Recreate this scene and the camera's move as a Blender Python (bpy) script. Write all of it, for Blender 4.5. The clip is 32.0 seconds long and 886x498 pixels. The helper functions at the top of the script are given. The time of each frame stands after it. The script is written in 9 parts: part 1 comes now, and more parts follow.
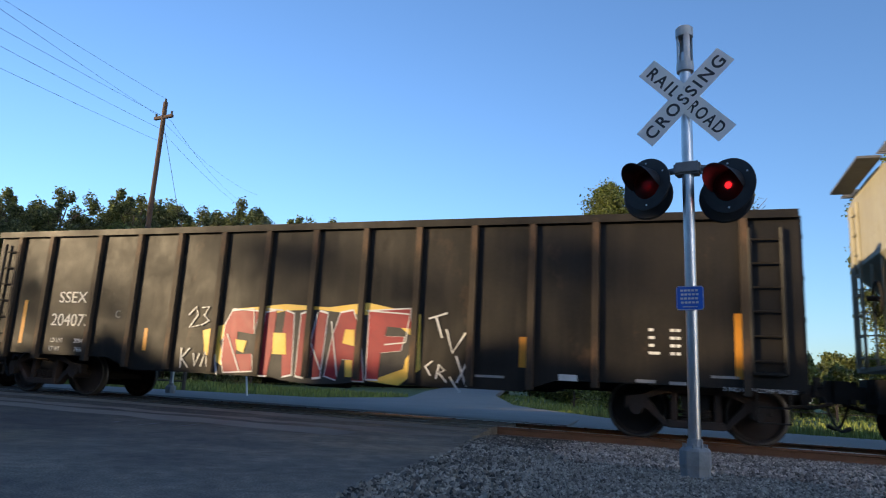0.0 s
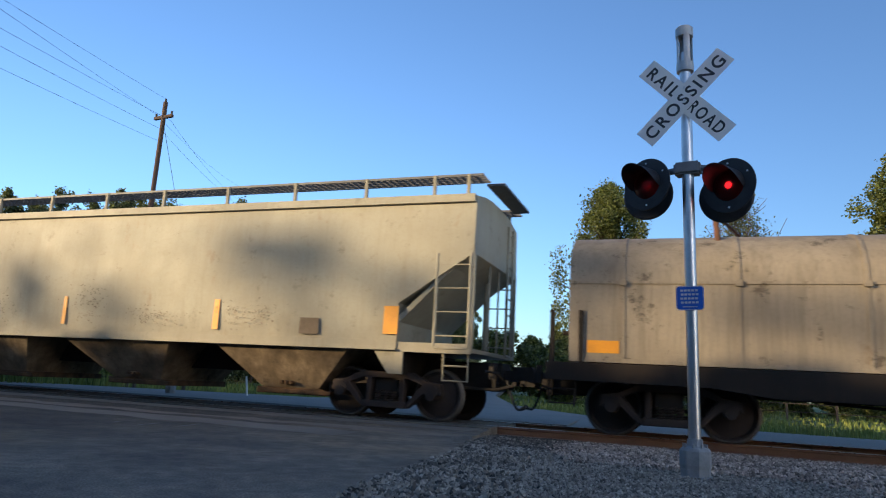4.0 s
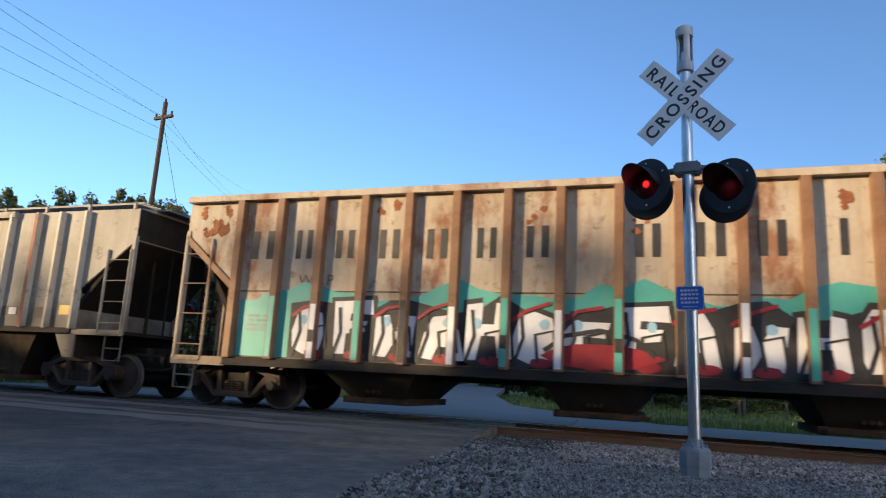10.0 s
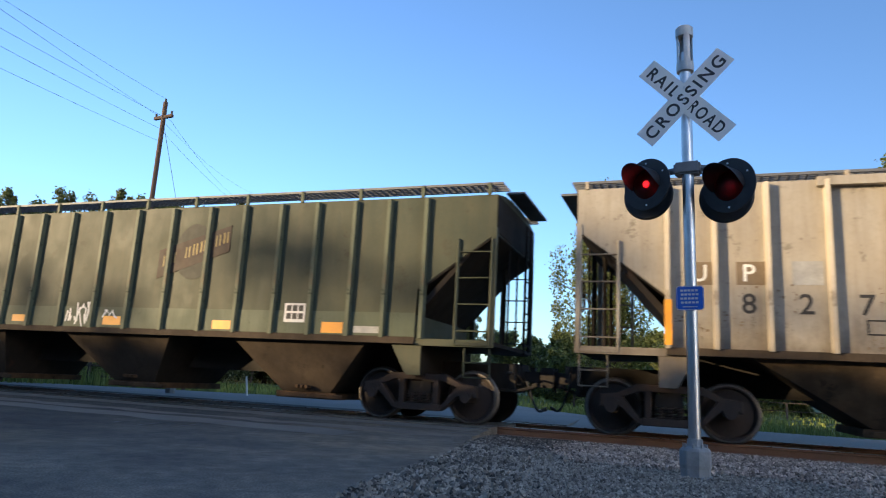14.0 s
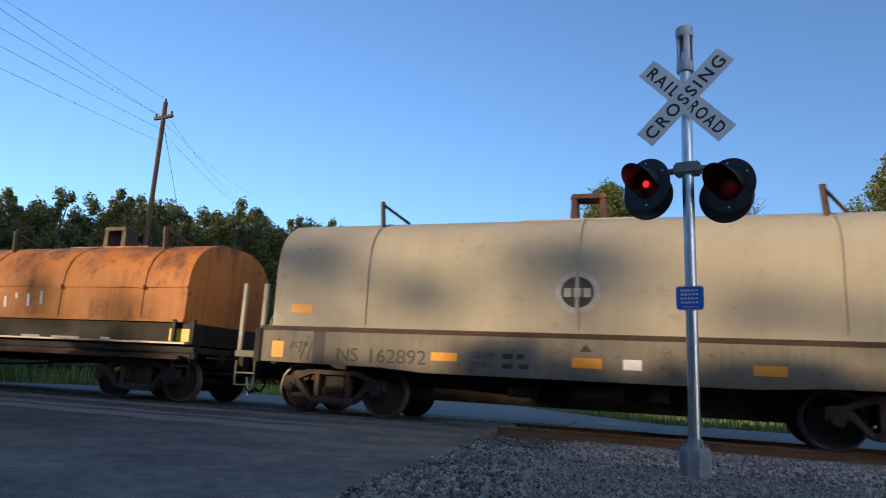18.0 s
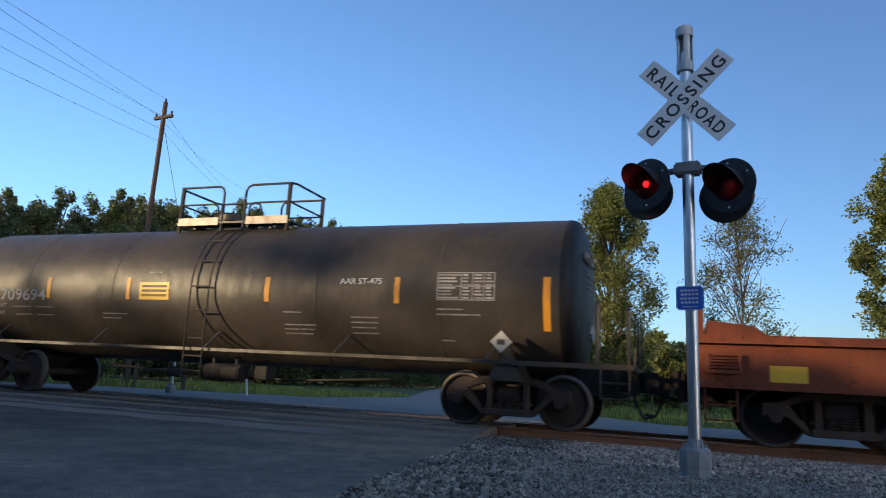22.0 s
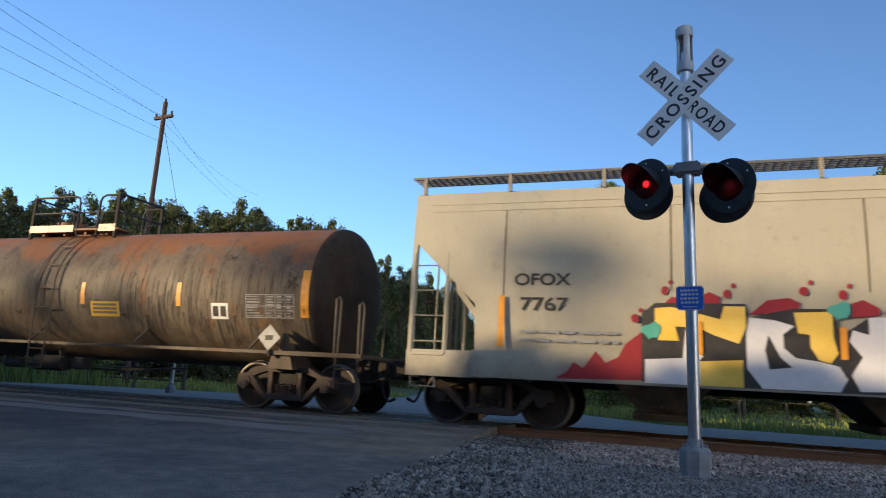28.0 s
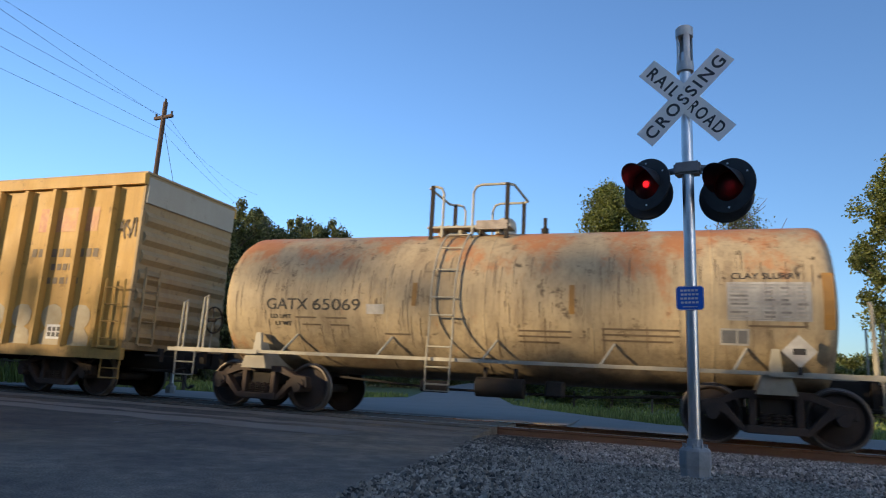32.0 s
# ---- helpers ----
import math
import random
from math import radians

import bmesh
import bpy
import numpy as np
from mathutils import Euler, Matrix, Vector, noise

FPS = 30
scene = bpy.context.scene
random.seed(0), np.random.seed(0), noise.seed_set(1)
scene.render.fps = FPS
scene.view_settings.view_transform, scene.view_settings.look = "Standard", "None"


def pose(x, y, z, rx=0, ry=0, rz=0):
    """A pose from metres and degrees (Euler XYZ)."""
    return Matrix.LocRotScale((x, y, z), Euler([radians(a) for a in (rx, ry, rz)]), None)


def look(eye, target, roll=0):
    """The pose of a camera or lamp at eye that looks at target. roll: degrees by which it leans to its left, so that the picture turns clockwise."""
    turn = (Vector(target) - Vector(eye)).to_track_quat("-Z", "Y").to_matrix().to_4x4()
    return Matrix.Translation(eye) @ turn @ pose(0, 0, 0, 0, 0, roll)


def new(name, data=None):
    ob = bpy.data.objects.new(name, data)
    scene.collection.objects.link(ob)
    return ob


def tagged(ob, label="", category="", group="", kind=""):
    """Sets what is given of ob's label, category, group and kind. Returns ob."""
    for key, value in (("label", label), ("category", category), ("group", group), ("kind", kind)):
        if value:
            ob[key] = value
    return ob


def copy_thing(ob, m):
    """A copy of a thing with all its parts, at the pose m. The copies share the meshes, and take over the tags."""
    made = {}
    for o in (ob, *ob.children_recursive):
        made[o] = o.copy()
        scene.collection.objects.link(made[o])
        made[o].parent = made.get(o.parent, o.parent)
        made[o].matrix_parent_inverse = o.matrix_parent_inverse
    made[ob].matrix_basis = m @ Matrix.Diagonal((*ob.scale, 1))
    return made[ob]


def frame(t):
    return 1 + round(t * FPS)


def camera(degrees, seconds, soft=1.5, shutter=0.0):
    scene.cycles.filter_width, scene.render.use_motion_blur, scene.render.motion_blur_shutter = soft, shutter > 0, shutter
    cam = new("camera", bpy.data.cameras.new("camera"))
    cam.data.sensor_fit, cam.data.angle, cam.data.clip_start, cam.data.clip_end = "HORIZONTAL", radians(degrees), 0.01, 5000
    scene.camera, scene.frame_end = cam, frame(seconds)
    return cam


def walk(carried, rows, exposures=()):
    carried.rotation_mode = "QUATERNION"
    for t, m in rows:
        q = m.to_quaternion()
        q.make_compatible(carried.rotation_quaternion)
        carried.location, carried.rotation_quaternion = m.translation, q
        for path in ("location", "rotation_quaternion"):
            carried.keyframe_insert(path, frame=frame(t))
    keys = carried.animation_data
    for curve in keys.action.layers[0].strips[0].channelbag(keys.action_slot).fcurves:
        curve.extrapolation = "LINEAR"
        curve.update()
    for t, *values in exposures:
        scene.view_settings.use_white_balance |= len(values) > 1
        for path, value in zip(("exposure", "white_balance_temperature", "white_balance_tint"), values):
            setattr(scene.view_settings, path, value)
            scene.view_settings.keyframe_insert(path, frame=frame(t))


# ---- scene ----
# ---- camera: fixed on a low tripod beside the crossing ----
# World: x along the track (the train runs towards +x), y across it, rail tops at z = 0.
EYE = (0.0, 0.0, 0.703)
PITCH, ROLL, YAW = radians(11.10), 3.14, radians(19.886)
cam = camera(66.35, 32.0, soft=1.1, shutter=0.12)
AIM = (-math.sin(YAW) * math.cos(PITCH), math.cos(YAW) * math.cos(PITCH), EYE[2] + math.sin(PITCH))
# the clip's own exposure drifts with the colour of the passing car
DRIFT = ((0, -0.06), (1, 0.22), (2, 0.0), (5, -0.10), (6, 0.0), (7, 0.40), (8, 0.0), (9, 0.0), (12, 0.0), (14, 0.2), (15, 0.42), (16.5, 0.1), (18, -0.15), (19, -0.14), (20, -0.02), (21, -0.15), (22, -0.2), (23, 0.24), (24, 0.1), (25, -0.02), (28, -0.15), (29, 0.05), (30, 0.1), (31, 0.25), (32, -0.18))
walk(cam, [(0.0, look(EYE, AIM, ROLL)), (32.0, look(EYE, AIM, ROLL))], exposures=[(t, 1.05 + d, 6420, 16) for t, d in DRIFT])

TRACK = 12.685      # the track's middle line
SIDE = 1.55         # half a car's width

# ---- light: low evening sun from behind and left, clear sky ----
SUN_AZ, SUN_EL = radians(50), radians(10)      # measured from -y towards -x, and above the horizon
sun_from = Vector((-math.sin(SUN_AZ) * math.cos(SUN_EL), -math.cos(SUN_AZ) * math.cos(SUN_EL), math.sin(SUN_EL)))
world = bpy.data.worlds.new("sky")
world.use_nodes = True
scene.world = world
wn = world.node_tree.nodes
sky = wn.new("ShaderNodeTexSky")
sky.sky_type, sky.sun_disc = "NISHITA", False
sky.sun_elevation, sky.sun_rotation = SUN_EL, math.pi - SUN_AZ
sky.air_density, sky.dust_density, sky.ozone_density = 1.0, 0.9, 4.0
wn["Background"].inputs["Strength"].default_value = 0.15
world.node_tree.links.new(sky.outputs["Color"], wn["Background"].inputs["Color"])
sun_data = bpy.data.lights.new("sun", "SUN")
sun_data.energy, sun_data.angle, sun_data.color = 4.0, radians(0.6), (0.97, 0.75, 0.425)
sun = new("sun", sun_data)
sun.matrix_world = look(sun_from * 200, (0, 0, 0))

# ---- materials ----
def mat(name, base, rough=0.6, metal=0.0, other=None, scale=3.0, amount=0.5, grain=40.0, bump=0.15, streak=0.0, rust=None, rust_amount=0.0, by_object=0.0, emit=0.0, dent=0.0, rust_top=None, spec=0.5, foot=None):
    """A worn surface: base colour mottled towards `other`, fine grain, vertical streaks, patches of rust."""
    m = bpy.data.materials.new(name)
    m.use_nodes = True
    n, l = m.node_tree.nodes, m.node_tree.links
    bsdf = n["Principled BSDF"]
    co = n.new("ShaderNodeTexCoord")
    base = (*base[:3], 1.0)
    other = (*other[:3], 1.0) if other else tuple(c * 0.6 for c in base[:3]) + (1.0,)

    def tex(sc, detail=6, stretch=None, seed=0.0, rough_=0.6):
        t = n.new("ShaderNodeTexNoise")
        mp = n.new("ShaderNodeMapping")
        mp.inputs["Location"].default_value = (seed, seed * 1.7, seed * 0.3)
        if stretch:
            mp.inputs["Scale"].default_value = stretch
        l.new(co.outputs["Object"], mp.inputs["Vector"])
        l.new(mp.outputs["Vector"], t.inputs["Vector"])
        t.inputs["Scale"].default_value, t.inputs["Detail"].default_value, t.inputs["Roughness"].default_value = sc, detail, rough_
        return t.outputs["Fac"]

    def ramp(fac, lo, hi):
        r = n.new("ShaderNodeMapRange")
        r.inputs["From Min"].default_value, r.inputs["From Max"].default_value = lo, hi
        l.new(fac, r.inputs["Value"])
        return r.outputs["Result"]

    def scaled(fac, k):
        a = n.new("ShaderNodeMath")
        a.operation = "MULTIPLY"
        l.new(fac, a.inputs[0])
        a.inputs[1].default_value = k
        return a.outputs[0]

    def mixed(fac, a, b):
        x = n.new("ShaderNodeMix")
        x.data_type = "RGBA"
        l.new(fac, x.inputs[0])
        for value, socket in ((a, x.inputs[6]), (b, x.inputs[7])):
            if isinstance(value, tuple):
                socket.default_value = value
            else:
                l.new(value, socket)
        return x.outputs[2]

    col = mixed(scaled(ramp(tex(scale), 0.35, 0.7), amount), base, other)
    col = mixed(scaled(ramp(tex(grain, 3, seed=5.0), 0.45, 0.75), 0.35 * min(1.0, amount + 0.2)), col, other)
    if streak:
        col = mixed(scaled(ramp(tex(1.0, 4, (5.0, 5.0, 0.35), 9.0), 0.48, 0.72), streak), col, other)
        col = mixed(scaled(ramp(tex(1.0, 5, (24.0, 24.0, 1.3), 31.0), 0.52, 0.74), streak * 0.6), col, tuple(c * 0.7 for c in other[:3]) + (1.0,))
        col = mixed(scaled(ramp(tex(2.6, 9, None, 17.0, 0.78), 0.575, 0.635), min(1.0, streak * 1.3)), col, tuple(c * 0.55 for c in other[:3]) + (1.0,))
    if rust:
        spread = tex(1.1, 8, (1.0, 1.0, 0.55), 21.0, 0.7)
        if rust_top:
            # more of it towards the top, where water lies
            sep, more, add = n.new("ShaderNodeSeparateXYZ"), n.new("ShaderNodeMapRange"), n.new("ShaderNodeMath")
            l.new(co.outputs["Object"], sep.inputs[0])
            l.new(sep.outputs["Z"], more.inputs["Value"])
            more.inputs["From Min"].default_value, more.inputs["From Max"].default_value, more.inputs["To Max"].default_value = rust_top[0], rust_top[1], rust_top[2]
            l.new(spread, add.inputs[0]), l.new(more.outputs["Result"], add.inputs[1])
            spread = add.outputs[0]
        patchy = ramp(spread, 0.64 - 0.35 * rust_amount, 0.76 - 0.35 * rust_amount)
        col = mixed(scaled(patchy, 0.85), col, (*rust[:3], 1.0))
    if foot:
        # dark brown towards the foot, ragged above: wheel dirt, and low shade put into the colour
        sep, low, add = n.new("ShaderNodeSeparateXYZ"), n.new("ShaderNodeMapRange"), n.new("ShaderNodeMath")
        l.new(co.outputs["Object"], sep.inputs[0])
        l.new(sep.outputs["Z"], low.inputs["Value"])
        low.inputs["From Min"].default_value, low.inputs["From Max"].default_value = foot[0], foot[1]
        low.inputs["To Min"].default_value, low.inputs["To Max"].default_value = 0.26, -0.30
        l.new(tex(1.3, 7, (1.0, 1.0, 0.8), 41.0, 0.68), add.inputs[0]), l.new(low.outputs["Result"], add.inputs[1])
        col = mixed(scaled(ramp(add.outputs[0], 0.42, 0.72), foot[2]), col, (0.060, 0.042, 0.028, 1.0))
    if by_object:
        info = n.new("ShaderNodeObjectInfo")
        col = mixed(scaled(info.outputs["Random"], by_object), col, other)
    l.new(col, bsdf.inputs["Base Color"])
    bsdf.inputs["Metallic"].default_value = metal
    bsdf.inputs["Specular IOR Level"].default_value = spec
    rr = n.new("ShaderNodeMapRange")
    l.new(tex(scale * 3, 4, seed=3.0), rr.inputs["Value"])
    rr.inputs["To Min"].default_value, rr.inputs["To Max"].default_value = max(0.03, rough - 0.12), min(1.0, rough + 0.15)
    l.new(rr.outputs["Result"], bsdf.inputs["Roughness"])
    if bump:
        b = n.new("ShaderNodeBump")
        b.inputs["Strength"].default_value, b.inputs["Distance"].default_value = bump, 0.02
        l.new(tex(grain, 5, seed=7.0), b.inputs["Height"])
        if dent:
            d = n.new("ShaderNodeBump")
            d.inputs["Strength"].default_value, d.inputs["Distance"].default_value = dent, 0.10
            l.new(tex(1.6, 3, (1.0, 1.0, 0.7), 13.0, 0.45), d.inputs["Height"])
            l.new(d.outputs["Normal"], b.inputs["Normal"])
        l.new(b.outputs["Normal"], bsdf.inputs["Normal"])
    if emit:
        bsdf.inputs["Emission Color"].default_value = base
        bsdf.inputs["Emission Strength"].default_value = emit
    return m


RUST = (0.16, 0.055, 0.022)
M = {
    "asphalt": mat("asphalt", (0.219, 0.190, 0.150), 0.9, other=(0.143, 0.124, 0.098), scale=1.1, amount=0.85, grain=55, bump=0.9),
    "asphalt_far": mat("asphalt_pale", (0.235, 0.215, 0.19), 0.9, other=(0.165, 0.152, 0.135), scale=0.5, grain=50, bump=0.4),
    "road_dust": mat("road_dust", (0.25, 0.205, 0.158), 0.9, other=(0.15, 0.126, 0.102), scale=1.4, amount=0.9, grain=50, bump=0.7),
    "road_pale": mat("road_pale", (0.25, 0.218, 0.178), 0.88, other=(0.155, 0.137, 0.113), scale=1.0, amount=0.9, grain=55, bump=0.9),
    "gravel_bed": mat("gravel_bed", (0.230, 0.196, 0.157), 0.95, other=(0.100, 0.085, 0.068), scale=12, amount=0.9, grain=60, bump=1.0),
    "stone": mat("gravel_stone", (0.308, 0.274, 0.225), 0.9, other=(0.155, 0.138, 0.114), scale=2.0, amount=0.9, grain=30),
    "stone_dark": mat("edge_stone", (0.210, 0.184, 0.150), 0.9, other=(0.073, 0.064, 0.053), scale=2.0, amount=0.9, grain=30),
    "stone_dip": mat("dip_stone", (0.105, 0.086, 0.068), 0.9, other=(0.045, 0.038, 0.031), scale=2.0, amount=0.9, grain=30),
    "ballast": mat("ballast_stone", (0.378, 0.310, 0.252), 0.9, other=(0.144, 0.108, 0.086), scale=3.0, amount=0.9, grain=30),
    "grass_soil": mat("grass_ground", (0.11, 0.15, 0.035), 0.95, other=(0.05, 0.06, 0.02), scale=0.6, amount=0.9, grain=15, bump=1.0),
    "grass": mat("grass_blades", (0.15, 0.215, 0.042), 0.75, other=(0.16, 0.16, 0.045), scale=0.6, amount=0.9, grain=5, bump=0),
    "leaf": mat("leaves_green", (0.150, 0.172, 0.072), 0.5, other=(0.098, 0.116, 0.052), scale=0.5, amount=0.9, grain=3, bump=0),
    "leaf_dark": mat("leaves_dark", (0.136, 0.158, 0.098), 0.5, other=(0.070, 0.080, 0.042), scale=0.3, amount=0.9, grain=3, bump=0),
    "leaf_pale": mat("leaves_pale", (0.115, 0.135, 0.075), 0.6, other=(0.07, 0.085, 0.045), scale=0.5, amount=0.9, grain=3, bump=0),
    "bark": mat("bark", (0.085, 0.062, 0.045), 0.95, scale=4, grain=30, bump=0.8),
    "pole_wood": mat("pole_wood", (0.080, 0.047, 0.031), 0.85, other=(0.035, 0.024, 0.018), scale=2, grain=25, streak=0.6, bump=0.5),
    "galvanised": mat("galvanised_steel", (0.56, 0.58, 0.60), 0.34, 0.9, other=(0.38, 0.40, 0.42), scale=5, amount=0.6, grain=25, bump=0.03),
    "arm_grey": mat("arm_dull_casting", (0.19, 0.195, 0.20), 0.6, 0.4, other=(0.11, 0.112, 0.115), scale=8, grain=40, bump=0.1),
    "base_grey": mat("base_dull_casting", (0.30, 0.31, 0.31), 0.75, 0.2, other=(0.17, 0.18, 0.18), scale=8, amount=0.7, grain=40, bump=0.2),
    "bell_grey": mat("bell_dull_zinc", (0.46, 0.46, 0.45), 0.5, 0.35, other=(0.30, 0.30, 0.30), scale=8, amount=0.6, grain=40, bump=0.05),
    "concrete": mat("concrete", (0.24, 0.24, 0.235), 0.9, other=(0.14, 0.14, 0.14), scale=6, amount=0.8, grain=60, bump=0.6),
    "drip": mat("dirt_run", (0.022, 0.018, 0.014), 0.7, other=(0.045, 0.034, 0.025), scale=3, amount=0.8, grain=20, bump=0),
    "sign_white": mat("sign_sheeting", (0.72, 0.72, 0.70), 0.45, other=(0.58, 0.57, 0.54), scale=4, amount=0.4, grain=60, bump=0.02),
    "black_paint": mat("black_paint", (0.014, 0.014, 0.015), 0.45, other=(0.03, 0.03, 0.03), scale=4, grain=30, bump=0.03),
    "lamp_plate": mat("lamp_plate_weathered_black", (0.020, 0.021, 0.023), 0.65, other=(0.034, 0.035, 0.037), scale=6, amount=0.7, grain=40, bump=0.05),
    "lamp_black": mat("lamp_black", (0.012, 0.012, 0.014), 0.42, other=(0.035, 0.035, 0.04), scale=5, grain=30, bump=0.02),
    "sign_blue": mat("sign_blue", (0.02, 0.12, 0.52), 0.4, other=(0.015, 0.09, 0.42), scale=6, amount=0.3, grain=30, bump=0),
    "rail": mat("rail_rust", (0.20, 0.092, 0.046), 0.85, 0.0, other=(0.105, 0.052, 0.030), scale=3, grain=30, bump=0.3),
    "rail_head": mat("rail_head", (0.30, 0.28, 0.27), 0.28, 1.0, other=(0.20, 0.16, 0.13), scale=4, grain=20, bump=0.02),
    "tie": mat("tie_wood", (0.075, 0.055, 0.042), 0.95, scale=3, grain=20, streak=0.4, bump=0.8),
    "truck": mat("truck_cast_steel", (0.026, 0.018, 0.014), 0.75, 0.1, other=(0.062, 0.034, 0.021), scale=2.5, amount=0.8, grain=25, bump=0.3),
    "wheel": mat("wheel_steel", (0.024, 0.017, 0.014), 0.75, 0.1, other=(0.046, 0.027, 0.018), scale=5, grain=25, bump=0.1),
    "tread": mat("wheel_tread", (0.16, 0.14, 0.12), 0.5, 0.6, other=(0.08, 0.068, 0.056), scale=4, grain=20, bump=0.0),
    "under": mat("underframe_dirt", (0.012, 0.010, 0.008), 0.88, other=(0.026, 0.019, 0.014), scale=2, amount=0.8, grain=20),
    "grate": mat("roof_grating", (0.13, 0.135, 0.14), 0.6, 0.4, other=(0.08, 0.078, 0.075), scale=4, grain=40),
    "yellow": mat("reflector_yellow", (0.72, 0.30, 0.015), 0.5, other=(0.40, 0.17, 0.02), scale=3, amount=0.5, grain=30, bump=0),
    "panel_yellow": mat("panel_yellow", (0.62, 0.38, 0.025), 0.5, other=(0.40, 0.24, 0.03), scale=5, amount=0.4, grain=30, bump=0),
    "white_mark": mat("stencil_white", (0.70, 0.70, 0.68), 0.6, other=(0.40, 0.39, 0.37), scale=5, amount=0.6, grain=30, bump=0),
    "emblem_red": mat("emblem_faded_red", (0.34, 0.12, 0.07), 0.6, other=(0.50, 0.28, 0.08), scale=3, amount=0.9, grain=20, bump=0),
    "pale_spray": mat("spray_pale", (0.48, 0.44, 0.38), 0.5, other=(0.36, 0.32, 0.26), scale=2, amount=0.8, grain=20, bump=0),
    "dim_line": mat("spray_dim_line", (0.10, 0.085, 0.07), 0.6, other=(0.22, 0.18, 0.14), scale=3, amount=0.9, grain=20, bump=0),
    "faded_mark": mat("stencil_faded", (0.42, 0.30, 0.24), 0.7, other=(0.20, 0.09, 0.06), scale=4, amount=0.9, grain=25, bump=0),
    "grey_mark": mat("stencil_grey", (0.34, 0.34, 0.33), 0.7, other=(0.16, 0.16, 0.16), scale=5, amount=0.7, grain=30, bump=0),
    "fine_mark": mat("stencil_fine_grey", (0.26, 0.25, 0.24), 0.7, other=(0.09, 0.088, 0.085), scale=9, amount=1.0, grain=30, bump=0),
    "black_mark": mat("stencil_black", (0.016, 0.015, 0.014), 0.6, other=(0.045, 0.040, 0.035), scale=4, amount=0.7, grain=30, bump=0),
    "emblem_dark": mat("emblem_dark", (0.052, 0.032, 0.019), 0.7, other=(0.038, 0.032, 0.020), scale=4, amount=0.8, grain=30, bump=0),
    "emblem_maroon": mat("emblem_maroon", (0.040, 0.020, 0.011), 0.7, other=(0.030, 0.022, 0.014), scale=4, amount=0.8, grain=30, bump=0),
    "emblem_soot": mat("emblem_soot", (0.026, 0.027, 0.018), 0.7, other=(0.036, 0.034, 0.024), scale=4, amount=0.8, grain=30, bump=0),
    "emblem_brown": mat("emblem_brown", (0.105, 0.060, 0.030), 0.7, other=(0.060, 0.048, 0.026), scale=4, amount=0.8, grain=30, bump=0),
    "emblem_dull": mat("emblem_dull_yellow", (0.28, 0.20, 0.06), 0.6, other=(0.11, 0.085, 0.035), scale=3, amount=0.9, grain=20, bump=0),
    "brown_mark": mat("stencil_brown", (0.12, 0.085, 0.05), 0.7, other=(0.19, 0.14, 0.09), scale=4, amount=0.7, grain=30, bump=0),
    "red_shape": mat("spray_red", (0.30, 0.018, 0.022), 0.5, other=(0.17, 0.012, 0.02), scale=2, amount=0.7, grain=20, bump=0),
    "teal_shape": mat("spray_teal", (0.05, 0.30, 0.24), 0.5, other=(0.10, 0.38, 0.32), scale=1.5, amount=0.7, grain=20, bump=0),
    "pink_shape": mat("spray_pink", (0.62, 0.33, 0.40), 0.5, other=(0.52, 0.25, 0.33), scale=2, amount=0.5, grain=20, bump=0),
    "lightblue_shape": mat("spray_light_blue", (0.28, 0.48, 0.62), 0.5, scale=2, grain=20, bump=0),
    "silver_shape": mat("spray_silver", (0.68, 0.67, 0.67), 0.45, 0.0, other=(0.48, 0.49, 0.52), scale=2, amount=0.6, grain=20, bump=0),
    "gold_shape": mat("spray_gold", (0.70, 0.44, 0.05), 0.5, other=(0.78, 0.58, 0.16), scale=2, amount=0.7, grain=20, bump=0),
    "lime_shape": mat("spray_lime", (0.46, 0.42, 0.15), 0.5, other=(0.34, 0.36, 0.12), scale=2, amount=0.7, grain=20, bump=0),
    "worn_edge": mat("worn_steel_edge", (0.36, 0.32, 0.28), 0.55, 0.4, other=(0.14, 0.11, 0.09), scale=4, amount=0.8, grain=30, bump=0.1),
    "placard_grey": mat("placard_weathered", (0.40, 0.39, 0.36), 0.6, other=(0.24, 0.23, 0.21), scale=6, amount=0.8, grain=30, bump=0),
    "reflector_brown": mat("reflector_dull", (0.30, 0.155, 0.03), 0.6, other=(0.20, 0.115, 0.04), scale=4, amount=0.8, grain=30, bump=0),
    "stencil_slate": mat("stencil_slate", (0.10, 0.105, 0.115), 0.7, other=(0.16, 0.16, 0.16), scale=5, amount=0.8, grain=30, bump=0),
    "rust_post": mat("rusty_post", (0.20, 0.060, 0.030), 0.8, other=(0.09, 0.038, 0.022), scale=4, amount=0.8, grain=30, bump=0.3),
    "hose": mat("rubber_hose", (0.012, 0.012, 0.012), 0.6, scale=5, grain=20, bump=0),
}


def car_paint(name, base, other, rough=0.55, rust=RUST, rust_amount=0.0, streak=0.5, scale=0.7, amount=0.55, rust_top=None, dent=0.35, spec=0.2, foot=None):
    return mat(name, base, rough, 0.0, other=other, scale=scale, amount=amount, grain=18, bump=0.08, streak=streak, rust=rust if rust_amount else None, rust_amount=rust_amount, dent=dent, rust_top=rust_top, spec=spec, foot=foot)


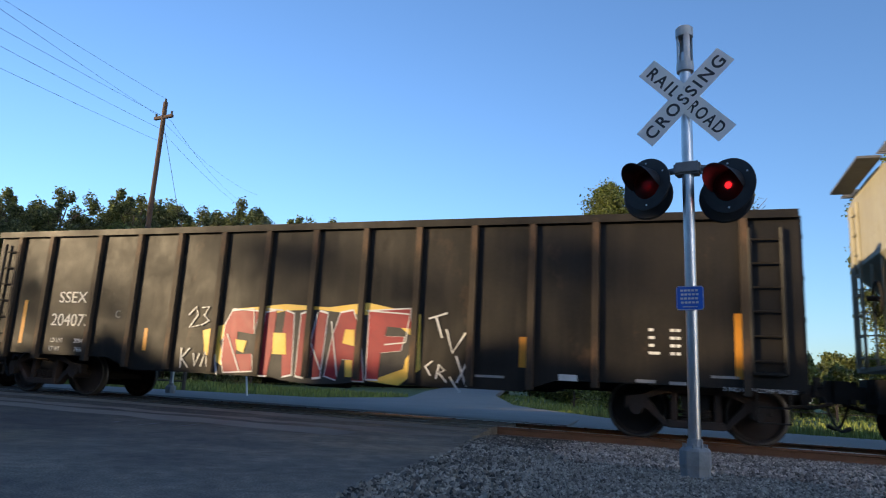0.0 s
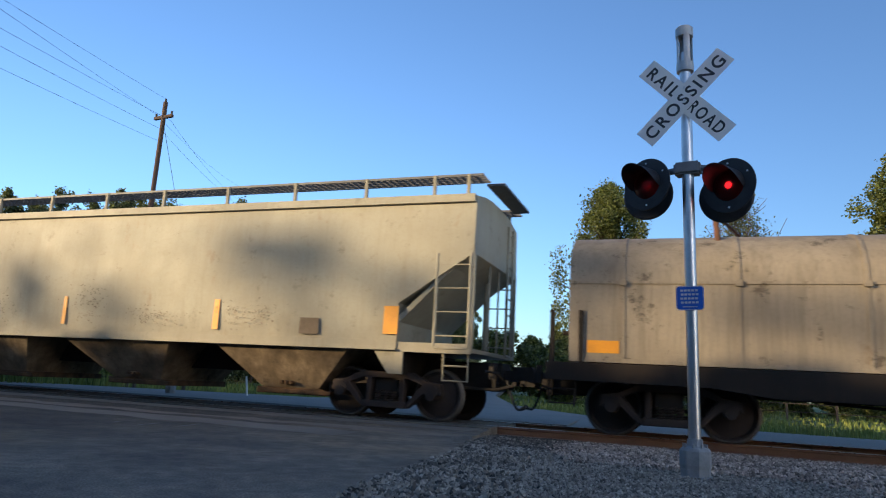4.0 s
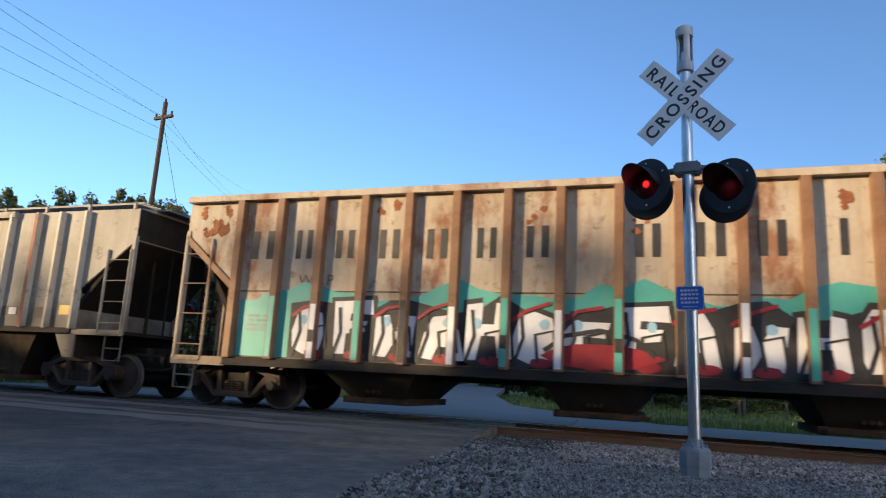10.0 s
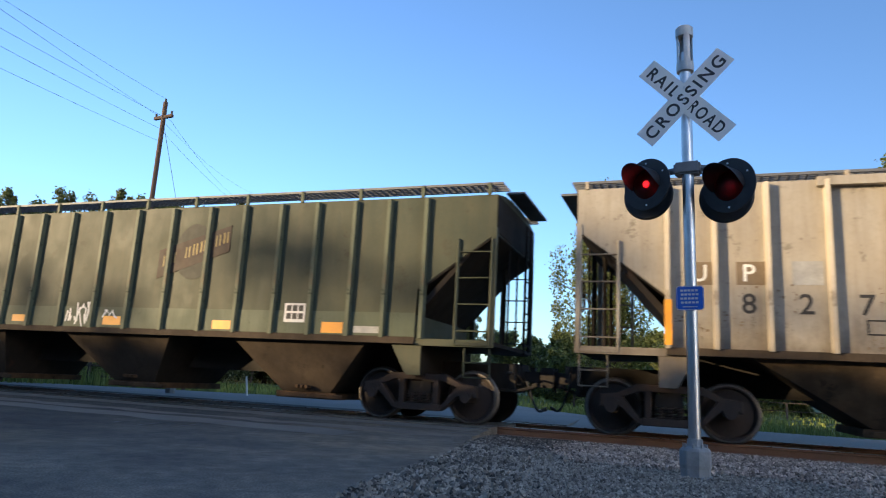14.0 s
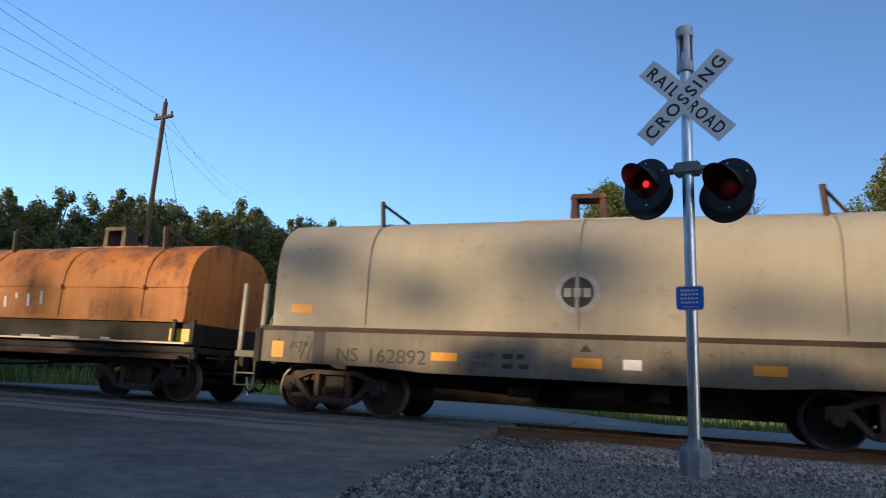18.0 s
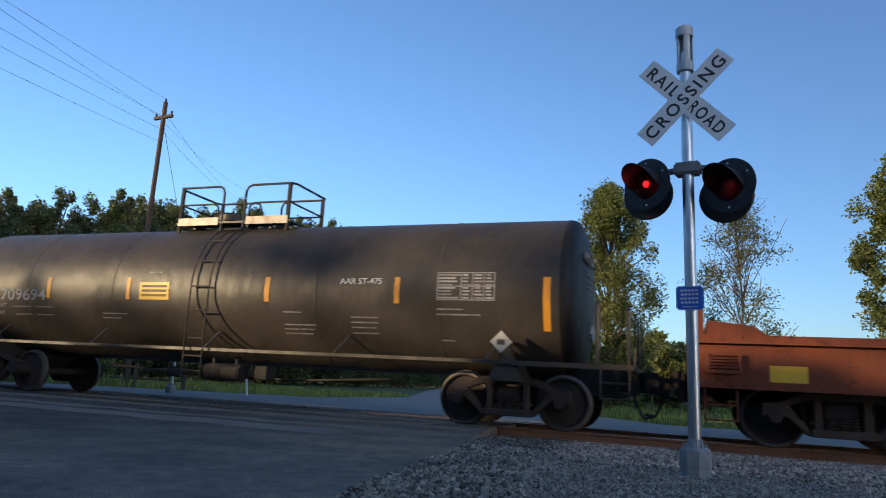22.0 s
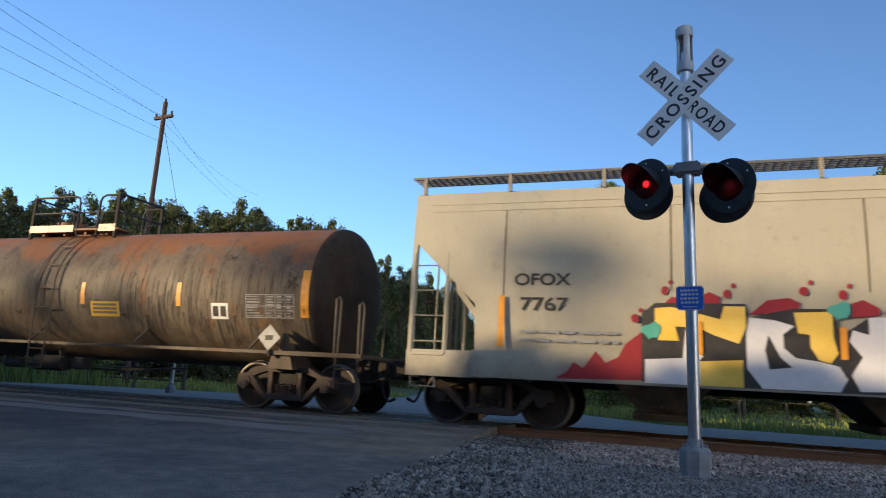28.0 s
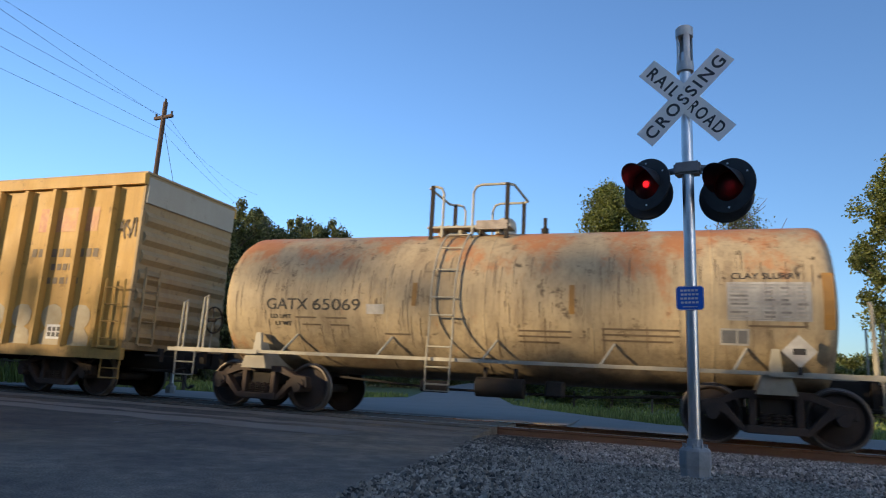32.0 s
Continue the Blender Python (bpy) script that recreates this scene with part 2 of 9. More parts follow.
def asphalt_tone(m, dark, x0, x1):
    """The asphalt is palest by the gravel and darkens towards -x; finer mottling lies over it."""
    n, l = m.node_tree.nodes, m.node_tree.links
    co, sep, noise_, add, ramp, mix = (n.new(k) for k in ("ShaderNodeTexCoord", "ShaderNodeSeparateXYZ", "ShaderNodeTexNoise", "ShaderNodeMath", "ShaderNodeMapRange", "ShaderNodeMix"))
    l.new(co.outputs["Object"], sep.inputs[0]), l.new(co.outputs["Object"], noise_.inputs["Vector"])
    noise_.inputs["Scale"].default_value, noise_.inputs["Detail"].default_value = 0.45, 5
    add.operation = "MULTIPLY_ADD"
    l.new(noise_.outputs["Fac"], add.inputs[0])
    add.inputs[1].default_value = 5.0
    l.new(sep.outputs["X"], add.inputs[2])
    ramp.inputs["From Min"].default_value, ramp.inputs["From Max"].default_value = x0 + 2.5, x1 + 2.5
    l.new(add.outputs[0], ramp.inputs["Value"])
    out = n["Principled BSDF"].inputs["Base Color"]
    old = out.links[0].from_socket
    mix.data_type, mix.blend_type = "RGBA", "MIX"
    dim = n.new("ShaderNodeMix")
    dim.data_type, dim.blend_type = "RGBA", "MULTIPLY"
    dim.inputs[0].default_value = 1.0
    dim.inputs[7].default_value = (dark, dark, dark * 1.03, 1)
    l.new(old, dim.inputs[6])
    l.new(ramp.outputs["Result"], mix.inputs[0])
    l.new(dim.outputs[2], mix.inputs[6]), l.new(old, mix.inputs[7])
    # patched tar, coarse chippings and dusty brown stains
    last = mix.outputs[2]
    for scale, detail, lo, hi, c0, c1 in ((0.9, 4, 0.40, 0.62, (0.78, 0.78, 0.80), (1.16, 1.13, 1.08)), (7.0, 6, 0.35, 0.68, (0.76, 0.76, 0.77), (1.20, 1.19, 1.17)), (70.0, 2, 0.36, 0.66, (0.60, 0.60, 0.60), (1.40, 1.39, 1.37)), (0.35, 5, 0.50, 0.68, (1.0, 1.0, 1.0), (1.22, 1.08, 0.90))):
        t, r, tone, mul = (n.new(k) for k in ("ShaderNodeTexNoise", "ShaderNodeMapRange", "ShaderNodeMix", "ShaderNodeMix"))
        l.new(co.outputs["Object"], t.inputs["Vector"])
        t.inputs["Scale"].default_value, t.inputs["Detail"].default_value = scale, detail
        r.inputs["From Min"].default_value, r.inputs["From Max"].default_value = lo, hi
        l.new(t.outputs["Fac"], r.inputs["Value"])
        tone.data_type = mul.data_type = "RGBA"
        mul.blend_type = "MULTIPLY"
        mul.inputs[0].default_value = 1.0
        tone.inputs[6].default_value, tone.inputs[7].default_value = (*c0, 1), (*c1, 1)
        l.new(r.outputs["Result"], tone.inputs[0])
        l.new(last, mul.inputs[6]), l.new(tone.outputs[2], mul.inputs[7])
        last = mul.outputs[2]
    l.new(last, out)


asphalt_tone(M["asphalt"], 0.46, -8.0, -3.4)

P = {
    "gondola_black": car_paint("gondola_black", (0.010, 0.009, 0.008), (0.030, 0.025, 0.020), 0.5, (0.07, 0.045, 0.028), 0.05),
    # ribs paler than the walls: wear, plus sun on their edges put into the paint
    "gondola_rib": car_paint("gondola_rib_worn_sunlit", (0.030, 0.024, 0.018), (0.070, 0.052, 0.036), 0.6, (0.12, 0.07, 0.04), 0.22, streak=0.7),
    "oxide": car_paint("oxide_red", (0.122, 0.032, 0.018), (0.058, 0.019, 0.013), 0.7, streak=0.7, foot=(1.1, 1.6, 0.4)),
    "oxide_sill": car_paint("oxide_sill_rusty", (0.120, 0.046, 0.022), (0.052, 0.024, 0.014), 0.75, (0.20, 0.080, 0.028), 0.18, streak=0.9, amount=0.8),
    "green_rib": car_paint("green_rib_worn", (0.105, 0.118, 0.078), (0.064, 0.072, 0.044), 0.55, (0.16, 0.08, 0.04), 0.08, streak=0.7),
    "oxide_grimy": car_paint("oxide_red_grimy", (0.085, 0.032, 0.022), (0.040, 0.022, 0.017), 0.7, streak=0.8, amount=0.8),
    "oxide_low": car_paint("oxide_red_low_car", (0.166, 0.045, 0.022), (0.094, 0.029, 0.017), 0.65, streak=0.7),
    "coil_tan": car_paint("hood_tan_grey", (0.28, 0.24, 0.18), (0.15, 0.125, 0.092), 0.6, (0.13, 0.07, 0.035), 0.06, streak=0.7),
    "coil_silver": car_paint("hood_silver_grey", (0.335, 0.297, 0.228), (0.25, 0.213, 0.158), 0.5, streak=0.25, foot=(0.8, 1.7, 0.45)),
    # the hood's silver at 0.6: dull sill paint with its shade put in
    "coil_sill": car_paint("sill_dull_shaded_grey", (0.20, 0.178, 0.140), (0.135, 0.115, 0.088), 0.6, streak=0.6, foot=(0.8, 1.5, 0.4)),
    "coil_orange": car_paint("hood_orange", (0.47, 0.172, 0.036), (0.26, 0.085, 0.026), 0.6, (0.11, 0.045, 0.022), 0.19, streak=0.6, rust_top=(2.7, 3.4, 0.15)),
    "coil_brown": car_paint("hood_brown_black", (0.068, 0.038, 0.026), (0.034, 0.023, 0.018), 0.6, (0.17, 0.065, 0.03), 0.12, streak=0.8, rust_top=(2.4, 3.3, 0.12)),
    "sill_dark": car_paint("sill_dark", (0.014, 0.012, 0.010), (0.036, 0.025, 0.018), 0.65),
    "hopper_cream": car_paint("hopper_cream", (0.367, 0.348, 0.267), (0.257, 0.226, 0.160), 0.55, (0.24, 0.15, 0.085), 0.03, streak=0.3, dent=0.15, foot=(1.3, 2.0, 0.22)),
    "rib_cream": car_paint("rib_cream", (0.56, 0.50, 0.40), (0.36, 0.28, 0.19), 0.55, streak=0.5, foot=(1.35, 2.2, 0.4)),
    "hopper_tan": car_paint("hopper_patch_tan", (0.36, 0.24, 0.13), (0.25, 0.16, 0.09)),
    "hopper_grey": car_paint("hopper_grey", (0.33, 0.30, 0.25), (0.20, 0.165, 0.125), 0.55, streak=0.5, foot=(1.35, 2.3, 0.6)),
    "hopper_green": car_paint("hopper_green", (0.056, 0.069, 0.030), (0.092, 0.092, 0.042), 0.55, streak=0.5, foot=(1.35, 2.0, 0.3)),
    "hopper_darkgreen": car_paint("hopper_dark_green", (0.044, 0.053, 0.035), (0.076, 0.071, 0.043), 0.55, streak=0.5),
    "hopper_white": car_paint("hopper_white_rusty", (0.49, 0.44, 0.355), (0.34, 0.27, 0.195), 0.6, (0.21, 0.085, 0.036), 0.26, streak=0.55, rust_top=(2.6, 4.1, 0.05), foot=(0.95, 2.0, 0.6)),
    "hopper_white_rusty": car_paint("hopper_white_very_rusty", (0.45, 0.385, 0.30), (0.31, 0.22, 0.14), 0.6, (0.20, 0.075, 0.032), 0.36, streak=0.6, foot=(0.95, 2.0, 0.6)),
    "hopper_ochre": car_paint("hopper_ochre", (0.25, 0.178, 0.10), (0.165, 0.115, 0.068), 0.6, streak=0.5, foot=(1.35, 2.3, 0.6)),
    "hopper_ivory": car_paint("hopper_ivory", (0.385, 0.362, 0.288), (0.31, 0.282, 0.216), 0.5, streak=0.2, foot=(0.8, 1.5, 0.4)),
    "dirt": car_paint("hopper_bottom_dirt", (0.188, 0.143, 0.094), (0.064, 0.047, 0.031), 0.8, scale=2.2, amount=1.0, streak=0.7),
    "dirt_mid": car_paint("hopper_bottom_grime", (0.078, 0.055, 0.033), (0.026, 0.019, 0.013), 0.8, scale=2.2, amount=1.0, streak=0.7),
    "dirt_dark": car_paint("hopper_bottom_soot", (0.056, 0.041, 0.028), (0.026, 0.019, 0.014), 0.8, scale=1.6, amount=0.9),
    "tank_head": car_paint("tank_head_black", (0.014, 0.013, 0.013), (0.024, 0.022, 0.020), 0.5, scale=1.0, amount=0.6, streak=0.4),
    # soot of car ends and outlet sides, with their shade put into the colour
    "end_soot_shade": car_paint("car_end_soot_shade", (0.030, 0.023, 0.018), (0.014, 0.012, 0.010), 0.85, (0.06, 0.026, 0.014), 0.10, scale=1.2, amount=0.9),
    "tank_black": car_paint("tank_black", (0.023, 0.020, 0.0175), (0.066, 0.054, 0.042), 0.46, streak=0.35, scale=0.45, amount=0.8, spec=0.35),
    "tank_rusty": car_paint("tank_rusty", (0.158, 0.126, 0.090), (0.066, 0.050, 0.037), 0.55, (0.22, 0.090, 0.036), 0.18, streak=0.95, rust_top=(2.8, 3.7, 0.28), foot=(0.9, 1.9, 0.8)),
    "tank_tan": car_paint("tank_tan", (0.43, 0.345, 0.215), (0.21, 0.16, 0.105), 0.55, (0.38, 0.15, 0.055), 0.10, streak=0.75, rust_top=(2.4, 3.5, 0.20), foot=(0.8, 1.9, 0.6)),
    "gate_rust": car_paint("gate_rusty_brown", (0.115, 0.066, 0.034), (0.035, 0.022, 0.014), 0.8, scale=3.0, amount=1.0),
    "rail_dark": car_paint("hand_rail_dark", (0.022, 0.024, 0.028), (0.05, 0.045, 0.04), 0.55),
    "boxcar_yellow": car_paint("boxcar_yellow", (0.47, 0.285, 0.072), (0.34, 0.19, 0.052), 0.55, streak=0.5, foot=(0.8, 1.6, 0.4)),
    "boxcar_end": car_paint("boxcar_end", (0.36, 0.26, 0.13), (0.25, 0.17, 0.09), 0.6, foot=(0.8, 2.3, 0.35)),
}

# ---- mesh tools ----
def box(bm, x0, x1, y0, y1, z0, z1):
    v = [bm.verts.new((x, y, z)) for x in (x0, x1) for y in (y0, y1) for z in (z0, z1)]
    for f in ((0, 1, 3, 2), (4, 6, 7, 5), (0, 4, 5, 1), (2, 3, 7, 6), (0, 2, 6, 4), (1, 5, 7, 3)):
        bm.faces.new([v[i] for i in f])
    return bm


def rod(bm, a, b, r, n=8):
    """A round bar from a to b."""
    a, b = Vector(a), Vector(b)
    z = (b - a).normalized()
    x = z.orthogonal().normalized()
    y = z.cross(x)
    rings = [[bm.verts.new(p + r * (math.cos(2 * math.pi * i / n) * x + math.sin(2 * math.pi * i / n) * y)) for i in range(n)] for p in (a, b)]
    for i in range(n):
        bm.faces.new((rings[0][i], rings[0][(i + 1) % n], rings[1][(i + 1) % n], rings[1][i]))
    bm.faces.new(rings[0][::-1])
    bm.faces.new(rings[1])
    return bm


def pipe(bm, points, r, n=8):
    """One bent round bar through the points."""
    pts = [Vector(p) for p in points]
    up = Vector((0.31, 0.52, 0.79))
    rings = []
    for i, p in enumerate(pts):
        d = (pts[min(i + 1, len(pts) - 1)] - pts[max(i - 1, 0)]).normalized()
        x = d.cross(up).normalized()
        y = x.cross(d)
        rings.append([p + r * (math.cos(2 * math.pi * k / n) * x + math.sin(2 * math.pi * k / n) * y) for k in range(n)])
    return loft(bm, rings)


def prism(bm, outline, y0, y1):
    """An outline of (x, z) points drawn out from y0 to y1."""
    a = [bm.verts.new((x, y0, z)) for x, z in outline]
    b = [bm.verts.new((x, y1, z)) for x, z in outline]
    k = len(outline)
    fs = [bm.faces.new(a), bm.faces.new(b[::-1])]
    for i in range(k):
        fs.append(bm.faces.new((a[i], b[i], b[(i + 1) % k], a[(i + 1) % k])))
    return bm


def loft(bm, sections, caps=True):
    """Rings of the same number of points, joined one to the next."""
    rings = [[bm.verts.new(p) for p in s] for s in sections]
    k = len(rings[0])
    for a, b in zip(rings, rings[1:]):
        for i in range(k):
            bm.faces.new((a[i], a[(i + 1) % k], b[(i + 1) % k], b[i]))
    if caps:
        bm.faces.new(rings[0][::-1])
        bm.faces.new(rings[-1])
    return bm


def data_of(name, bm, material, smooth=False):
    bmesh.ops.recalc_face_normals(bm, faces=bm.faces)
    me = bpy.data.meshes.new(name)
    bm.to_mesh(me)
    bm.free()
    me.materials.append(material)
    if smooth:
        for p in me.polygons:
            p.use_smooth = True
        me.set_sharp_from_angle(angle=radians(40))
    return me


def part(name, bm, material, parent, label="", smooth=False, at=None):
    ob = new(name, data_of(name, bm, material, smooth))
    ob.parent = parent
    if at is not None:
        ob.matrix_basis = at
    return tagged(ob, label)


def share(name, me, parent, at, label=""):
    ob = new(name, me)
    ob.parent = parent
    ob.matrix_basis = at
    return tagged(ob, label)


def bms():
    return bmesh.new()


def thing(name, label, category, at=None, group="", kind=""):
    ob = new(name)
    if at is not None:
        ob.matrix_basis = at
    return tagged(ob, label, category, group, kind)


def solid(name, bm, material, label, category, kind="", smooth=False, group=""):
    return tagged(new(name, data_of(name, bm, material, smooth)), label, category, group, kind)


FONT_CACHE = {}


def letters(text, height, width=None, depth=0.004, bold=0.0, space=1.0):
    """A mesh of raised lettering in the built-in font, its lower left corner at 0, in the x-z plane, read from -y."""
    key = (text, height, width, bold, space)
    if key not in FONT_CACHE:
        cu = bpy.data.curves.new("lettering", "FONT")
        cu.body, cu.size, cu.extrude, cu.offset, cu.space_character = text, height * 1.38, depth / 2, bold, space
        ob = bpy.data.objects.new("lettering", cu)
        scene.collection.objects.link(ob)
        me = bpy.data.meshes.new_from_object(ob.evaluated_get(bpy.context.evaluated_depsgraph_get()))
        bpy.data.objects.remove(ob)
        xs = [v.co.x for v in me.vertices]
        k = width / (max(xs) - min(xs)) if width else 1.0
        me.transform(Matrix.Rotation(radians(90), 4, "X") @ Matrix.Diagonal((k, 1, 1, 1)) @ Matrix.Translation((-min(xs), 0, 0)))
        FONT_CACHE[key] = me
    return FONT_CACHE[key].copy()


def stencil(parent, text, x, z, height, material, y=-SIDE - 0.004, width=None, bold=0.0, name="lettering"):
    me = letters(text, height, width, bold=bold)
    me.materials.clear()
    me.materials.append(material)
    return share(name, me, parent, pose(x, y, z))


def bars(parent, rows, material, y=-SIDE - 0.004, name="marking"):
    """Plain bars (x, z, width, height) for writing that is not spelt out."""
    bm = bms()
    for x, z, w, h in rows:
        box(bm, x, x + w, y - 0.003, y + 0.001, z, z + h)
    ob = part(name, bm, material, parent)
    return tagged(ob, kind="stuff") if len(rows) > 2 else ob


# ---- the train's run: slowing gently from 11.4 to 10.7 m/s ----
def run(t):
    return 11.40 * t - 0.00055 * t ** 3 if t < 20 else 223.6 + 10.74 * (t - 20)


MOVING = []         # (car, its middle along the train)
WHEELS = []         # (wheelset, its place along the train)
# ---- ground ----
def heap(name, boxes, material, label, category, kind="structure"):
    bm = bms()
    for b in boxes:
        box(bm, *b)
    return solid(name, bm, material, label, category, kind)


bm = bms()
n = 60
span = [(-1 if k < 0 else 1) * (abs(k) / 30) ** 3 * 1500 for k in range(-30, 31)]
grid = [[bm.verts.new((x, y + 20, -0.30 + 0.05 * noise.noise(Vector((x * 0.13, y * 0.13, 0))) - (0.0 if abs(y) < 200 else 0.5))) for x in span] for y in span]
for j in range(60):
    for i in range(60):
        bm.faces.new((grid[j][i], grid[j][i + 1], grid[j + 1][i + 1], grid[j + 1][i]))
solid("ground", bm, M["grass_soil"], "rough green grass ground reaching to the horizon", "ground", "structure", True)


def strip(name, left, right, z0, thick, material, label, category):
    """A slab between two edges given as (x, y) points from near to far; z0: one height or one for each pair."""
    bm = bms()
    zs = z0 if isinstance(z0, (list, tuple)) else [z0] * len(left)
    top = [(bm.verts.new((*a, z)), bm.verts.new((*b, z))) for a, b, z in zip(left, right, zs)]
    low = [(bm.verts.new((*a, z - thick)), bm.verts.new((*b, z - thick))) for a, b, z in zip(left, right, zs)]
    for (a, b), (c, d), (e, f), (g, h) in zip(top, top[1:], low, low[1:]):
        bm.faces.new((a, b, d, c)), bm.faces.new((e, g, h, f)), bm.faces.new((a, c, g, e)), bm.faces.new((b, f, h, d))
    bm.faces.new((top[0][0], low[0][0], low[0][1], top[0][1])), bm.faces.new((top[-1][0], top[-1][1], low[-1][1], low[-1][0]))
    return solid(name, bm, material, label, category, "structure")


# the road: towards the track, then beyond it, bending away
rng = random.Random(4)
EDGE = ((-14.0, -1.5), (-2.0, -1.6), (2.0, -1.82), (4.0, -2.02), (5.0, -2.18), (7.0, -2.37), (8.8, -2.68), (11.3, -3.08))


def edge_x(y):
    """Where the asphalt ends and the gravel begins."""
    for (ya, xa), (yb, xb) in zip(EDGE, EDGE[1:]):
        if y <= yb:
            return xa + (xb - xa) * (y - ya) / (yb - ya)
    return EDGE[-1][1]


right_edge = [(edge_x(-14.0), -14.0), (edge_x(-2.0), -2.0)]
y = -1.0
while y < 11.2:
    right_edge.append((edge_x(y) + rng.uniform(-0.05, 0.05), y))
    y += 0.22
left_edge = [(-30.0 + 0 * p[1], p[1]) for p in right_edge]
zs = [-0.03 if p[1] < 8.0 else -0.03 + 0.012 * (p[1] - 8.0) / 3.2 for p in right_edge]
strip("road", left_edge, right_edge, zs, 0.30, M["asphalt"], "worn grey asphalt road with cracks and patches", "road")
far_right = [(-2.3, 14.45), (-2.6, 18.5), (-4.2, 23.0), (-7.0, 29.0), (-12.0, 45.0), (-20.0, 80.0), (-36.0, 150.0)]
far_left = [(-26.0, 14.45), (-19.0, 18.2), (-12.2, 21.5), (-11.8, 29.0), (-17.0, 45.0), (-26.0, 80.0), (-44.0, 150.0)]
strip("road_beyond", far_left, far_right, [-0.03, -0.05, -0.06, -0.06, 0.02, 0.5, 1.2], 0.35, M["asphalt_far"], "pale asphalt road running off between grass verges", "road")
heap("crossing_panel", [(-26.0, -3.1, 11.28, 11.87, -0.30, -0.006), (-26.0, -3.1, 12.10, 13.27, -0.30, -0.010), (-26.0, -3.1, 13.50, 14.44, -0.30, -0.012)], M["asphalt"], "asphalt and timber panels filling the level crossing", "crossing")

# gravel apron and ballast
APRON = ((-3.0, -0.035), (4.0, -0.035), (8.4, -0.060), (10.4, -0.110), (11.82, -0.168))


def apron_z(y):
    for (ya, za), (yb, zb) in zip(APRON, APRON[1:]):
        if y <= yb:
            return za + (zb - za) * (max(y, ya) - ya) / (yb - ya)
    return -0.168


strip("gravel_apron", [(edge_x(y) - 0.25, y) for y, z in APRON], [(30.0, y) for y, z in APRON], [z for y, z in APRON], 0.2, M["gravel_bed"], "grey crushed-stone apron beside the track", "gravel")
bm = bms()
for x0, x1 in ((-400.0, -26.0), (-3.1, 400.0)):
    loft(bm, [[(x, 9.9, -0.34), (x, 11.0, -0.20), (x, 14.4, -0.20), (x, 15.6, -0.34)] for x in (x0, x1)])
solid("ballast_bed", bm, M["gravel_bed"], "stone ballast bed under the track", "ballast", "structure")
strip("gravel_shoulder", [(-2.28, 14.5), (-2.47, 17.0), (-2.75, 19.0), (-3.85, 22.0), (-5.05, 25.0)], [(60.0, 14.5), (60.0, 16.9), (-0.6, 19.0), (-2.9, 22.0), (-4.9, 25.0)], -0.07, 0.2, M["asphalt_far"], "pale gravel strip along the far side of the track", "gravel")


def verge_front(x):
    """The near edge of the grass beyond the track."""
    return 16.9 if x > 15 else 19.0 - 2.1 * (x + 0.6) / 15.6 if x > -0.6 else 19.0 + 1.36 * (-0.6 - x)




def stones(name, count, zone, size, material, label, seed, z_of):
    rng = random.Random(seed)
    verts, faces = [], []
    shape = [(1, 0, 0), (-1, 0, 0), (0, 1, 0), (0, -1, 0), (0, 0, 1), (0, 0, -1), (0.6, 0.6, 0.5), (-0.6, 0.6, 0.45), (-0.6, -0.6, 0.5), (0.6, -0.6, 0.45)]
    tri = [(4, 0, 6), (4, 6, 2), (4, 2, 7), (4, 7, 1), (4, 1, 8), (4, 8, 3), (4, 3, 9), (4, 9, 0), (0, 5, 6), (6, 5, 2), (2, 5, 7), (7, 5, 1), (1, 5, 8), (8, 5, 3), (3, 5, 9), (9, 5, 0)]
    for _ in range(count):
        x, y = zone(rng)
        s = rng.uniform(*size)
        q = Euler((rng.uniform(0, 6), rng.uniform(0, 6), rng.uniform(0, 6))).to_matrix()
        k = len(verts)
        for p in shape:
            w = q @ Vector((p[0] * rng.uniform(0.6, 1.2), p[1] * rng.uniform(0.6, 1.1), p[2] * rng.uniform(0.5, 0.9)))
            verts.append((x + w.x * s, y + w.y * s, z_of(x, y) + w.z * s + s * 0.2))
        faces += [(a + k, b + k, c + k) for a, b, c in tri]
    me = bpy.data.meshes.new(name)
    me.from_pydata(verts, [], faces)
    me.materials.append(material)
    return tagged(new(name, me), label, "gravel", kind="stuff")


def isle_colours(m, dark, light):
    """Vary a joined material piece by piece."""
    n, l = m.node_tree.nodes, m.node_tree.links
    geo, mix = n.new("ShaderNodeNewGeometry"), n.new("ShaderNodeMix")
    mix.data_type = "RGBA"
    l.new(geo.outputs["Random Per Island"], mix.inputs[0])
    mix.inputs[6].default_value, mix.inputs[7].default_value = (*dark, 1), (*light, 1)
    out = n["Principled BSDF"].inputs["Base Color"]
    old = out.links[0].from_socket
    mul = n.new("ShaderNodeMix")
    mul.data_type, mul.blend_type = "RGBA", "MULTIPLY"
    mul.inputs[0].default_value = 1.0
    l.new(old, mul.inputs[6]), l.new(mix.outputs[2], mul.inputs[7]), l.new(mul.outputs[2], out)


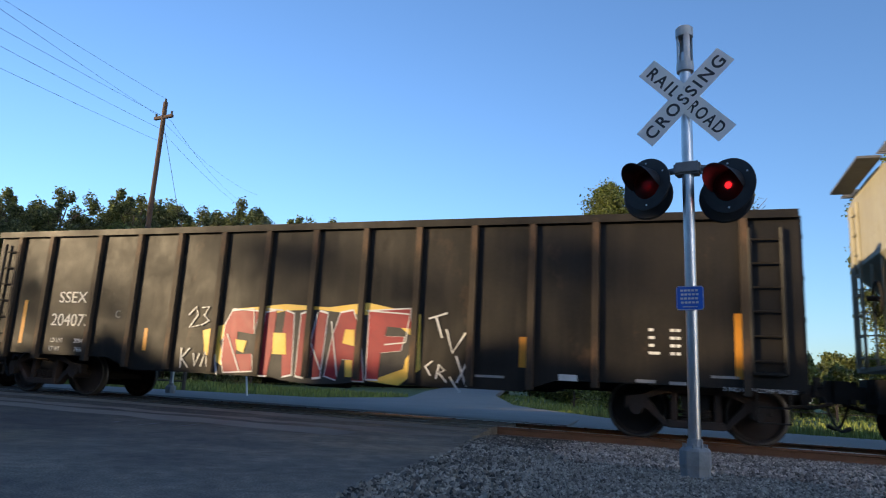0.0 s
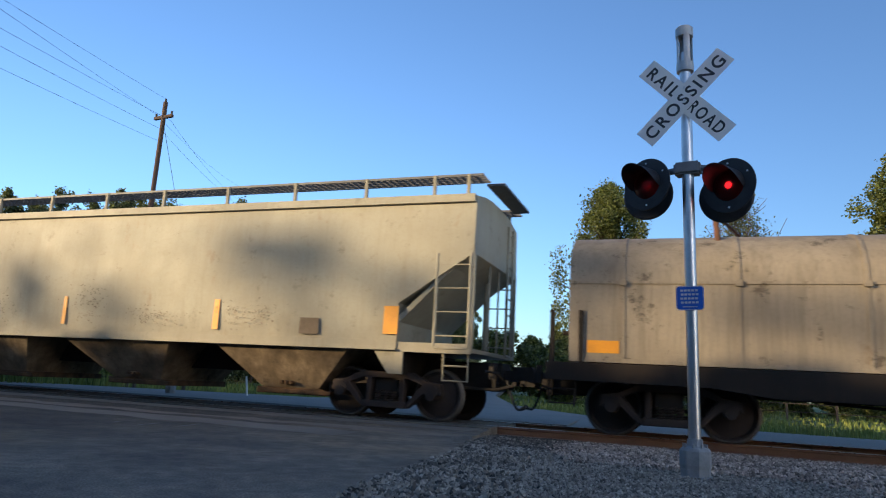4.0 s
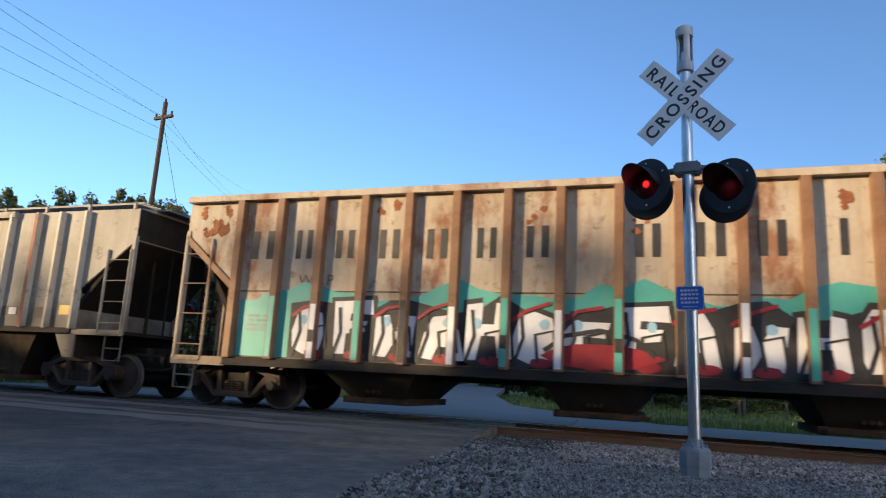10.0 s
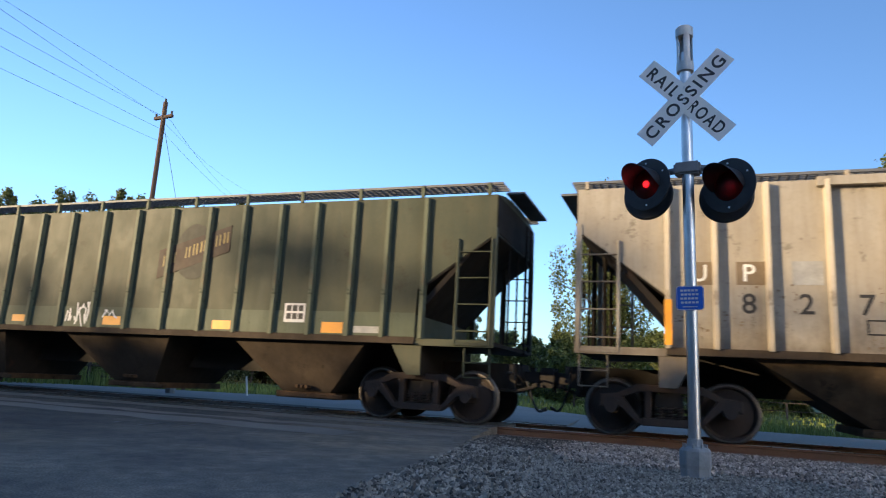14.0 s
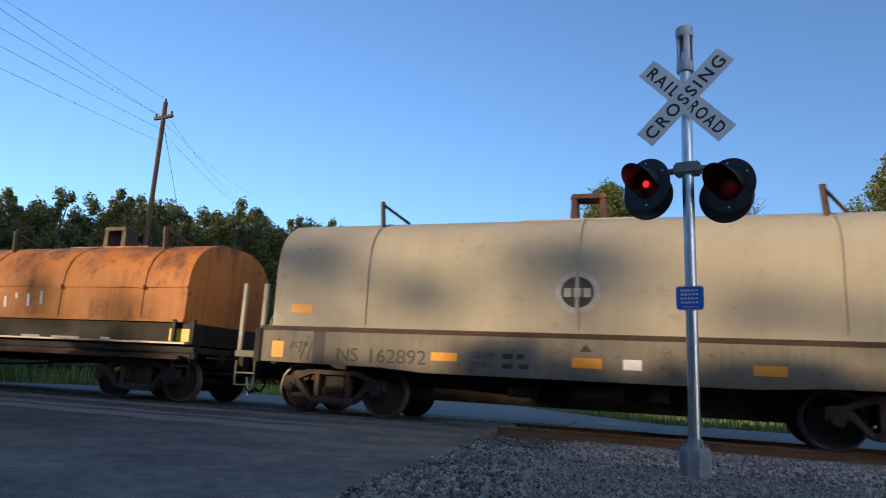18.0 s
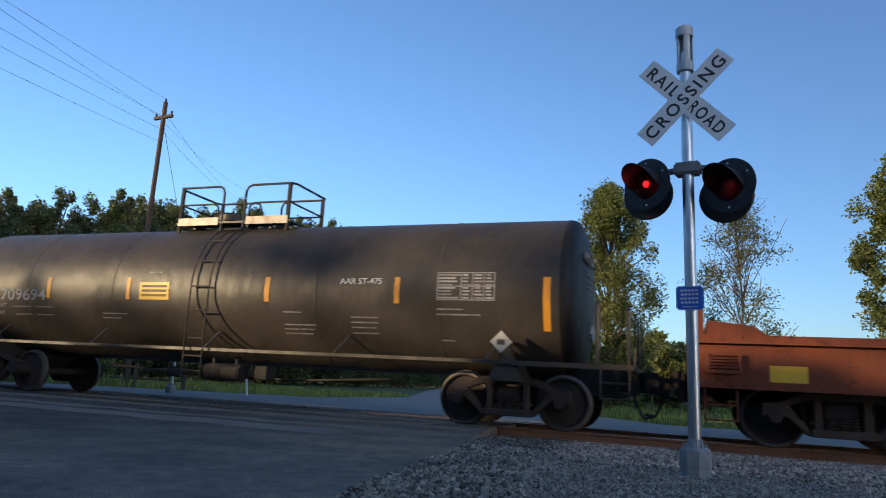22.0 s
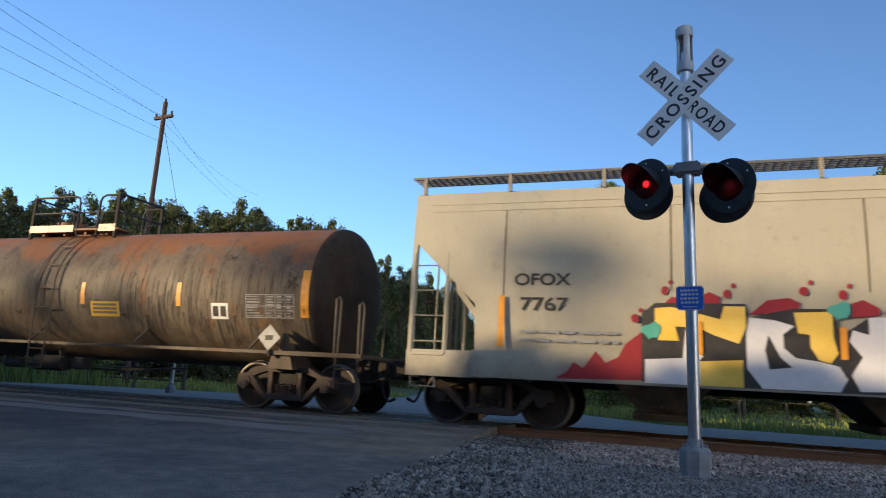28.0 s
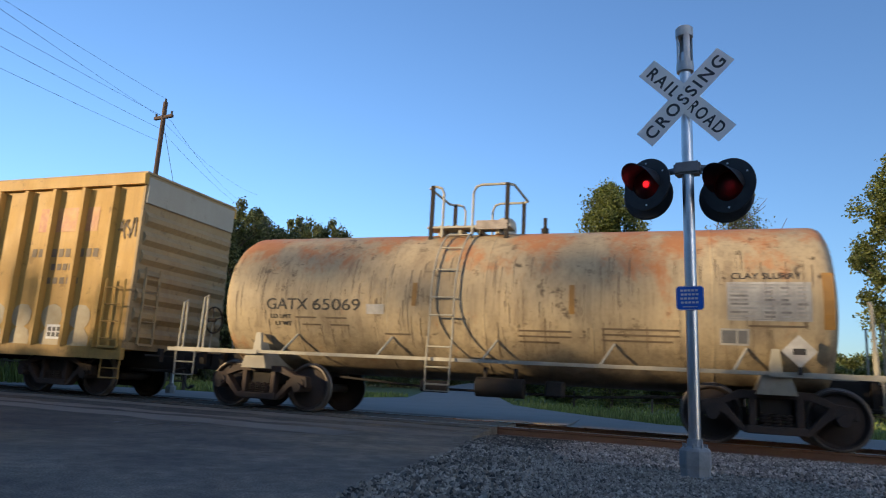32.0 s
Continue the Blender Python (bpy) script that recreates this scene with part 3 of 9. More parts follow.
isle_colours(M["stone"], (0.32, 0.32, 0.33), (1.75, 1.75, 1.73))
isle_colours(M["stone_dark"], (0.25, 0.25, 0.26), (2.3, 2.3, 2.25))
isle_colours(M["stone_dip"], (0.3, 0.3, 0.3), (2.0, 2.0, 1.95))
isle_colours(M["ballast"], (0.35, 0.33, 0.32), (2.0, 1.95, 1.9))
isle_colours(M["grass"], (0.5, 0.6, 0.5), (1.3, 1.2, 1.0))
def see_through(m, share_, gain=1.6):
    """Leaves let part of the light through."""
    n, l = m.node_tree.nodes, m.node_tree.links
    bsdf, out = n["Principled BSDF"], n["Material Output"]
    thin_, mix = n.new("ShaderNodeBsdfTranslucent"), n.new("ShaderNodeMixShader")
    up = n.new("ShaderNodeMix")
    up.data_type, up.blend_type = "RGBA", "MULTIPLY"
    up.inputs[0].default_value = 1.0
    up.inputs[7].default_value = (gain, gain * 1.1, gain * 0.6, 1)
    l.new(bsdf.inputs["Base Color"].links[0].from_socket, up.inputs[6])
    l.new(up.outputs[2], thin_.inputs["Color"])
    mix.inputs[0].default_value = share_
    l.new(bsdf.outputs[0], mix.inputs[1]), l.new(thin_.outputs[0], mix.inputs[2])
    l.new(mix.outputs[0], out.inputs["Surface"])


for leaf in ("leaf", "leaf_dark", "leaf_pale"):
    isle_colours(M[leaf], (0.30, 0.33, 0.28), (1.7, 1.6, 1.35))
    see_through(M[leaf], 0.4)

def coarse_from(x):
    """The near edge of the brown ballast along the rail."""
    return 9.6 if x < -1.9 else 9.6 - 2.8 * (x + 1.9) if x < -1.2 else 7.65 if x < 1.0 else 7.65 - 0.8 * (x - 1.0)


def apron_zone(r):
    while True:
        y = 3.2 + 8.4 * r.random() ** 1.25
        x = r.uniform(-2.9, 4.0)
        if edge_x(y) - 0.05 < x < 0.1 + 0.33 * y and y < coarse_from(x) + r.uniform(-0.15, 0.3):
            return x, y


def coarse_zone(r):
    while True:
        x, y = r.uniform(-3.0, 5.0), r.uniform(5.0, 11.8)
        if max(coarse_from(x), 5.0) < y + r.uniform(-0.1, 0.25) and r.gauss(-1.75, 0.2) < x < 0.1 + 0.36 * y:
            return x, y


def rough_zone(r):
    y = r.uniform(3.6, 11.2)
    return edge_x(y) + abs(r.gauss(0, 0.55)) - 0.03, y


stones("gravel", 26000, apron_zone, (0.006, 0.021), M["stone"], "fine grey crushed stone of the apron", 11, lambda x, y: apron_z(y))
def dip_zone(r):
    while True:
        x, y = r.uniform(-3.3, -1.5), r.uniform(8.7, 11.82)
        if edge_x(y) - 0.06 < x < r.gauss(-1.75, 0.2):
            return x, y


stones("sooty_stones", 5200, dip_zone, (0.012, 0.034), M["stone_dip"], "dark stones in the dip beside the rail", 15, lambda x, y: apron_z(y) + 0.004)
stones("loose_stones", 4200, rough_zone, (0.012, 0.040), M["stone_dark"], "loose grey stones along the broken asphalt edge", 14, lambda x, y: apron_z(y))
stones("ballast_near", 10500, coarse_zone, (0.015, 0.036), M["ballast"], "rust-stained ballast stones heaped against the rail", 12, lambda x, y: apron_z(y) + 0.004)
stones("ballast_between", 2600, lambda r: (r.uniform(-3.0, 8.0), r.uniform(12.05, 14.4)), (0.02, 0.045), M["ballast"], "ballast stones between and behind the rails", 13, lambda x, y: -0.20)

# rails and ties
for k, y in enumerate((TRACK - 0.7525, TRACK + 0.7525)):
    bm = bms()
    prof = [(-0.075, -0.175), (0.075, -0.175), (0.075, -0.160), (0.012, -0.135), (0.010, -0.050), (0.036, -0.038), (0.037, -0.008), (0.030, 0.0), (-0.030, 0.0), (-0.037, -0.008), (-0.036, -0.038), (-0.010, -0.050), (-0.012, -0.135), (-0.075, -0.160)]
    loft(bm, [[(x, y + a, b) for a, b in prof] for x in (-400, 400)])
    for f in bm.faces:
        if f.calc_center_median().z > -0.012:
            f.material_index = 1
    rail = solid("rail", bm, M["rail"], "rust-brown steel rail with a bright running surface", "rail", "structure", group="rails of the track")
    rail.data.materials.append(M["rail_head"])
bm = bms()
box(bm, -0.115, 0.115, -1.3, 1.3, -0.355, -0.178)
bmesh.ops.bevel(bm, geom=bm.edges[:], offset=0.012, segments=1, affect="EDGES")
tie = data_of("railway_tie", bm, M["tie"])
ties = tagged(new("track_ties"), "weathered dark timber ties set in ballast", "track", kind="structure")
for k in range(22):
    share("tie", tie, ties, pose(-2.9 + 0.52 * k, TRACK + 0.02 * math.sin(k * 5), 0, 0, 0, math.sin(k * 3) * 1.5))

# dark cracks and tar seams in the asphalt
bm = bms()
rng = random.Random(8)
for (x0, y0), (x1, y1) in (((-6.43, 6.98), (-6.53, 7.42)), ((-6.05, 7.28), (-6.15, 7.72)), ((-6.16, 8.2), (-6.30, 8.72)), ((-6.87, 7.05), (-6.95, 7.2)), ((-3.5, 9.9), (-2.7, 9.86)), ((-4.6, 9.9), (-3.8, 9.86)), ((-3.55, 8.9), (-3.4, 9.15))):
    pts = [(x0 + (x1 - x0) * k / 6 + rng.uniform(-.02, .02), y0 + (y1 - y0) * k / 6 + rng.uniform(-.02, .02)) for k in range(7)]
    for (ax, ay), (bx, by) in zip(pts, pts[1:]):
        w = rng.uniform(0.012, 0.035)
        v = [bm.verts.new((ax - w, ay - w, -0.024)), bm.verts.new((bx - w, by - w, -0.024)), bm.verts.new((bx + w, by + w, -0.022)), bm.verts.new((ax + w, ay + w, -0.022))]
        bm.faces.new(v)
solid("tar_cracks", bm, M["black_paint"], "dark tar-filled cracks in the asphalt", "crack", "structure")

# dusty worn bands and old patches in the asphalt beside the track
def worn_patch(name, pts, z, material, label):
    bm = bms()
    v = [bm.verts.new((x, y, z)) for x, y in pts]
    bm.faces.new(v)
    return solid(name, bm, material, label, "road patch", "structure")


def ragged(x0, x1, y0, y1, seed, step=0.5, rough=0.10):
    rng = random.Random(seed)
    n = int((x1 - x0) / step)
    low = [(x0 + (x1 - x0) * k / n, y0 + rng.uniform(-rough, rough)) for k in range(n + 1)]
    up = [(x0 + (x1 - x0) * k / n, y1 + rng.uniform(-rough, rough)) for k in range(n + 1)]
    return low + up[::-1]


worn_patch("dusty_band", ragged(-25.5, -3.15, 10.35, 11.1, 3), -0.0145, M["road_dust"], "brown dusty band of asphalt along the rail")
worn_patch("dusty_band", ragged(-25.5, -2.95, 9.05, 9.55, 5, 0.6, 0.16), -0.0215, M["road_dust"], "brown dusty band of asphalt along the rail")
worn_patch("asphalt_patch", ragged(-22.0, -4.2, 8.0, 8.75, 7, 0.7, 0.12), -0.0255, M["road_pale"], "paler worn strip of asphalt")

# ---- grass and weeds ----
def blades(name, count, zone, height, material, label, seed, z_of, width=0.02):
    rng = random.Random(seed)
    verts, faces = [], []
    for _ in range(count):
        x, y = zone(rng)
        h = rng.uniform(*height) * (0.6 + 0.8 * max(0, noise.noise(Vector((x * 0.5, y * 0.5, seed))) + 0.4))
        a, bend = rng.uniform(0, 6.28), rng.uniform(0.05, 0.35) * h
        dx, dy = math.cos(a) * width, math.sin(a) * width
        bx, by = math.cos(a + 1.4) * bend, math.sin(a + 1.4) * bend
        z = z_of(x, y)
        k = len(verts)
        verts += [(x - dx, y - dy, z), (x + dx, y + dy, z), (x + bx * 0.4 + dx * 0.7, y + by * 0.4 + dy * 0.7, z + h * 0.6), (x + bx * 0.4 - dx * 0.7, y + by * 0.4 - dy * 0.7, z + h * 0.6), (x + bx, y + by, z + h)]
        faces += [(k, k + 1, k + 2, k + 3), (k + 3, k + 2, k + 4)]
    me = bpy.data.meshes.new(name)
    me.from_pydata(verts, [], faces)
    me.materials.append(material)
    return tagged(new(name, me), label, "grass", kind="stuff")


blades("verge_grass", 16000, lambda r: (lambda x: (x, verge_front(x) + 10 * r.random() ** 1.5))(r.uniform(-6.8, 16)), (0.10, 0.34), M["grass"], "tall sunlit grass and weeds behind the track", 21, lambda x, y: -0.30)
blades("field_grass", 11000, lambda r: (lambda y: (r.uniform(-9 - 0.2 * (y - 28), 26), y))(r.uniform(28, 70)), (0.08, 0.24), M["grass"], "long grass of the field beyond", 22, lambda x, y: -0.30, 0.05)
blades("left_verge", 9000, lambda r: (lambda y: (r.uniform(-34, -12.6 - 0.2 * (y - 22)), y))(r.uniform(21.5, 40)), (0.10, 0.35), M["grass"], "grass verge beside the road under the trees", 23, lambda x, y: -0.30, 0.03)
blades("weeds_by_track", 5000, lambda r: (r.uniform(-40, -19.5), r.uniform(15.6, 20.5)), (0.3, 0.9), M["grass"], "tall weeds along the track", 24, lambda x, y: -0.30, 0.03)


# ---- trees ----
def tree(name, label, height, crown_r, crown_low, leaf_n, leaf_size, leaf_mat, seed, clumps=26, sparse=0.0, trunk_r=0.16, puff=0.30, rise=0.8, leaders=0):
    """A tapered trunk with limbs and a crown of many leaf quads in uneven clumps."""
    rng = random.Random(seed)
    top = thing(name, label, "tree")
    bm = bms()
    pts = [Vector((0, 0, -0.5))]
    for k in range(1, 8):
        pts.append(Vector((rng.uniform(-.12, .12) * k * 0.3, rng.uniform(-.12, .12) * k * 0.3, height * 0.9 * k / 7)))
    for k, (a, b) in enumerate(zip(pts, pts[1:])):
        rod(bm, a, b, trunk_r * (1 - 0.12 * k), 8)
    tips = []
    # several pointed leaders break the outline of the tall wood trees
    lead = [(Vector((0.42 * crown_r * math.cos(2.4 * i + seed), 0.42 * crown_r * math.sin(2.4 * i + seed), 0)), rng.uniform(0.86, 0.99) if i else 1.0) for i in range(leaders)]
    for k in range(clumps):
        u = (k + rng.random()) / clumps
        z = crown_low + (height - crown_low) * (u ** 0.85) * 0.96
        rel = (z - crown_low) / (height - crown_low)
        r = crown_r * (math.sin(math.pi * min(1, 0.16 + 0.86 * rel)) ** 0.7) * rng.uniform(0.12, 1.05)
        a = rng.uniform(0, 6.28)
        tip = Vector((r * math.cos(a), r * math.sin(a), z))
        if leaders:
            off, share_h = lead[k % leaders]
            z = crown_low + (height * share_h - crown_low) * rel
            r = crown_r * 0.74 * min(1.0, 1.6 * (1.03 - rel)) ** 0.75 * rng.uniform(0.12, 1.05)
            tip = off * (1.15 - 0.35 * rel) + Vector((r * math.cos(a), r * math.sin(a), z))
        tips.append((tip, rng.uniform(0.5, 1.2) * crown_r * puff * (1.15 - 0.5 * rel if leaders else 1.0)))
        base = pts[min(6, max(1, int(7 * max(0.1, (z - 0.25 * r - 0.4) / height))))]
        if sparse or k % 2 == 0:
            mid_ = base.lerp(tip, 0.5) + Vector((0, 0, 0.1 * r))
            rod(bm, base, mid_, trunk_r * 0.30, 5)
            rod(bm, mid_, tip, trunk_r * 0.16, 5)
            if sparse:
                for _ in range(5):
                    rod(bm, mid_.lerp(tip, rng.random()), tip + Vector((rng.gauss(0, .5), rng.gauss(0, .5), rng.gauss(.2, .5))), 0.018, 4)
    part("trunk", bm, M["bark"], top)
    verts, faces = [], []
    for k in range(leaf_n):
        c, r = tips[rng.randrange(len(tips))]
        d = Vector((rng.gauss(0, 1), rng.gauss(0, 1), rng.gauss(0, 1))).normalized() * r * (rng.random() ** 0.45 if k % 3 else min(1.35, abs(rng.gauss(0.75, 0.35))))
        d.z *= rise
        p = c + d
        s = leaf_size * rng.uniform(0.6, 1.3)
        q = Euler((rng.uniform(-1.0, 1.0), rng.uniform(-1.0, 1.0), rng.uniform(0, 6.28))).to_matrix()
        i = len(verts)
        for w in ((-0.5, -1.0, 0), (0.5, -0.8, 0.1), (0.62, 0.4, 0), (0.0, 1.2, 0.15), (-0.6, 0.5, 0.05)):
            verts.append(tuple(p + q @ (Vector(w) * s)))
        faces.append((i, i + 1, i + 2, i + 3, i + 4))
    me = bpy.data.meshes.new("crown")
    me.from_pydata(verts, [], faces)
    me.materials.append(leaf_mat)
    crown = new("crown", me)
    crown.parent = top
    return top


def stand(master, x, y, z=-0.3, turn=0.0, size=1.0, label="", group=""):
    ob = copy_thing(master, pose(x, y, z, 0, 0, turn))
    ob.scale = (size, size, size)
    return tagged(ob, label, "", group)


wood_a = tree("tree", "dense dark green broadleaf tree of the wood", 12.4, 3.5, 0.5, 36000, 0.078, M["leaf_dark"], 31, 150, puff=0.19, rise=1.25, leaders=5)
wood_b = tree("tree", "dense dark green broadleaf tree of the wood", 11.4, 3.2, 0.4, 34000, 0.078, M["leaf_dark"], 32, 140, puff=0.19, rise=1.35, leaders=4)
wood_c = tree("tree", "young green tree at the edge of the wood", 9.0, 2.5, 0.3, 24000, 0.074, M["leaf"], 33, 80, puff=0.22, rise=1.0)
wood_a.matrix_basis, wood_b.matrix_basis, wood_c.matrix_basis = pose(-36, 36, -0.3), pose(-41.5, 31, -0.3), pose(-30.5, 29.5, -0.3)
for ob in (wood_a, wood_b, wood_c):
    tagged(ob, group="trees of the wood")
rng = random.Random(5)
HEIGHT = {ob.name: float(np.percentile([v.co.z for v in ob.children[1].data.vertices], 99.6)) for ob in (wood_a, wood_b, wood_c)}


def wood_top(y):
    """The row's height rises away from the track, then falls again."""
    pts = ((20, 9.0), (27, 9.8), (36, 12.9), (44, 14.5), (52, 15.2), (62, 16.9), (72, 16.0), (83, 15.7), (99, 16.4), (110, 14.2), (118, 12.0))
    for (ya, za), (yb, zb) in zip(pts, pts[1:]):
        if y <= yb:
            return za + (zb - za) * (max(y, ya) - ya) / (yb - ya)
    return 12.5


for k in range(34):
    y = 25 + k * 2.7 + rng.uniform(-0.8, 0.8)
    for row in range(2 if k < 20 else 1):
        master = (wood_a, wood_b, wood_c)[rng.randrange(2) if row or k > 6 else rng.randrange(3)]
        top_ = wood_top(y) * rng.uniform(0.80, 0.98) * (0.82 if master is wood_c else 1.0)
        stand(master, -36 - row * 4.5 + rng.uniform(-1.2, 1.2) - max(0, 10 - k) * 0.3, y, -0.3, rng.uniform(0, 360), top_ / HEIGHT[master.name], group="trees of the wood")
for k in range(9):
    master = (wood_a, wood_b)[k % 2]
    stand(master, -41 - k * 3.6, 30.5 - k * 0.6 + rng.uniform(-1, 1), -0.3, rng.uniform(0, 360), rng.uniform(8.8, 10.2) / HEIGHT[master.name], group="trees of the wood")
# more of the wood, unseen to the left, added to keep the low field in shade
for k in range(13):
    for row in range(2):
        master = (wood_a, wood_b)[(k + row) % 2]
        stand(master, -46 - 5.5 * row + rng.uniform(-1, 1), -8 + 2.7 * k + rng.uniform(-0.8, 0.8), -0.3, rng.uniform(0, 360), rng.uniform(11.6, 13.0) / HEIGHT[master.name], group="trees of the wood")

poplar = tree("tree", "tall green poplar standing alone beyond the track", 13.2, 3.2, 0.6, 46000, 0.070, M["leaf"], 41, 150, trunk_r=0.2, puff=0.20, rise=1.5)
poplar.matrix_basis = pose(-4.1, 40.0, -0.3)
thin = tree("tree", "thin half-bare tree with sparse pale leaves", 12.2, 2.6, 1.6, 10500, 0.058, M["leaf_pale"], 42, 60, sparse=1.0, trunk_r=0.085, puff=0.40)
thin.matrix_basis = pose(3.0, 41.0, -0.3)
edge = tree("tree", "tall green tree at the field's edge", 14.6, 2.9, 3.6, 32000, 0.082, M["leaf"], 43, 140, trunk_r=0.2, puff=0.22, rise=1.2)
edge.matrix_basis = pose(11.1, 40.0, -0.3)
shrub = tree("tree", "low green tree of the far hedge", 5.2, 2.2, 0.1, 6500, 0.14, M["leaf"], 44, 26)
shrub.matrix_basis = pose(8.0, 62.0, -0.3)
tagged(shrub, group="far hedge")
for k in range(18):
    stand(shrub, -9 + 2.0 * k + rng.uniform(-0.6, 0.6), 50 + rng.uniform(-2, 3), -0.3, rng.uniform(0, 360), rng.uniform(0.5, 0.85), group="far hedge")
for k in range(22):
    stand(shrub, -14 + 2.4 * k + rng.uniform(-1, 1), 64 + rng.uniform(-3, 6) + abs(k - 6) * 0.8, -0.3, rng.uniform(0, 360), rng.uniform(0.8, 1.25), group="far hedge")

for k in range(24):
    stand(shrub, -22 + 3.0 * k + rng.uniform(-1, 1), 78 + rng.uniform(-3, 3), -0.3, rng.uniform(0, 360), rng.uniform(1.1, 1.4), group="far hedge")

# the wood behind the camera, which shades the road
shade_a = tree("tree", "broadleaf tree of the wood behind the road", 8.6, 3.3, 0.2, 8000, 0.26, M["leaf_dark"], 51, 40, trunk_r=0.2)
shade_a.matrix_basis = pose(-40.5, -12, -0.3)
shade_a.scale = (0.86, 0.86, 0.86)
tagged(shade_a, group="trees behind the road")
rng = random.Random(6)
for k in range(26):
    x = -84 + 4.1 * k + rng.uniform(-0.8, 0.8)
    size = rng.uniform(0.90, 0.94) if x < -37.0 else rng.uniform(0.80, 0.84) if x < -31.5 else rng.uniform(0.92, 0.97)
    stand(shade_a, x, -12.5 + rng.uniform(-1.0, 1.0), -0.3, rng.uniform(0, 360), size, group="trees behind the road")
for k in range(9):
    stand(shade_a, -18 + 6.5 * k + rng.uniform(-1, 1), -20 + rng.uniform(-2, 2), -0.3, rng.uniform(0, 360), rng.uniform(1.0, 1.2), group="trees behind the road")
# unseen tall pines, added farther back so their tops throw soft dapples on the cars
pine = tree("pine_tree", "unseen tall thin pine, added so its small high crown dapples the cars", 18.9, 2.6, 17.4, 150, 0.20, M["leaf_dark"], 55, 12, trunk_r=0.06)
pine.matrix_basis = pose(-73.0, -45.0, -0.3)
tagged(pine, group="pines behind the road")
for x, y, s_ in ((-81.5, -45.0, 0.985), (-68.5, -45.5, 1.0), (-63.5, -46.0, 0.99), (-88.0, -45.0, 0.97)):
    stand(pine, x, y, -0.3, x * 37, s_, group="pines behind the road")
# an unseen slender tree, added so that its shade falls on the near signal
slim = tree("tree", "unseen slender dense tree, added behind the road to shade the signal", 10.2, 1.75, 3.0, 7000, 0.24, M["leaf_dark"], 57, 40, trunk_r=0.13)
slim.matrix_basis = pose(-23.4, -12.84, -0.3)
tagged(slim, group="trees behind the road")


# ---- crossing signals ----
BULBS = []


def lamp_lit(t, first):
    """The two lamps flash in turn."""
    on = ((t - 5.63) / 1.311) % 1.0 < 0.5
    return on if first else not on


def crossbuck(parent, y, z, blade=1.17, wide=0.229, lettered=True):
    for k, (text, ang) in enumerate((("RAIL  ROAD", -47.5), ("CROSSING", 44.7)) if lettered else (("RAIL  ROAD", -43.5), ("CROSSING", 43.5))):
        bm = bms()
        box(bm, -blade / 2, blade / 2, -0.002, 0.002, -wide / 2, wide / 2)
        b = part("crossbuck_blade", bm, M["sign_white"], parent, at=pose((0.008, 0.0)[k] if lettered else 0.035, y - 0.012 * k, z - (0.058, 0.04)[k], 0, -ang, 0))
        if lettered:
            halves = (("RAIL", -blade / 2 + 0.065, 0.41), ("ROAD", 0.085, 0.44)) if k == 0 else (("CROSSING", -blade / 2 + 0.05, blade - 0.10),)
            for word, x, w in halves:
                me = letters(word, 0.132, w, bold=0.0035, space=1.3)
                me.materials.clear()
                me.materials.append(M["black_paint"])
                share("lettering", me, b, pose(x, -0.0045, -0.066))
    for dz in (-0.07, 0.07):
        bm = bms()
        rod(bm, (0, y - 0.03, z + dz), (0, y + 0.06, z + dz), 0.012, 6)
        part("bolt", bm, M["galvanised"], parent)


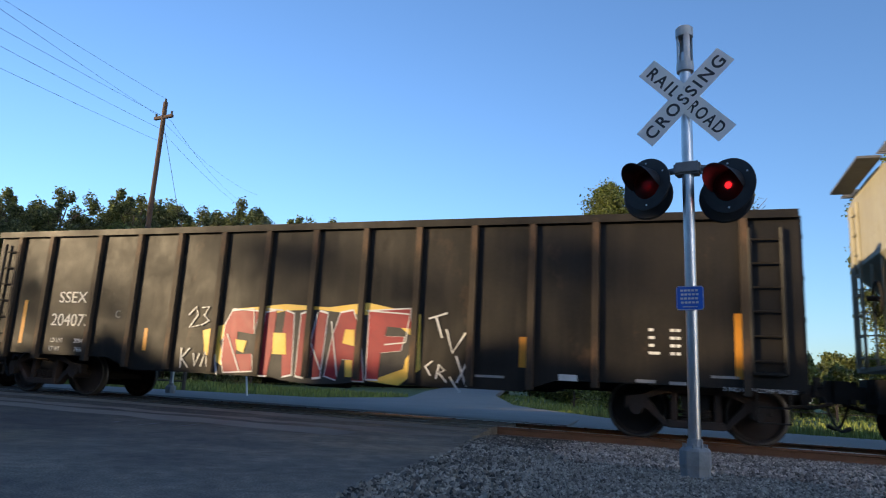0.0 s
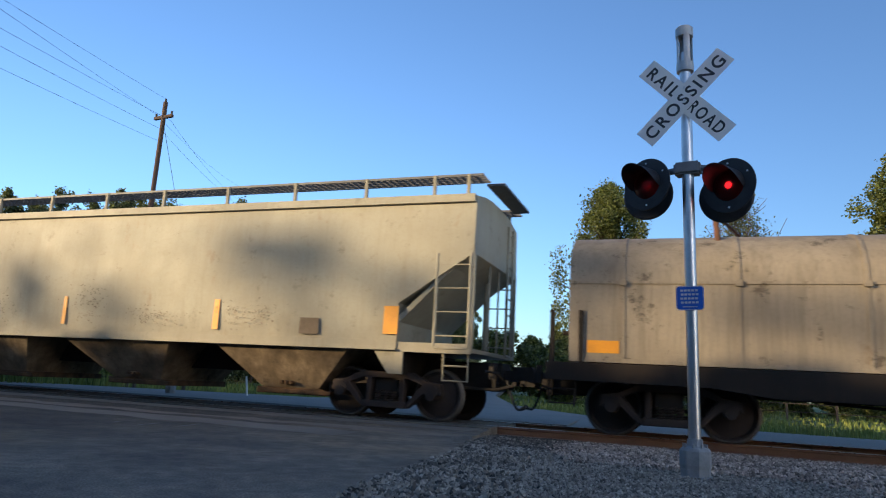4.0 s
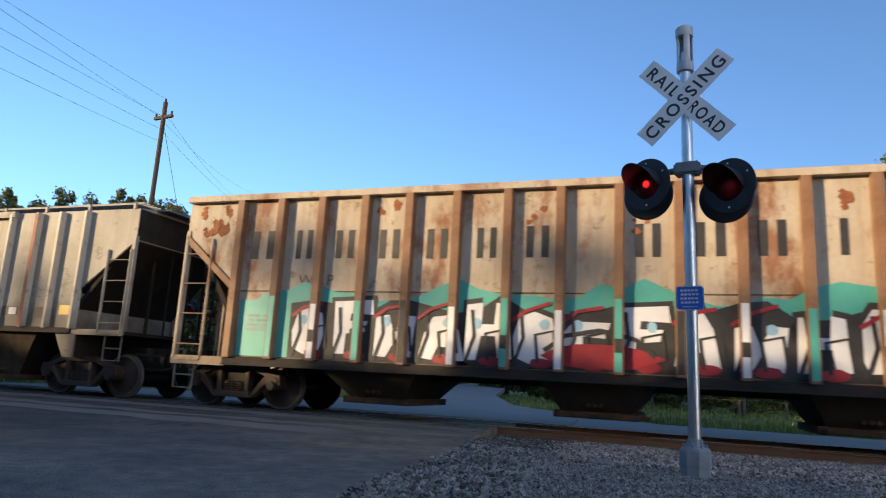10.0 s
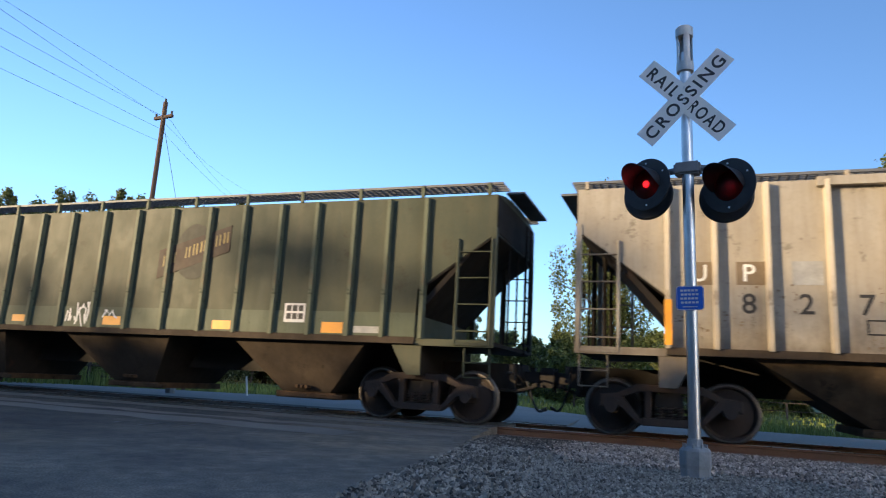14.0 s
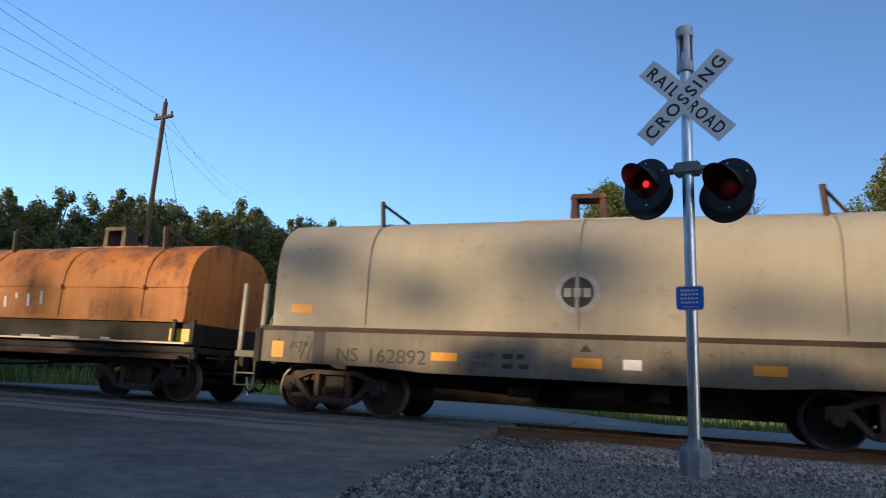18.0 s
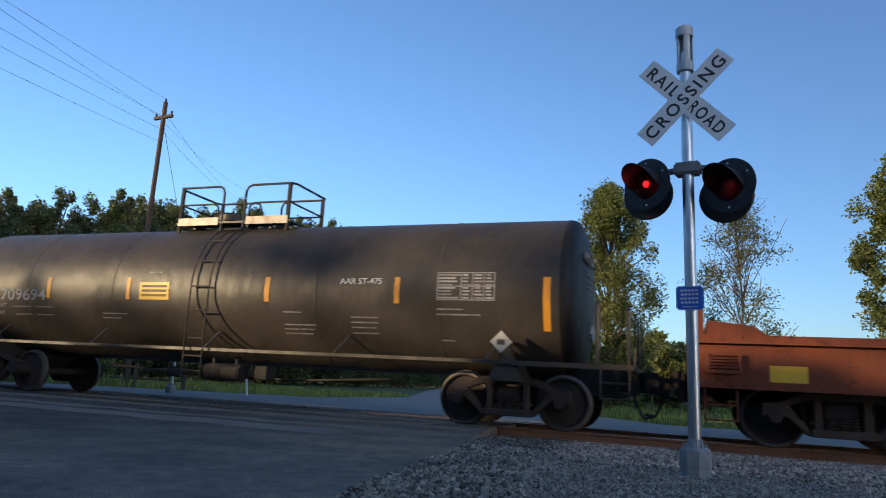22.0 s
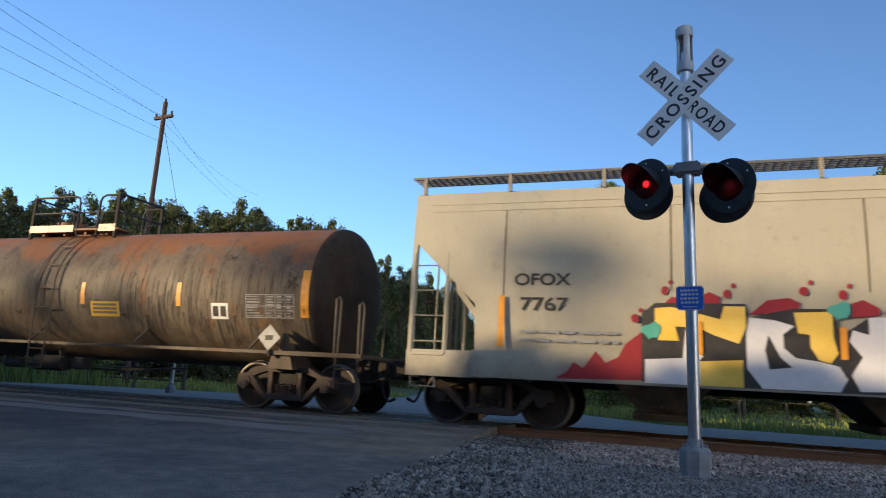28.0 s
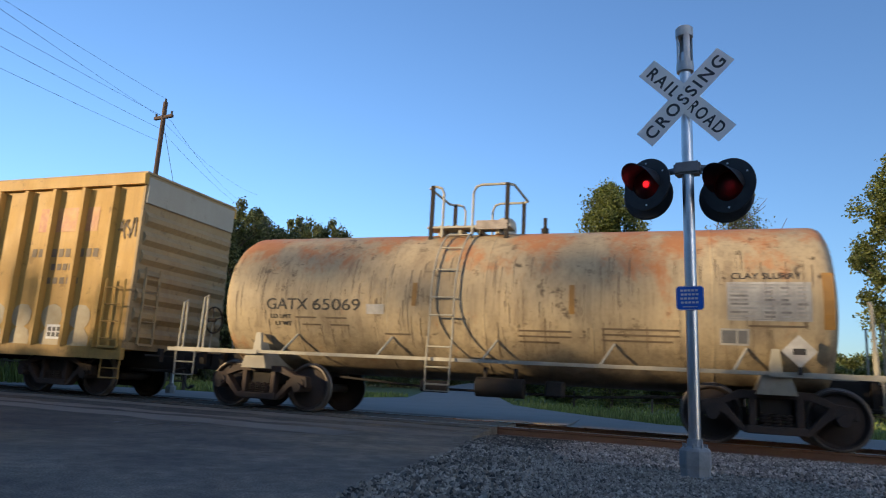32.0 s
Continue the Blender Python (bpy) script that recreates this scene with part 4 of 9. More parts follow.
def signal_lamp(parent, x, y, z, first, turn=0.0, lit=True):
    """A flasher: round backing plate, visor, red lens and a glowing disc turned to imitate flashing."""
    bm = bms()
    n = 36
    ring = lambda r, yy: [(r * math.cos(a), yy, r * math.sin(a)) for a in np.linspace(0, 2 * math.pi, n, endpoint=False)]
    loft(bm, [ring(0.158, 0.012), ring(0.260, 0.014), ring(0.276, 0.0), ring(0.276, -0.012), ring(0.262, -0.014), ring(0.158, -0.018), ring(0.158, 0.012)], caps=False)
    plate = part("background_plate", bm, M["lamp_plate"], parent, at=pose(x, y, z, 0, 0, turn), smooth=True)
    bm = bms()
    loft(bm, [ring(0.02, 0.205), ring(0.08, 0.20), ring(0.145, 0.16), ring(0.158, 0.0)], caps=False)
    part("housing", bm, M["lamp_black"], plate, smooth=True)
    # visor: a hood over the upper half, longest at its crown
    bm = bms()
    rows = []
    a0, a1 = radians(-14), radians(194)
    for a in np.linspace(a0, a1, 25):
        u = max(0.0, math.sin((a - a0) / (a1 - a0) * math.pi))
        d = 0.05 + 0.27 * u ** 0.75
        rows.append([bm.verts.new((r * math.cos(a), yy, r * math.sin(a) - dz)) for r, yy, dz in ((0.166, -0.014, 0.0), (0.172, -d, 0.05 * d), (0.168, -d, 0.05 * d), (0.161, -0.014, 0.0))])
    for p, q in zip(rows, rows[1:]):
        for i in range(4):
            bm.faces.new((p[i], q[i], q[(i + 1) % 4], p[(i + 1) % 4]))
    part("visor", bm, M["lamp_black"], plate, smooth=True)
    for a in (0.5, 1.57, 2.64, 4.71):
        bm = bms()
        rod(bm, (0.225 * math.cos(a), -0.022, 0.225 * math.sin(a)), (0.225 * math.cos(a), -0.010, 0.225 * math.sin(a)), 0.010, 6)
        part("screw", bm, M["galvanised"], plate)
    bm = bms()
    loft(bm, [ring(0.157, -0.006), ring(0.140, -0.028), ring(0.10, -0.047), ring(0.055, -0.058), ring(0.01, -0.061)])
    lens = part("lens", bm, LENS, plate, "dark red glass lens", smooth=True)
    lens.visible_shadow = False
    if not lit:
        return plate
    # stand-in for the bulb: a round dish, bright on one face only, turned to flash
    bm = bms()
    loft(bm, [ring(0.034, -0.010), ring(0.012, -0.018)])
    loft(bm, [ring(0.034, -0.006), ring(0.034, 0.012)])
    bulb = new("reflector", data_of("reflector", bm, GLOW))
    bulb.data.materials.append(DIM_GLOW)
    for p in bulb.data.polygons:
        p.material_index = 0 if p.center.y < -0.0095 else 1
    bulb.parent = plate
    tagged(bulb, "added disc glowing red on one face, turned to imitate flashing")
    BULBS.append((bulb, pose(0, -0.002, 0), first))
    return plate


LENS = bpy.data.materials.new("red_lens")
LENS.use_nodes = True
lb = LENS.node_tree.nodes["Principled BSDF"]
lb.inputs["Base Color"].default_value = (0.085, 0.002, 0.003, 1)
lb.inputs["Roughness"].default_value, lb.inputs["Transmission Weight"].default_value, lb.inputs["IOR"].default_value = 0.42, 0.85, 1.30
GLOW = mat("lamp_glow", (1.0, 0.10, 0.10), 0.4, bump=0, emit=4.5)
# faint emission on the other face, for the spot reflected in the dark lens
DIM_GLOW = mat("lamp_dim_glow", (0.8, 0.03, 0.03), 0.4, bump=0, emit=0.05)


def crossing_signal(label, x, y, z, turn, lean, near=True, zl=3.0, buck=3.80, top_z=4.60):
    sig = thing("crossing_signal", label, "signal", pose(x, y, z, lean[0], lean[1], turn))
    bm = bms()
    rod(bm, (0, 0, 0.1), (0, 0, top_z - 0.30 if near else 4.2), 0.0575, 20)
    part("mast", bm, M["galvanised"], sig, "galvanised steel pipe mast", smooth=True)
    bm = bms()
    oct_ = lambda r, zz: [(r * math.cos(q), r * math.sin(q), zz) for q in np.linspace(radians(22.5), radians(382.5), 8, endpoint=False)]
    loft(bm, [oct_(0.140, -0.04), oct_(0.140, 0.03), oct_(0.148, 0.06), oct_(0.148, 0.19), oct_(0.132, 0.215), oct_(0.080, 0.235), oct_(0.070, 0.30)])
    base = part("mast_base", bm, M["base_grey"], sig, "dull cast mast base")
    for q in range(8):
        bm = bms()
        rod(bm, (0.105 * math.cos(q * 0.785), 0.105 * math.sin(q * 0.785), 0.20), (0.105 * math.cos(q * 0.785), 0.105 * math.sin(q * 0.785), 0.255), 0.014, 6)
        part("bolt", bm, M["base_grey"], base)
    bm = bms()
    box(bm, -0.16, 0.16, -0.16, 0.16, -0.30, -0.041)
    bmesh.ops.bevel(bm, geom=bm.edges[:], offset=0.03, segments=1, affect="EDGES")
    part("footing", bm, M["concrete"], sig, "weathered concrete footing")
    if near:
        # bell on top of the mast: a slotted can
        bm = bms()
        rod(bm, (0, 0, top_z - 0.515), (0, 0, top_z - 0.415), 0.088, 20)
        rod(bm, (0, 0, top_z - 0.115), (0, 0, top_z - 0.015), 0.090, 20)
        rod(bm, (0, 0, top_z - 0.015), (0, 0, top_z), 0.075, 20)
        for k in range(4):
            a0 = radians(90 * k + 2)
            v = [[((0.082) * math.cos(a0 + s), (0.082) * math.sin(a0 + s), zz) for s in np.linspace(0, radians(48), 6)] for zz in (top_z - 0.425, top_z - 0.105)]
            w = [[(0.074 * math.cos(a0 + s), 0.074 * math.sin(a0 + s), zz) for s in np.linspace(0, radians(48), 6)] for zz in (top_z - 0.425, top_z - 0.105)]
            loft(bm, [v[0] + w[0][::-1], v[1] + w[1][::-1]])
        bell = part("bell", bm, M["bell_grey"], sig, "slotted round bell housing", smooth=True)
        bm = bms()
        rod(bm, (0, 0, top_z - 0.425), (0, 0, top_z - 0.095), 0.030, 14)
        part("gong", bm, M["base_grey"], bell, "dark gong inside the slots", smooth=True)
    crossbuck(sig, -0.075, buck, lettered=near)
    # lamp arm
    bm = bms()
    box(bm, -0.13, 0.13, -0.085, 0.085, zl - 0.065, zl + 0.065)
    bmesh.ops.bevel(bm, geom=bm.edges[:], offset=0.02, segments=2, affect="EDGES")
    spots = [(s * 0.385 + ((0.018 if s > 0 else -0.007) if near else 0), zl - ((0.245 if s > 0 else 0.15) if near else 0.225), s) for s in (-1, 1)]
    for x_, z_, s in spots:
        # the arm swings out and over the top of the lamps
        pipe(bm, [(s * 0.10, 0.0, zl), (s * 0.20, 0.03, zl), (s * 0.27, 0.06, zl + 0.02), (x_ + s * 0.0, 0.09, max(z_ + 0.29, zl + 0.05)), (x_ + s * 0.02, 0.10, z_ + 0.20)], 0.034, 10)
        rod(bm, (x_, 0.0, z_), (x_ - 0.03, 0.22, z_), 0.075, 12)
        rod(bm, (x_ + s * 0.01, 0.10, z_ + 0.24), (x_, 0.10, z_), 0.045, 10)
    part("lamp_arm", bm, M["arm_grey"], sig)
    for x_, z_, s in spots:
        signal_lamp(sig, x_, -0.10, z_, s < 0, -22 if near else -10)
        if near:
            signal_lamp(sig, x_ - 0.075, 0.27, z_ - 0.01, s < 0, 172, lit=False)
    if near:
        bm = bms()
        box(bm, -0.132, 0.132, -0.070, -0.066, 1.53, 1.77)
        bmesh.ops.bevel(bm, geom=[e for e in bm.edges if abs(e.verts[0].co.y - e.verts[1].co.y) > 0.002], offset=0.02, segments=3, affect="EDGES")
        plate = part("notice_plate", bm, M["sign_blue"], sig, "small blue notice plate with white writing")
        rows = [(-0.09 + 0.035 * k + 0.005 * (j % 2), 1.715 - 0.04 * j, 0.026, 0.020) for j in range(4) for k in range(5)] + [(-0.07, 1.558, 0.14, 0.008)]
        bars(plate, rows, M["white_mark"], -0.071, "writing")
        bm = bms()
        for a, b in (((-0.125, 1.762), (0.125, 1.766)), ((-0.125, 1.534), (0.125, 1.538))):
            box(bm, a[0], b[0], -0.0725, -0.0695, a[1], b[1])
        for x_ in (-0.125, 0.121):
            box(bm, x_, x_ + 0.004, -0.0725, -0.0695, 1.54, 1.76)
        part("border", bm, M["white_mark"], plate)
    return sig


crossing_signal("galvanised crossing signal with crossbuck, bell and two red flashers", 0.085, 7.15, 0.0, -10, (0, -0.52))
crossing_signal("far crossing signal with white crossbuck and red flashers, seen from behind", -14.2, 16.5, -0.05, 12, (0, 0), near=False, zl=2.68, buck=3.62)

# ---- utility pole and wires ----
pole = thing("utility_pole", "leaning brown timber utility pole with a crossarm", "utility pole", pose(-21.2, 22.0, -0.3, 0, 0.2, -8))
bm = bms()
pts = [(0, 0, 0), (0, 0, 4), (0, 0, 8), (0, 0, 12.3)]
for k, (a, b) in enumerate(zip(pts, pts[1:])):
    rod(bm, a, b, 0.125 - 0.014 * k, 12)
part("pole_shaft", bm, M["pole_wood"], pole, smooth=True)
bm = bms()
box(bm, -0.55, 0.55, -0.06, 0.06, 11.55, 11.67)
part("crossarm", bm, M["pole_wood"], pole)
for x in (-0.48, 0.0, 0.48):
    bm = bms()
    zz = 12.3 if x == 0 else 11.67
    rod(bm, (x, 0, zz), (x, 0, zz + 0.16), 0.045, 8)
    part("insulator", bm, M["hose"], pole)


def wire(a, b, sag, r=0.007):
    bm = bms()
    a, b = Vector(a), Vector(b)
    pts = [a.lerp(b, k / 14) + Vector((0, 0, -4 * sag * (k / 14) * (1 - k / 14))) for k in range(15)]
    pipe(bm, pts, r, 4)
    return solid("overhead_wire", bm, M["hose"], "thin sagging overhead wire", "wire", group="wires of the pole line")


head = Matrix(pole.matrix_basis)
for (x, z), near_end, far_end in (((-0.48, 11.8), (-17.834, 12.0, 10.288), (-31.868, 44.0, 14.512)), ((0.0, 12.45), (-17.923, 12.0, 10.648), None), ((0.48, 11.4), (-17.684, 12.0, 9.684), (-32.547, 44.0, 13.608)),
                                  ((-0.12, 11.1), (-17.545, 12.0, 9.125), (-30.249, 44.0, 11.93)), ((-0.12, 10.55), (-17.379, 12.0, 8.456), None)):
    p = head @ Vector((x, 0, z))
    wire(p, p + (Vector(near_end) - p) * 1.6, 0.06, 0.0055)
    if far_end:
        wire(p, far_end, 0.5, 0.0055)
wire(head @ Vector((0.1, 0, 11.2)), (-19.9, 25.5, -0.3), 0.0, 0.01)

# ---- fences, stake ----
def rail_fence(name, label, x0, y0, x1, y1, count, height=1.1, r=0.035):
    f = thing(name, label, "fence")
    bm = bms()
    box(bm, -0.05, 0.05, -0.05, 0.05, -0.1, height)
    post = data_of("post", bm, M["bark"])
    for k in range(count):
        u = k / (count - 1)
        share("post", post, f, pose(x0 + (x1 - x0) * u, y0 + (y1 - y0) * u, -0.3))
    for z in (0.5, 0.9):
        for k in range(count - 1):
            a, b = k / (count - 1), (k + 1) / (count - 1)
            bm = bms()
            rod(bm, (x0 + (x1 - x0) * a, y0 + (y1 - y0) * a, z - 0.3), (x0 + (x1 - x0) * b, y0 + (y1 - y0) * b, z - 0.3), r, 5)
            part("rail", bm, M["bark"], f)
    return f


rail_fence("fence", "dark timber post-and-rail fence across the field", -6.0, 40.0, 22.0, 36.0, 14, 0.9, 0.02)
rail_fence("fence", "dark timber post-and-rail fence by the weeds", -34.0, 21.0, -18.0, 21.6, 8)
bm = bms()
rod(bm, (0, 0, 0), (-0.12, 0, 0.75), 0.03, 8)
st = solid("marker_stake", bm, M["sign_white"], "leaning white marker stake by the verge", "stake")
st.matrix_basis = pose(-13.0, 18.6, -0.2)

# ---- running gear, built once and shared by all cars ----
def wheel_mesh():
    bm = bms()
    n = 28
    for s in (-1, 1):
        # (radius, distance from the middle of the axle)
        prof = [(0.10, 0.70), (0.14, 0.68), (0.36, 0.73), (0.40, 0.70), (0.485, 0.70), (0.485, 0.73), (0.458, 0.745), (0.450, 0.83), (0.424, 0.834), (0.40, 0.83), (0.37, 0.78), (0.15, 0.82), (0.10, 0.84)]
        rings = [[bm.verts.new((r * math.cos(2 * math.pi * i / n), s * y, r * math.sin(2 * math.pi * i / n))) for i in range(n)] for r, y in prof]
        for k, (a, b) in enumerate(zip(rings, rings[1:])):
            for i in range(n):
                f = bm.faces.new((a[i], a[(i + 1) % n], b[(i + 1) % n], b[i]))
                f.material_index = 1 if k in (5, 6, 7) else 0
    rod(bm, (0, -1.08, 0), (0, 1.08, 0), 0.085, 14)
    rod(bm, (0.05, -1.26, 0.0), (0.05, -1.24, 0.0), 0.012, 6)
    for i in range(3):
        a = i * 2.094
        for s in (-1, 1):
            rod(bm, (0.055 * math.cos(a), s * 1.27, 0.055 * math.sin(a)), (0.055 * math.cos(a), s * 1.10, 0.055 * math.sin(a)), 0.016, 6)
    rod(bm, (0, -1.265, 0), (0, -1.0, 0), 0.088, 14)
    rod(bm, (0, 1.265, 0), (0, 1.0, 0), 0.088, 14)
    me = data_of("wheelset", bm, M["wheel"], True)
    me.materials.append(M["tread"])
    return me


def side_frame_mesh():
    bm = bms()
    y0, y1 = -0.09, 0.09
    prism(bm, [(-0.78, 0.60), (-0.44, 0.74), (0.44, 0.74), (0.78, 0.60), (0.80, 0.69), (0.50, 0.84), (-0.50, 0.84), (-0.80, 0.69)], y0, y1)
    prism(bm, [(-0.42, 0.20), (0.42, 0.20), (0.42, 0.32), (-0.42, 0.32)], y0 - 0.03, y1 + 0.03)
    for s in (-1, 1):
        prism(bm, [(s * 0.36, 0.21), (s * 0.46, 0.21), (s * 0.82, 0.55), (s * 0.72, 0.64)], y0, y1)
        prism(bm, [(s * 0.27, 0.30), (s * 0.37, 0.30), (s * 0.37, 0.76), (s * 0.27, 0.76)], y0, y1)
        prism(bm, [(s * 0.70, 0.57), (s * 0.74, 0.70), (s * 1.06, 0.66), (s * 1.08, 0.46), (s * 1.02, 0.46), (s * 1.01, 0.56), (s * 0.77, 0.56), (s * 0.76, 0.46), (s * 0.70, 0.46)], y0, y1)
    bmesh.ops.bevel(bm, geom=bm.edges[:], offset=0.012, segments=1, affect="EDGES")
    return data_of("side_frame", bm, M["truck"])


def spring_mesh():
    bm = bms()
    for x in (-0.15, 0.0, 0.15):
        pts = [(x + 0.062 * math.cos(a), -0.03 + 0.062 * math.sin(a), 0.31 + 0.20 * a / (2 * math.pi * 4.5)) for a in np.linspace(0, 2 * math.pi * 4.5, 46)]
        pipe(bm, pts, 0.014, 5)
    return data_of("spring", bm, M["truck"], True)


def bolster_mesh():
    bm = bms()
    box(bm, -0.21, 0.21, -1.12, 1.12, 0.50, 0.70)
    box(bm, -0.17, 0.17, -0.55, 0.55, 0.42, 0.78)
    box(bm, -0.95, 0.95, -0.06, 0.06, 0.40, 0.46)     # brake beam truss
    for s in (-1, 1):
        box(bm, s * 0.40 - 0.05, s * 0.40 + 0.05, -0.72, 0.72, 0.36, 0.44)
        for y in (-0.75, 0.75):
            box(bm, s * 0.43 - 0.06, s * 0.43 + 0.06, y - 0.05, y + 0.05, 0.30, 0.58)
    return data_of("truck", bm, M["under"])


def adapter_mesh():
    bm = bms()
    prism(bm, [(-0.10, 0.44), (0.10, 0.44), (0.13, 0.56), (0.07, 0.62), (-0.07, 0.62), (-0.13, 0.56)], -0.11, 0.11)
    return data_of("bearing_adapter", bm, M["truck"])


def coupler_mesh():
    bm = bms()
    box(bm, -0.75, -0.12, -0.09, 0.09, 0.78, 0.98)
    prism(bm, [(-0.16, 0.70), (0.06, 0.70), (0.10, 0.76), (0.10, 1.00), (0.06, 1.06), (-0.16, 1.06)], -0.16, 0.02)
    prism(bm, [(-0.12, 0.74), (-0.02, 0.74), (-0.02, 1.02), (-0.12, 1.02)], 0.04, 0.17)
    box(bm, -0.30, -0.22, -0.22, 0.22, 0.70, 0.78)
    return data_of("coupler", bm, M["under"])


def hose_mesh():
    bm = bms()
    pts = [(-0.25 + 0.30 * k, 0.0, 0.80 - 0.52 * math.sin(math.pi * min(1, k) * 0.62)) for k in np.linspace(0, 1, 9)]
    pipe(bm, pts, 0.024, 7)
    rod(bm, (0.03, 0, 0.30), (0.12, 0, 0.34), 0.035, 7)
    return data_of("air_hose", bm, M["hose"], True)


def draft_mesh():
    """The pocket behind the coupler, the cut lever across the car's end and the brake pipe below."""
    bm = bms()
    box(bm, -1.9, -0.62, -0.30, 0.30, 0.62, 1.06)
    box(bm, -0.66, -0.56, -0.42, 0.42, 0.58, 1.10)
    pipe(bm, [(-0.50, -1.35, 0.92), (-0.50, -0.5, 0.92), (-0.35, -0.1, 0.66), (-0.35, 0.1, 0.66)], 0.02, 6)
    pipe(bm, [(-1.6, -0.5, 0.62), (-0.5, -0.48, 0.62), (-0.22, -0.40, 0.70)], 0.03, 6)
    for y in (-0.9, 0.9):
        box(bm, -0.56, -0.46, y - 0.05, y + 0.05, 0.80, 1.08)
    return data_of("draft_gear", bm, M["under"])


DRAFT = draft_mesh()
WHEEL, FRAME, SPRING, BOLSTER, ADAPTER, COUPLER, HOSE = wheel_mesh(), side_frame_mesh(), spring_mesh(), bolster_mesh(), adapter_mesh(), coupler_mesh(), hose_mesh()


def brake_gear(car, x):
    """Air tank, valve and rods hung under the frame."""
    b = bms()
    rod(b, (x - 0.50, -0.95, 0.66), (x + 0.35, -0.95, 0.66), 0.17, 14)
    tank = part("air_tank", b, M["under"], car, smooth=True)
    for dx in (-0.35, 0.20):
        b = bms()
        box(b, x + dx - 0.025, x + dx + 0.025, -1.0, -0.9, 0.64, 1.0)
        part("tank_strap", b, M["under"], tank)
    b = bms()
    box(b, x + 0.75, x + 1.05, -1.15, -0.85, 0.55, 0.82)
    bmesh.ops.bevel(b, geom=b.edges[:], offset=0.03, segments=1, affect="EDGES")
    part("brake_valve", b, M["under"], car)
    b = bms()
    pipe(b, [(x - 3.4, -0.6, 0.70), (x - 1.2, -0.62, 0.58), (x + 1.4, -0.62, 0.58), (x + 3.4, -0.6, 0.70)], 0.022, 6)
    part("brake_rod", b, M["under"], car)
    b = bms()
    rod(b, (x - 1.6, -0.8, 0.62), (x - 1.1, -0.8, 0.62), 0.11, 12)
    part("brake_cylinder", b, M["under"], car, smooth=True)


def running_gear(car, mid, centres, half, gear=True):
    """Two trucks at +-centres, couplers and hoses at the ends, +-half from the middle."""
    if gear:
        brake_gear(car, 0.3)
    for s in (-1, 1):
        truck = share("truck", BOLSTER, car, pose(s * centres, 0, 0))
        for y in (-1.12, 1.12):
            share("side_frame", FRAME, truck, pose(0, y, 0))
            share("spring", SPRING, truck, pose(0, y, 0))
            for x in (-0.89, 0.89):
                share("bearing_adapter", ADAPTER, truck, pose(x, y, 0))
        for x in (-0.89, 0.89):
            w = share("wheelset", WHEEL, car, pose(s * centres + x, 0, 0.457))
            WHEELS.append((w, mid + s * centres + x, s * centres + x))
        share("draft_gear", DRAFT, car, pose(s * half, 0, 0, 0, 0, 0 if s > 0 else 180))
        share("coupler", COUPLER, car, pose(s * half, 0, 0, 0, 0, 0 if s > 0 else 180))
        share("air_hose", HOSE, car, pose(s * (half - 0.10), -0.38 * s, 0, 0, 0, 0 if s > 0 else 180))


def start_car(label, x0, x1, category="freight car", name="freight_car"):
    mid = (x0 + x1) / 2
    car = thing(name, label, category, pose(run(0) + mid, TRACK, 0), "cars of the train")
    MOVING.append((car, mid))
    return car, mid, (x1 - x0) / 2


def ladder(parent, x, y, z0, z1, width=0.42, rungs=5, material=None, along="x", name="ladder", r=0.018):
    bm = bms()
    dx, dy = (width, 0) if along == "x" else (0, width)
    pipe(bm, [(x, y, z1), (x, y, z0 + 0.02), (x + 0.02 * (dx > 0), y + 0.02 * (dy > 0), z0), (x + dx - 0.02 * (dx > 0), y + dy - 0.02 * (dy > 0), z0), (x + dx, y + dy, z0 + 0.02), (x + dx, y + dy, z1)], 0.03, 6)
    lad = part(name, bm, material, parent)
    me = None
    for i in range(rungs):
        z = z0 + (i + 0.5) * (z1 - z0) / rungs
        if me is None:
            b = bms()
            rod(b, (0, 0, 0), (dx, dy, 0), r, 6)
            me = data_of("rung", b, material)
        share("rung", me, lad, pose(x, y, z))
    return lad


def brake_wheel(parent, x, y, z, material):
    bm = bms()
    pipe(bm, [(x, y + 0.28 * math.cos(a), z + 0.28 * math.sin(a)) for a in np.linspace(0, 2 * math.pi, 17)], 0.018, 6)
    for a in (0.3, 1.87, 3.44, 5.0):
        rod(bm, (x, y, z), (x, y + 0.28 * math.cos(a), z + 0.28 * math.sin(a)), 0.012, 5)
    rod(bm, (x - 0.15, y, z), (x + 0.05, y, z), 0.04, 8)
    return part("brake_wheel", bm, material, parent)


def stirrup(parent, x, z_top, material, width=0.45, drop=0.45, y=-SIDE + 0.06):
    bm = bms()
    pipe(bm, [(x, y, z_top), (x, y, z_top - drop), (x + width, y, z_top - drop), (x + width, y, z_top)], 0.02, 6)
    rod(bm, (x, y, z_top - drop / 2), (x + width, y, z_top - drop / 2), 0.016, 6)
    return part("stirrup", bm, material, parent)


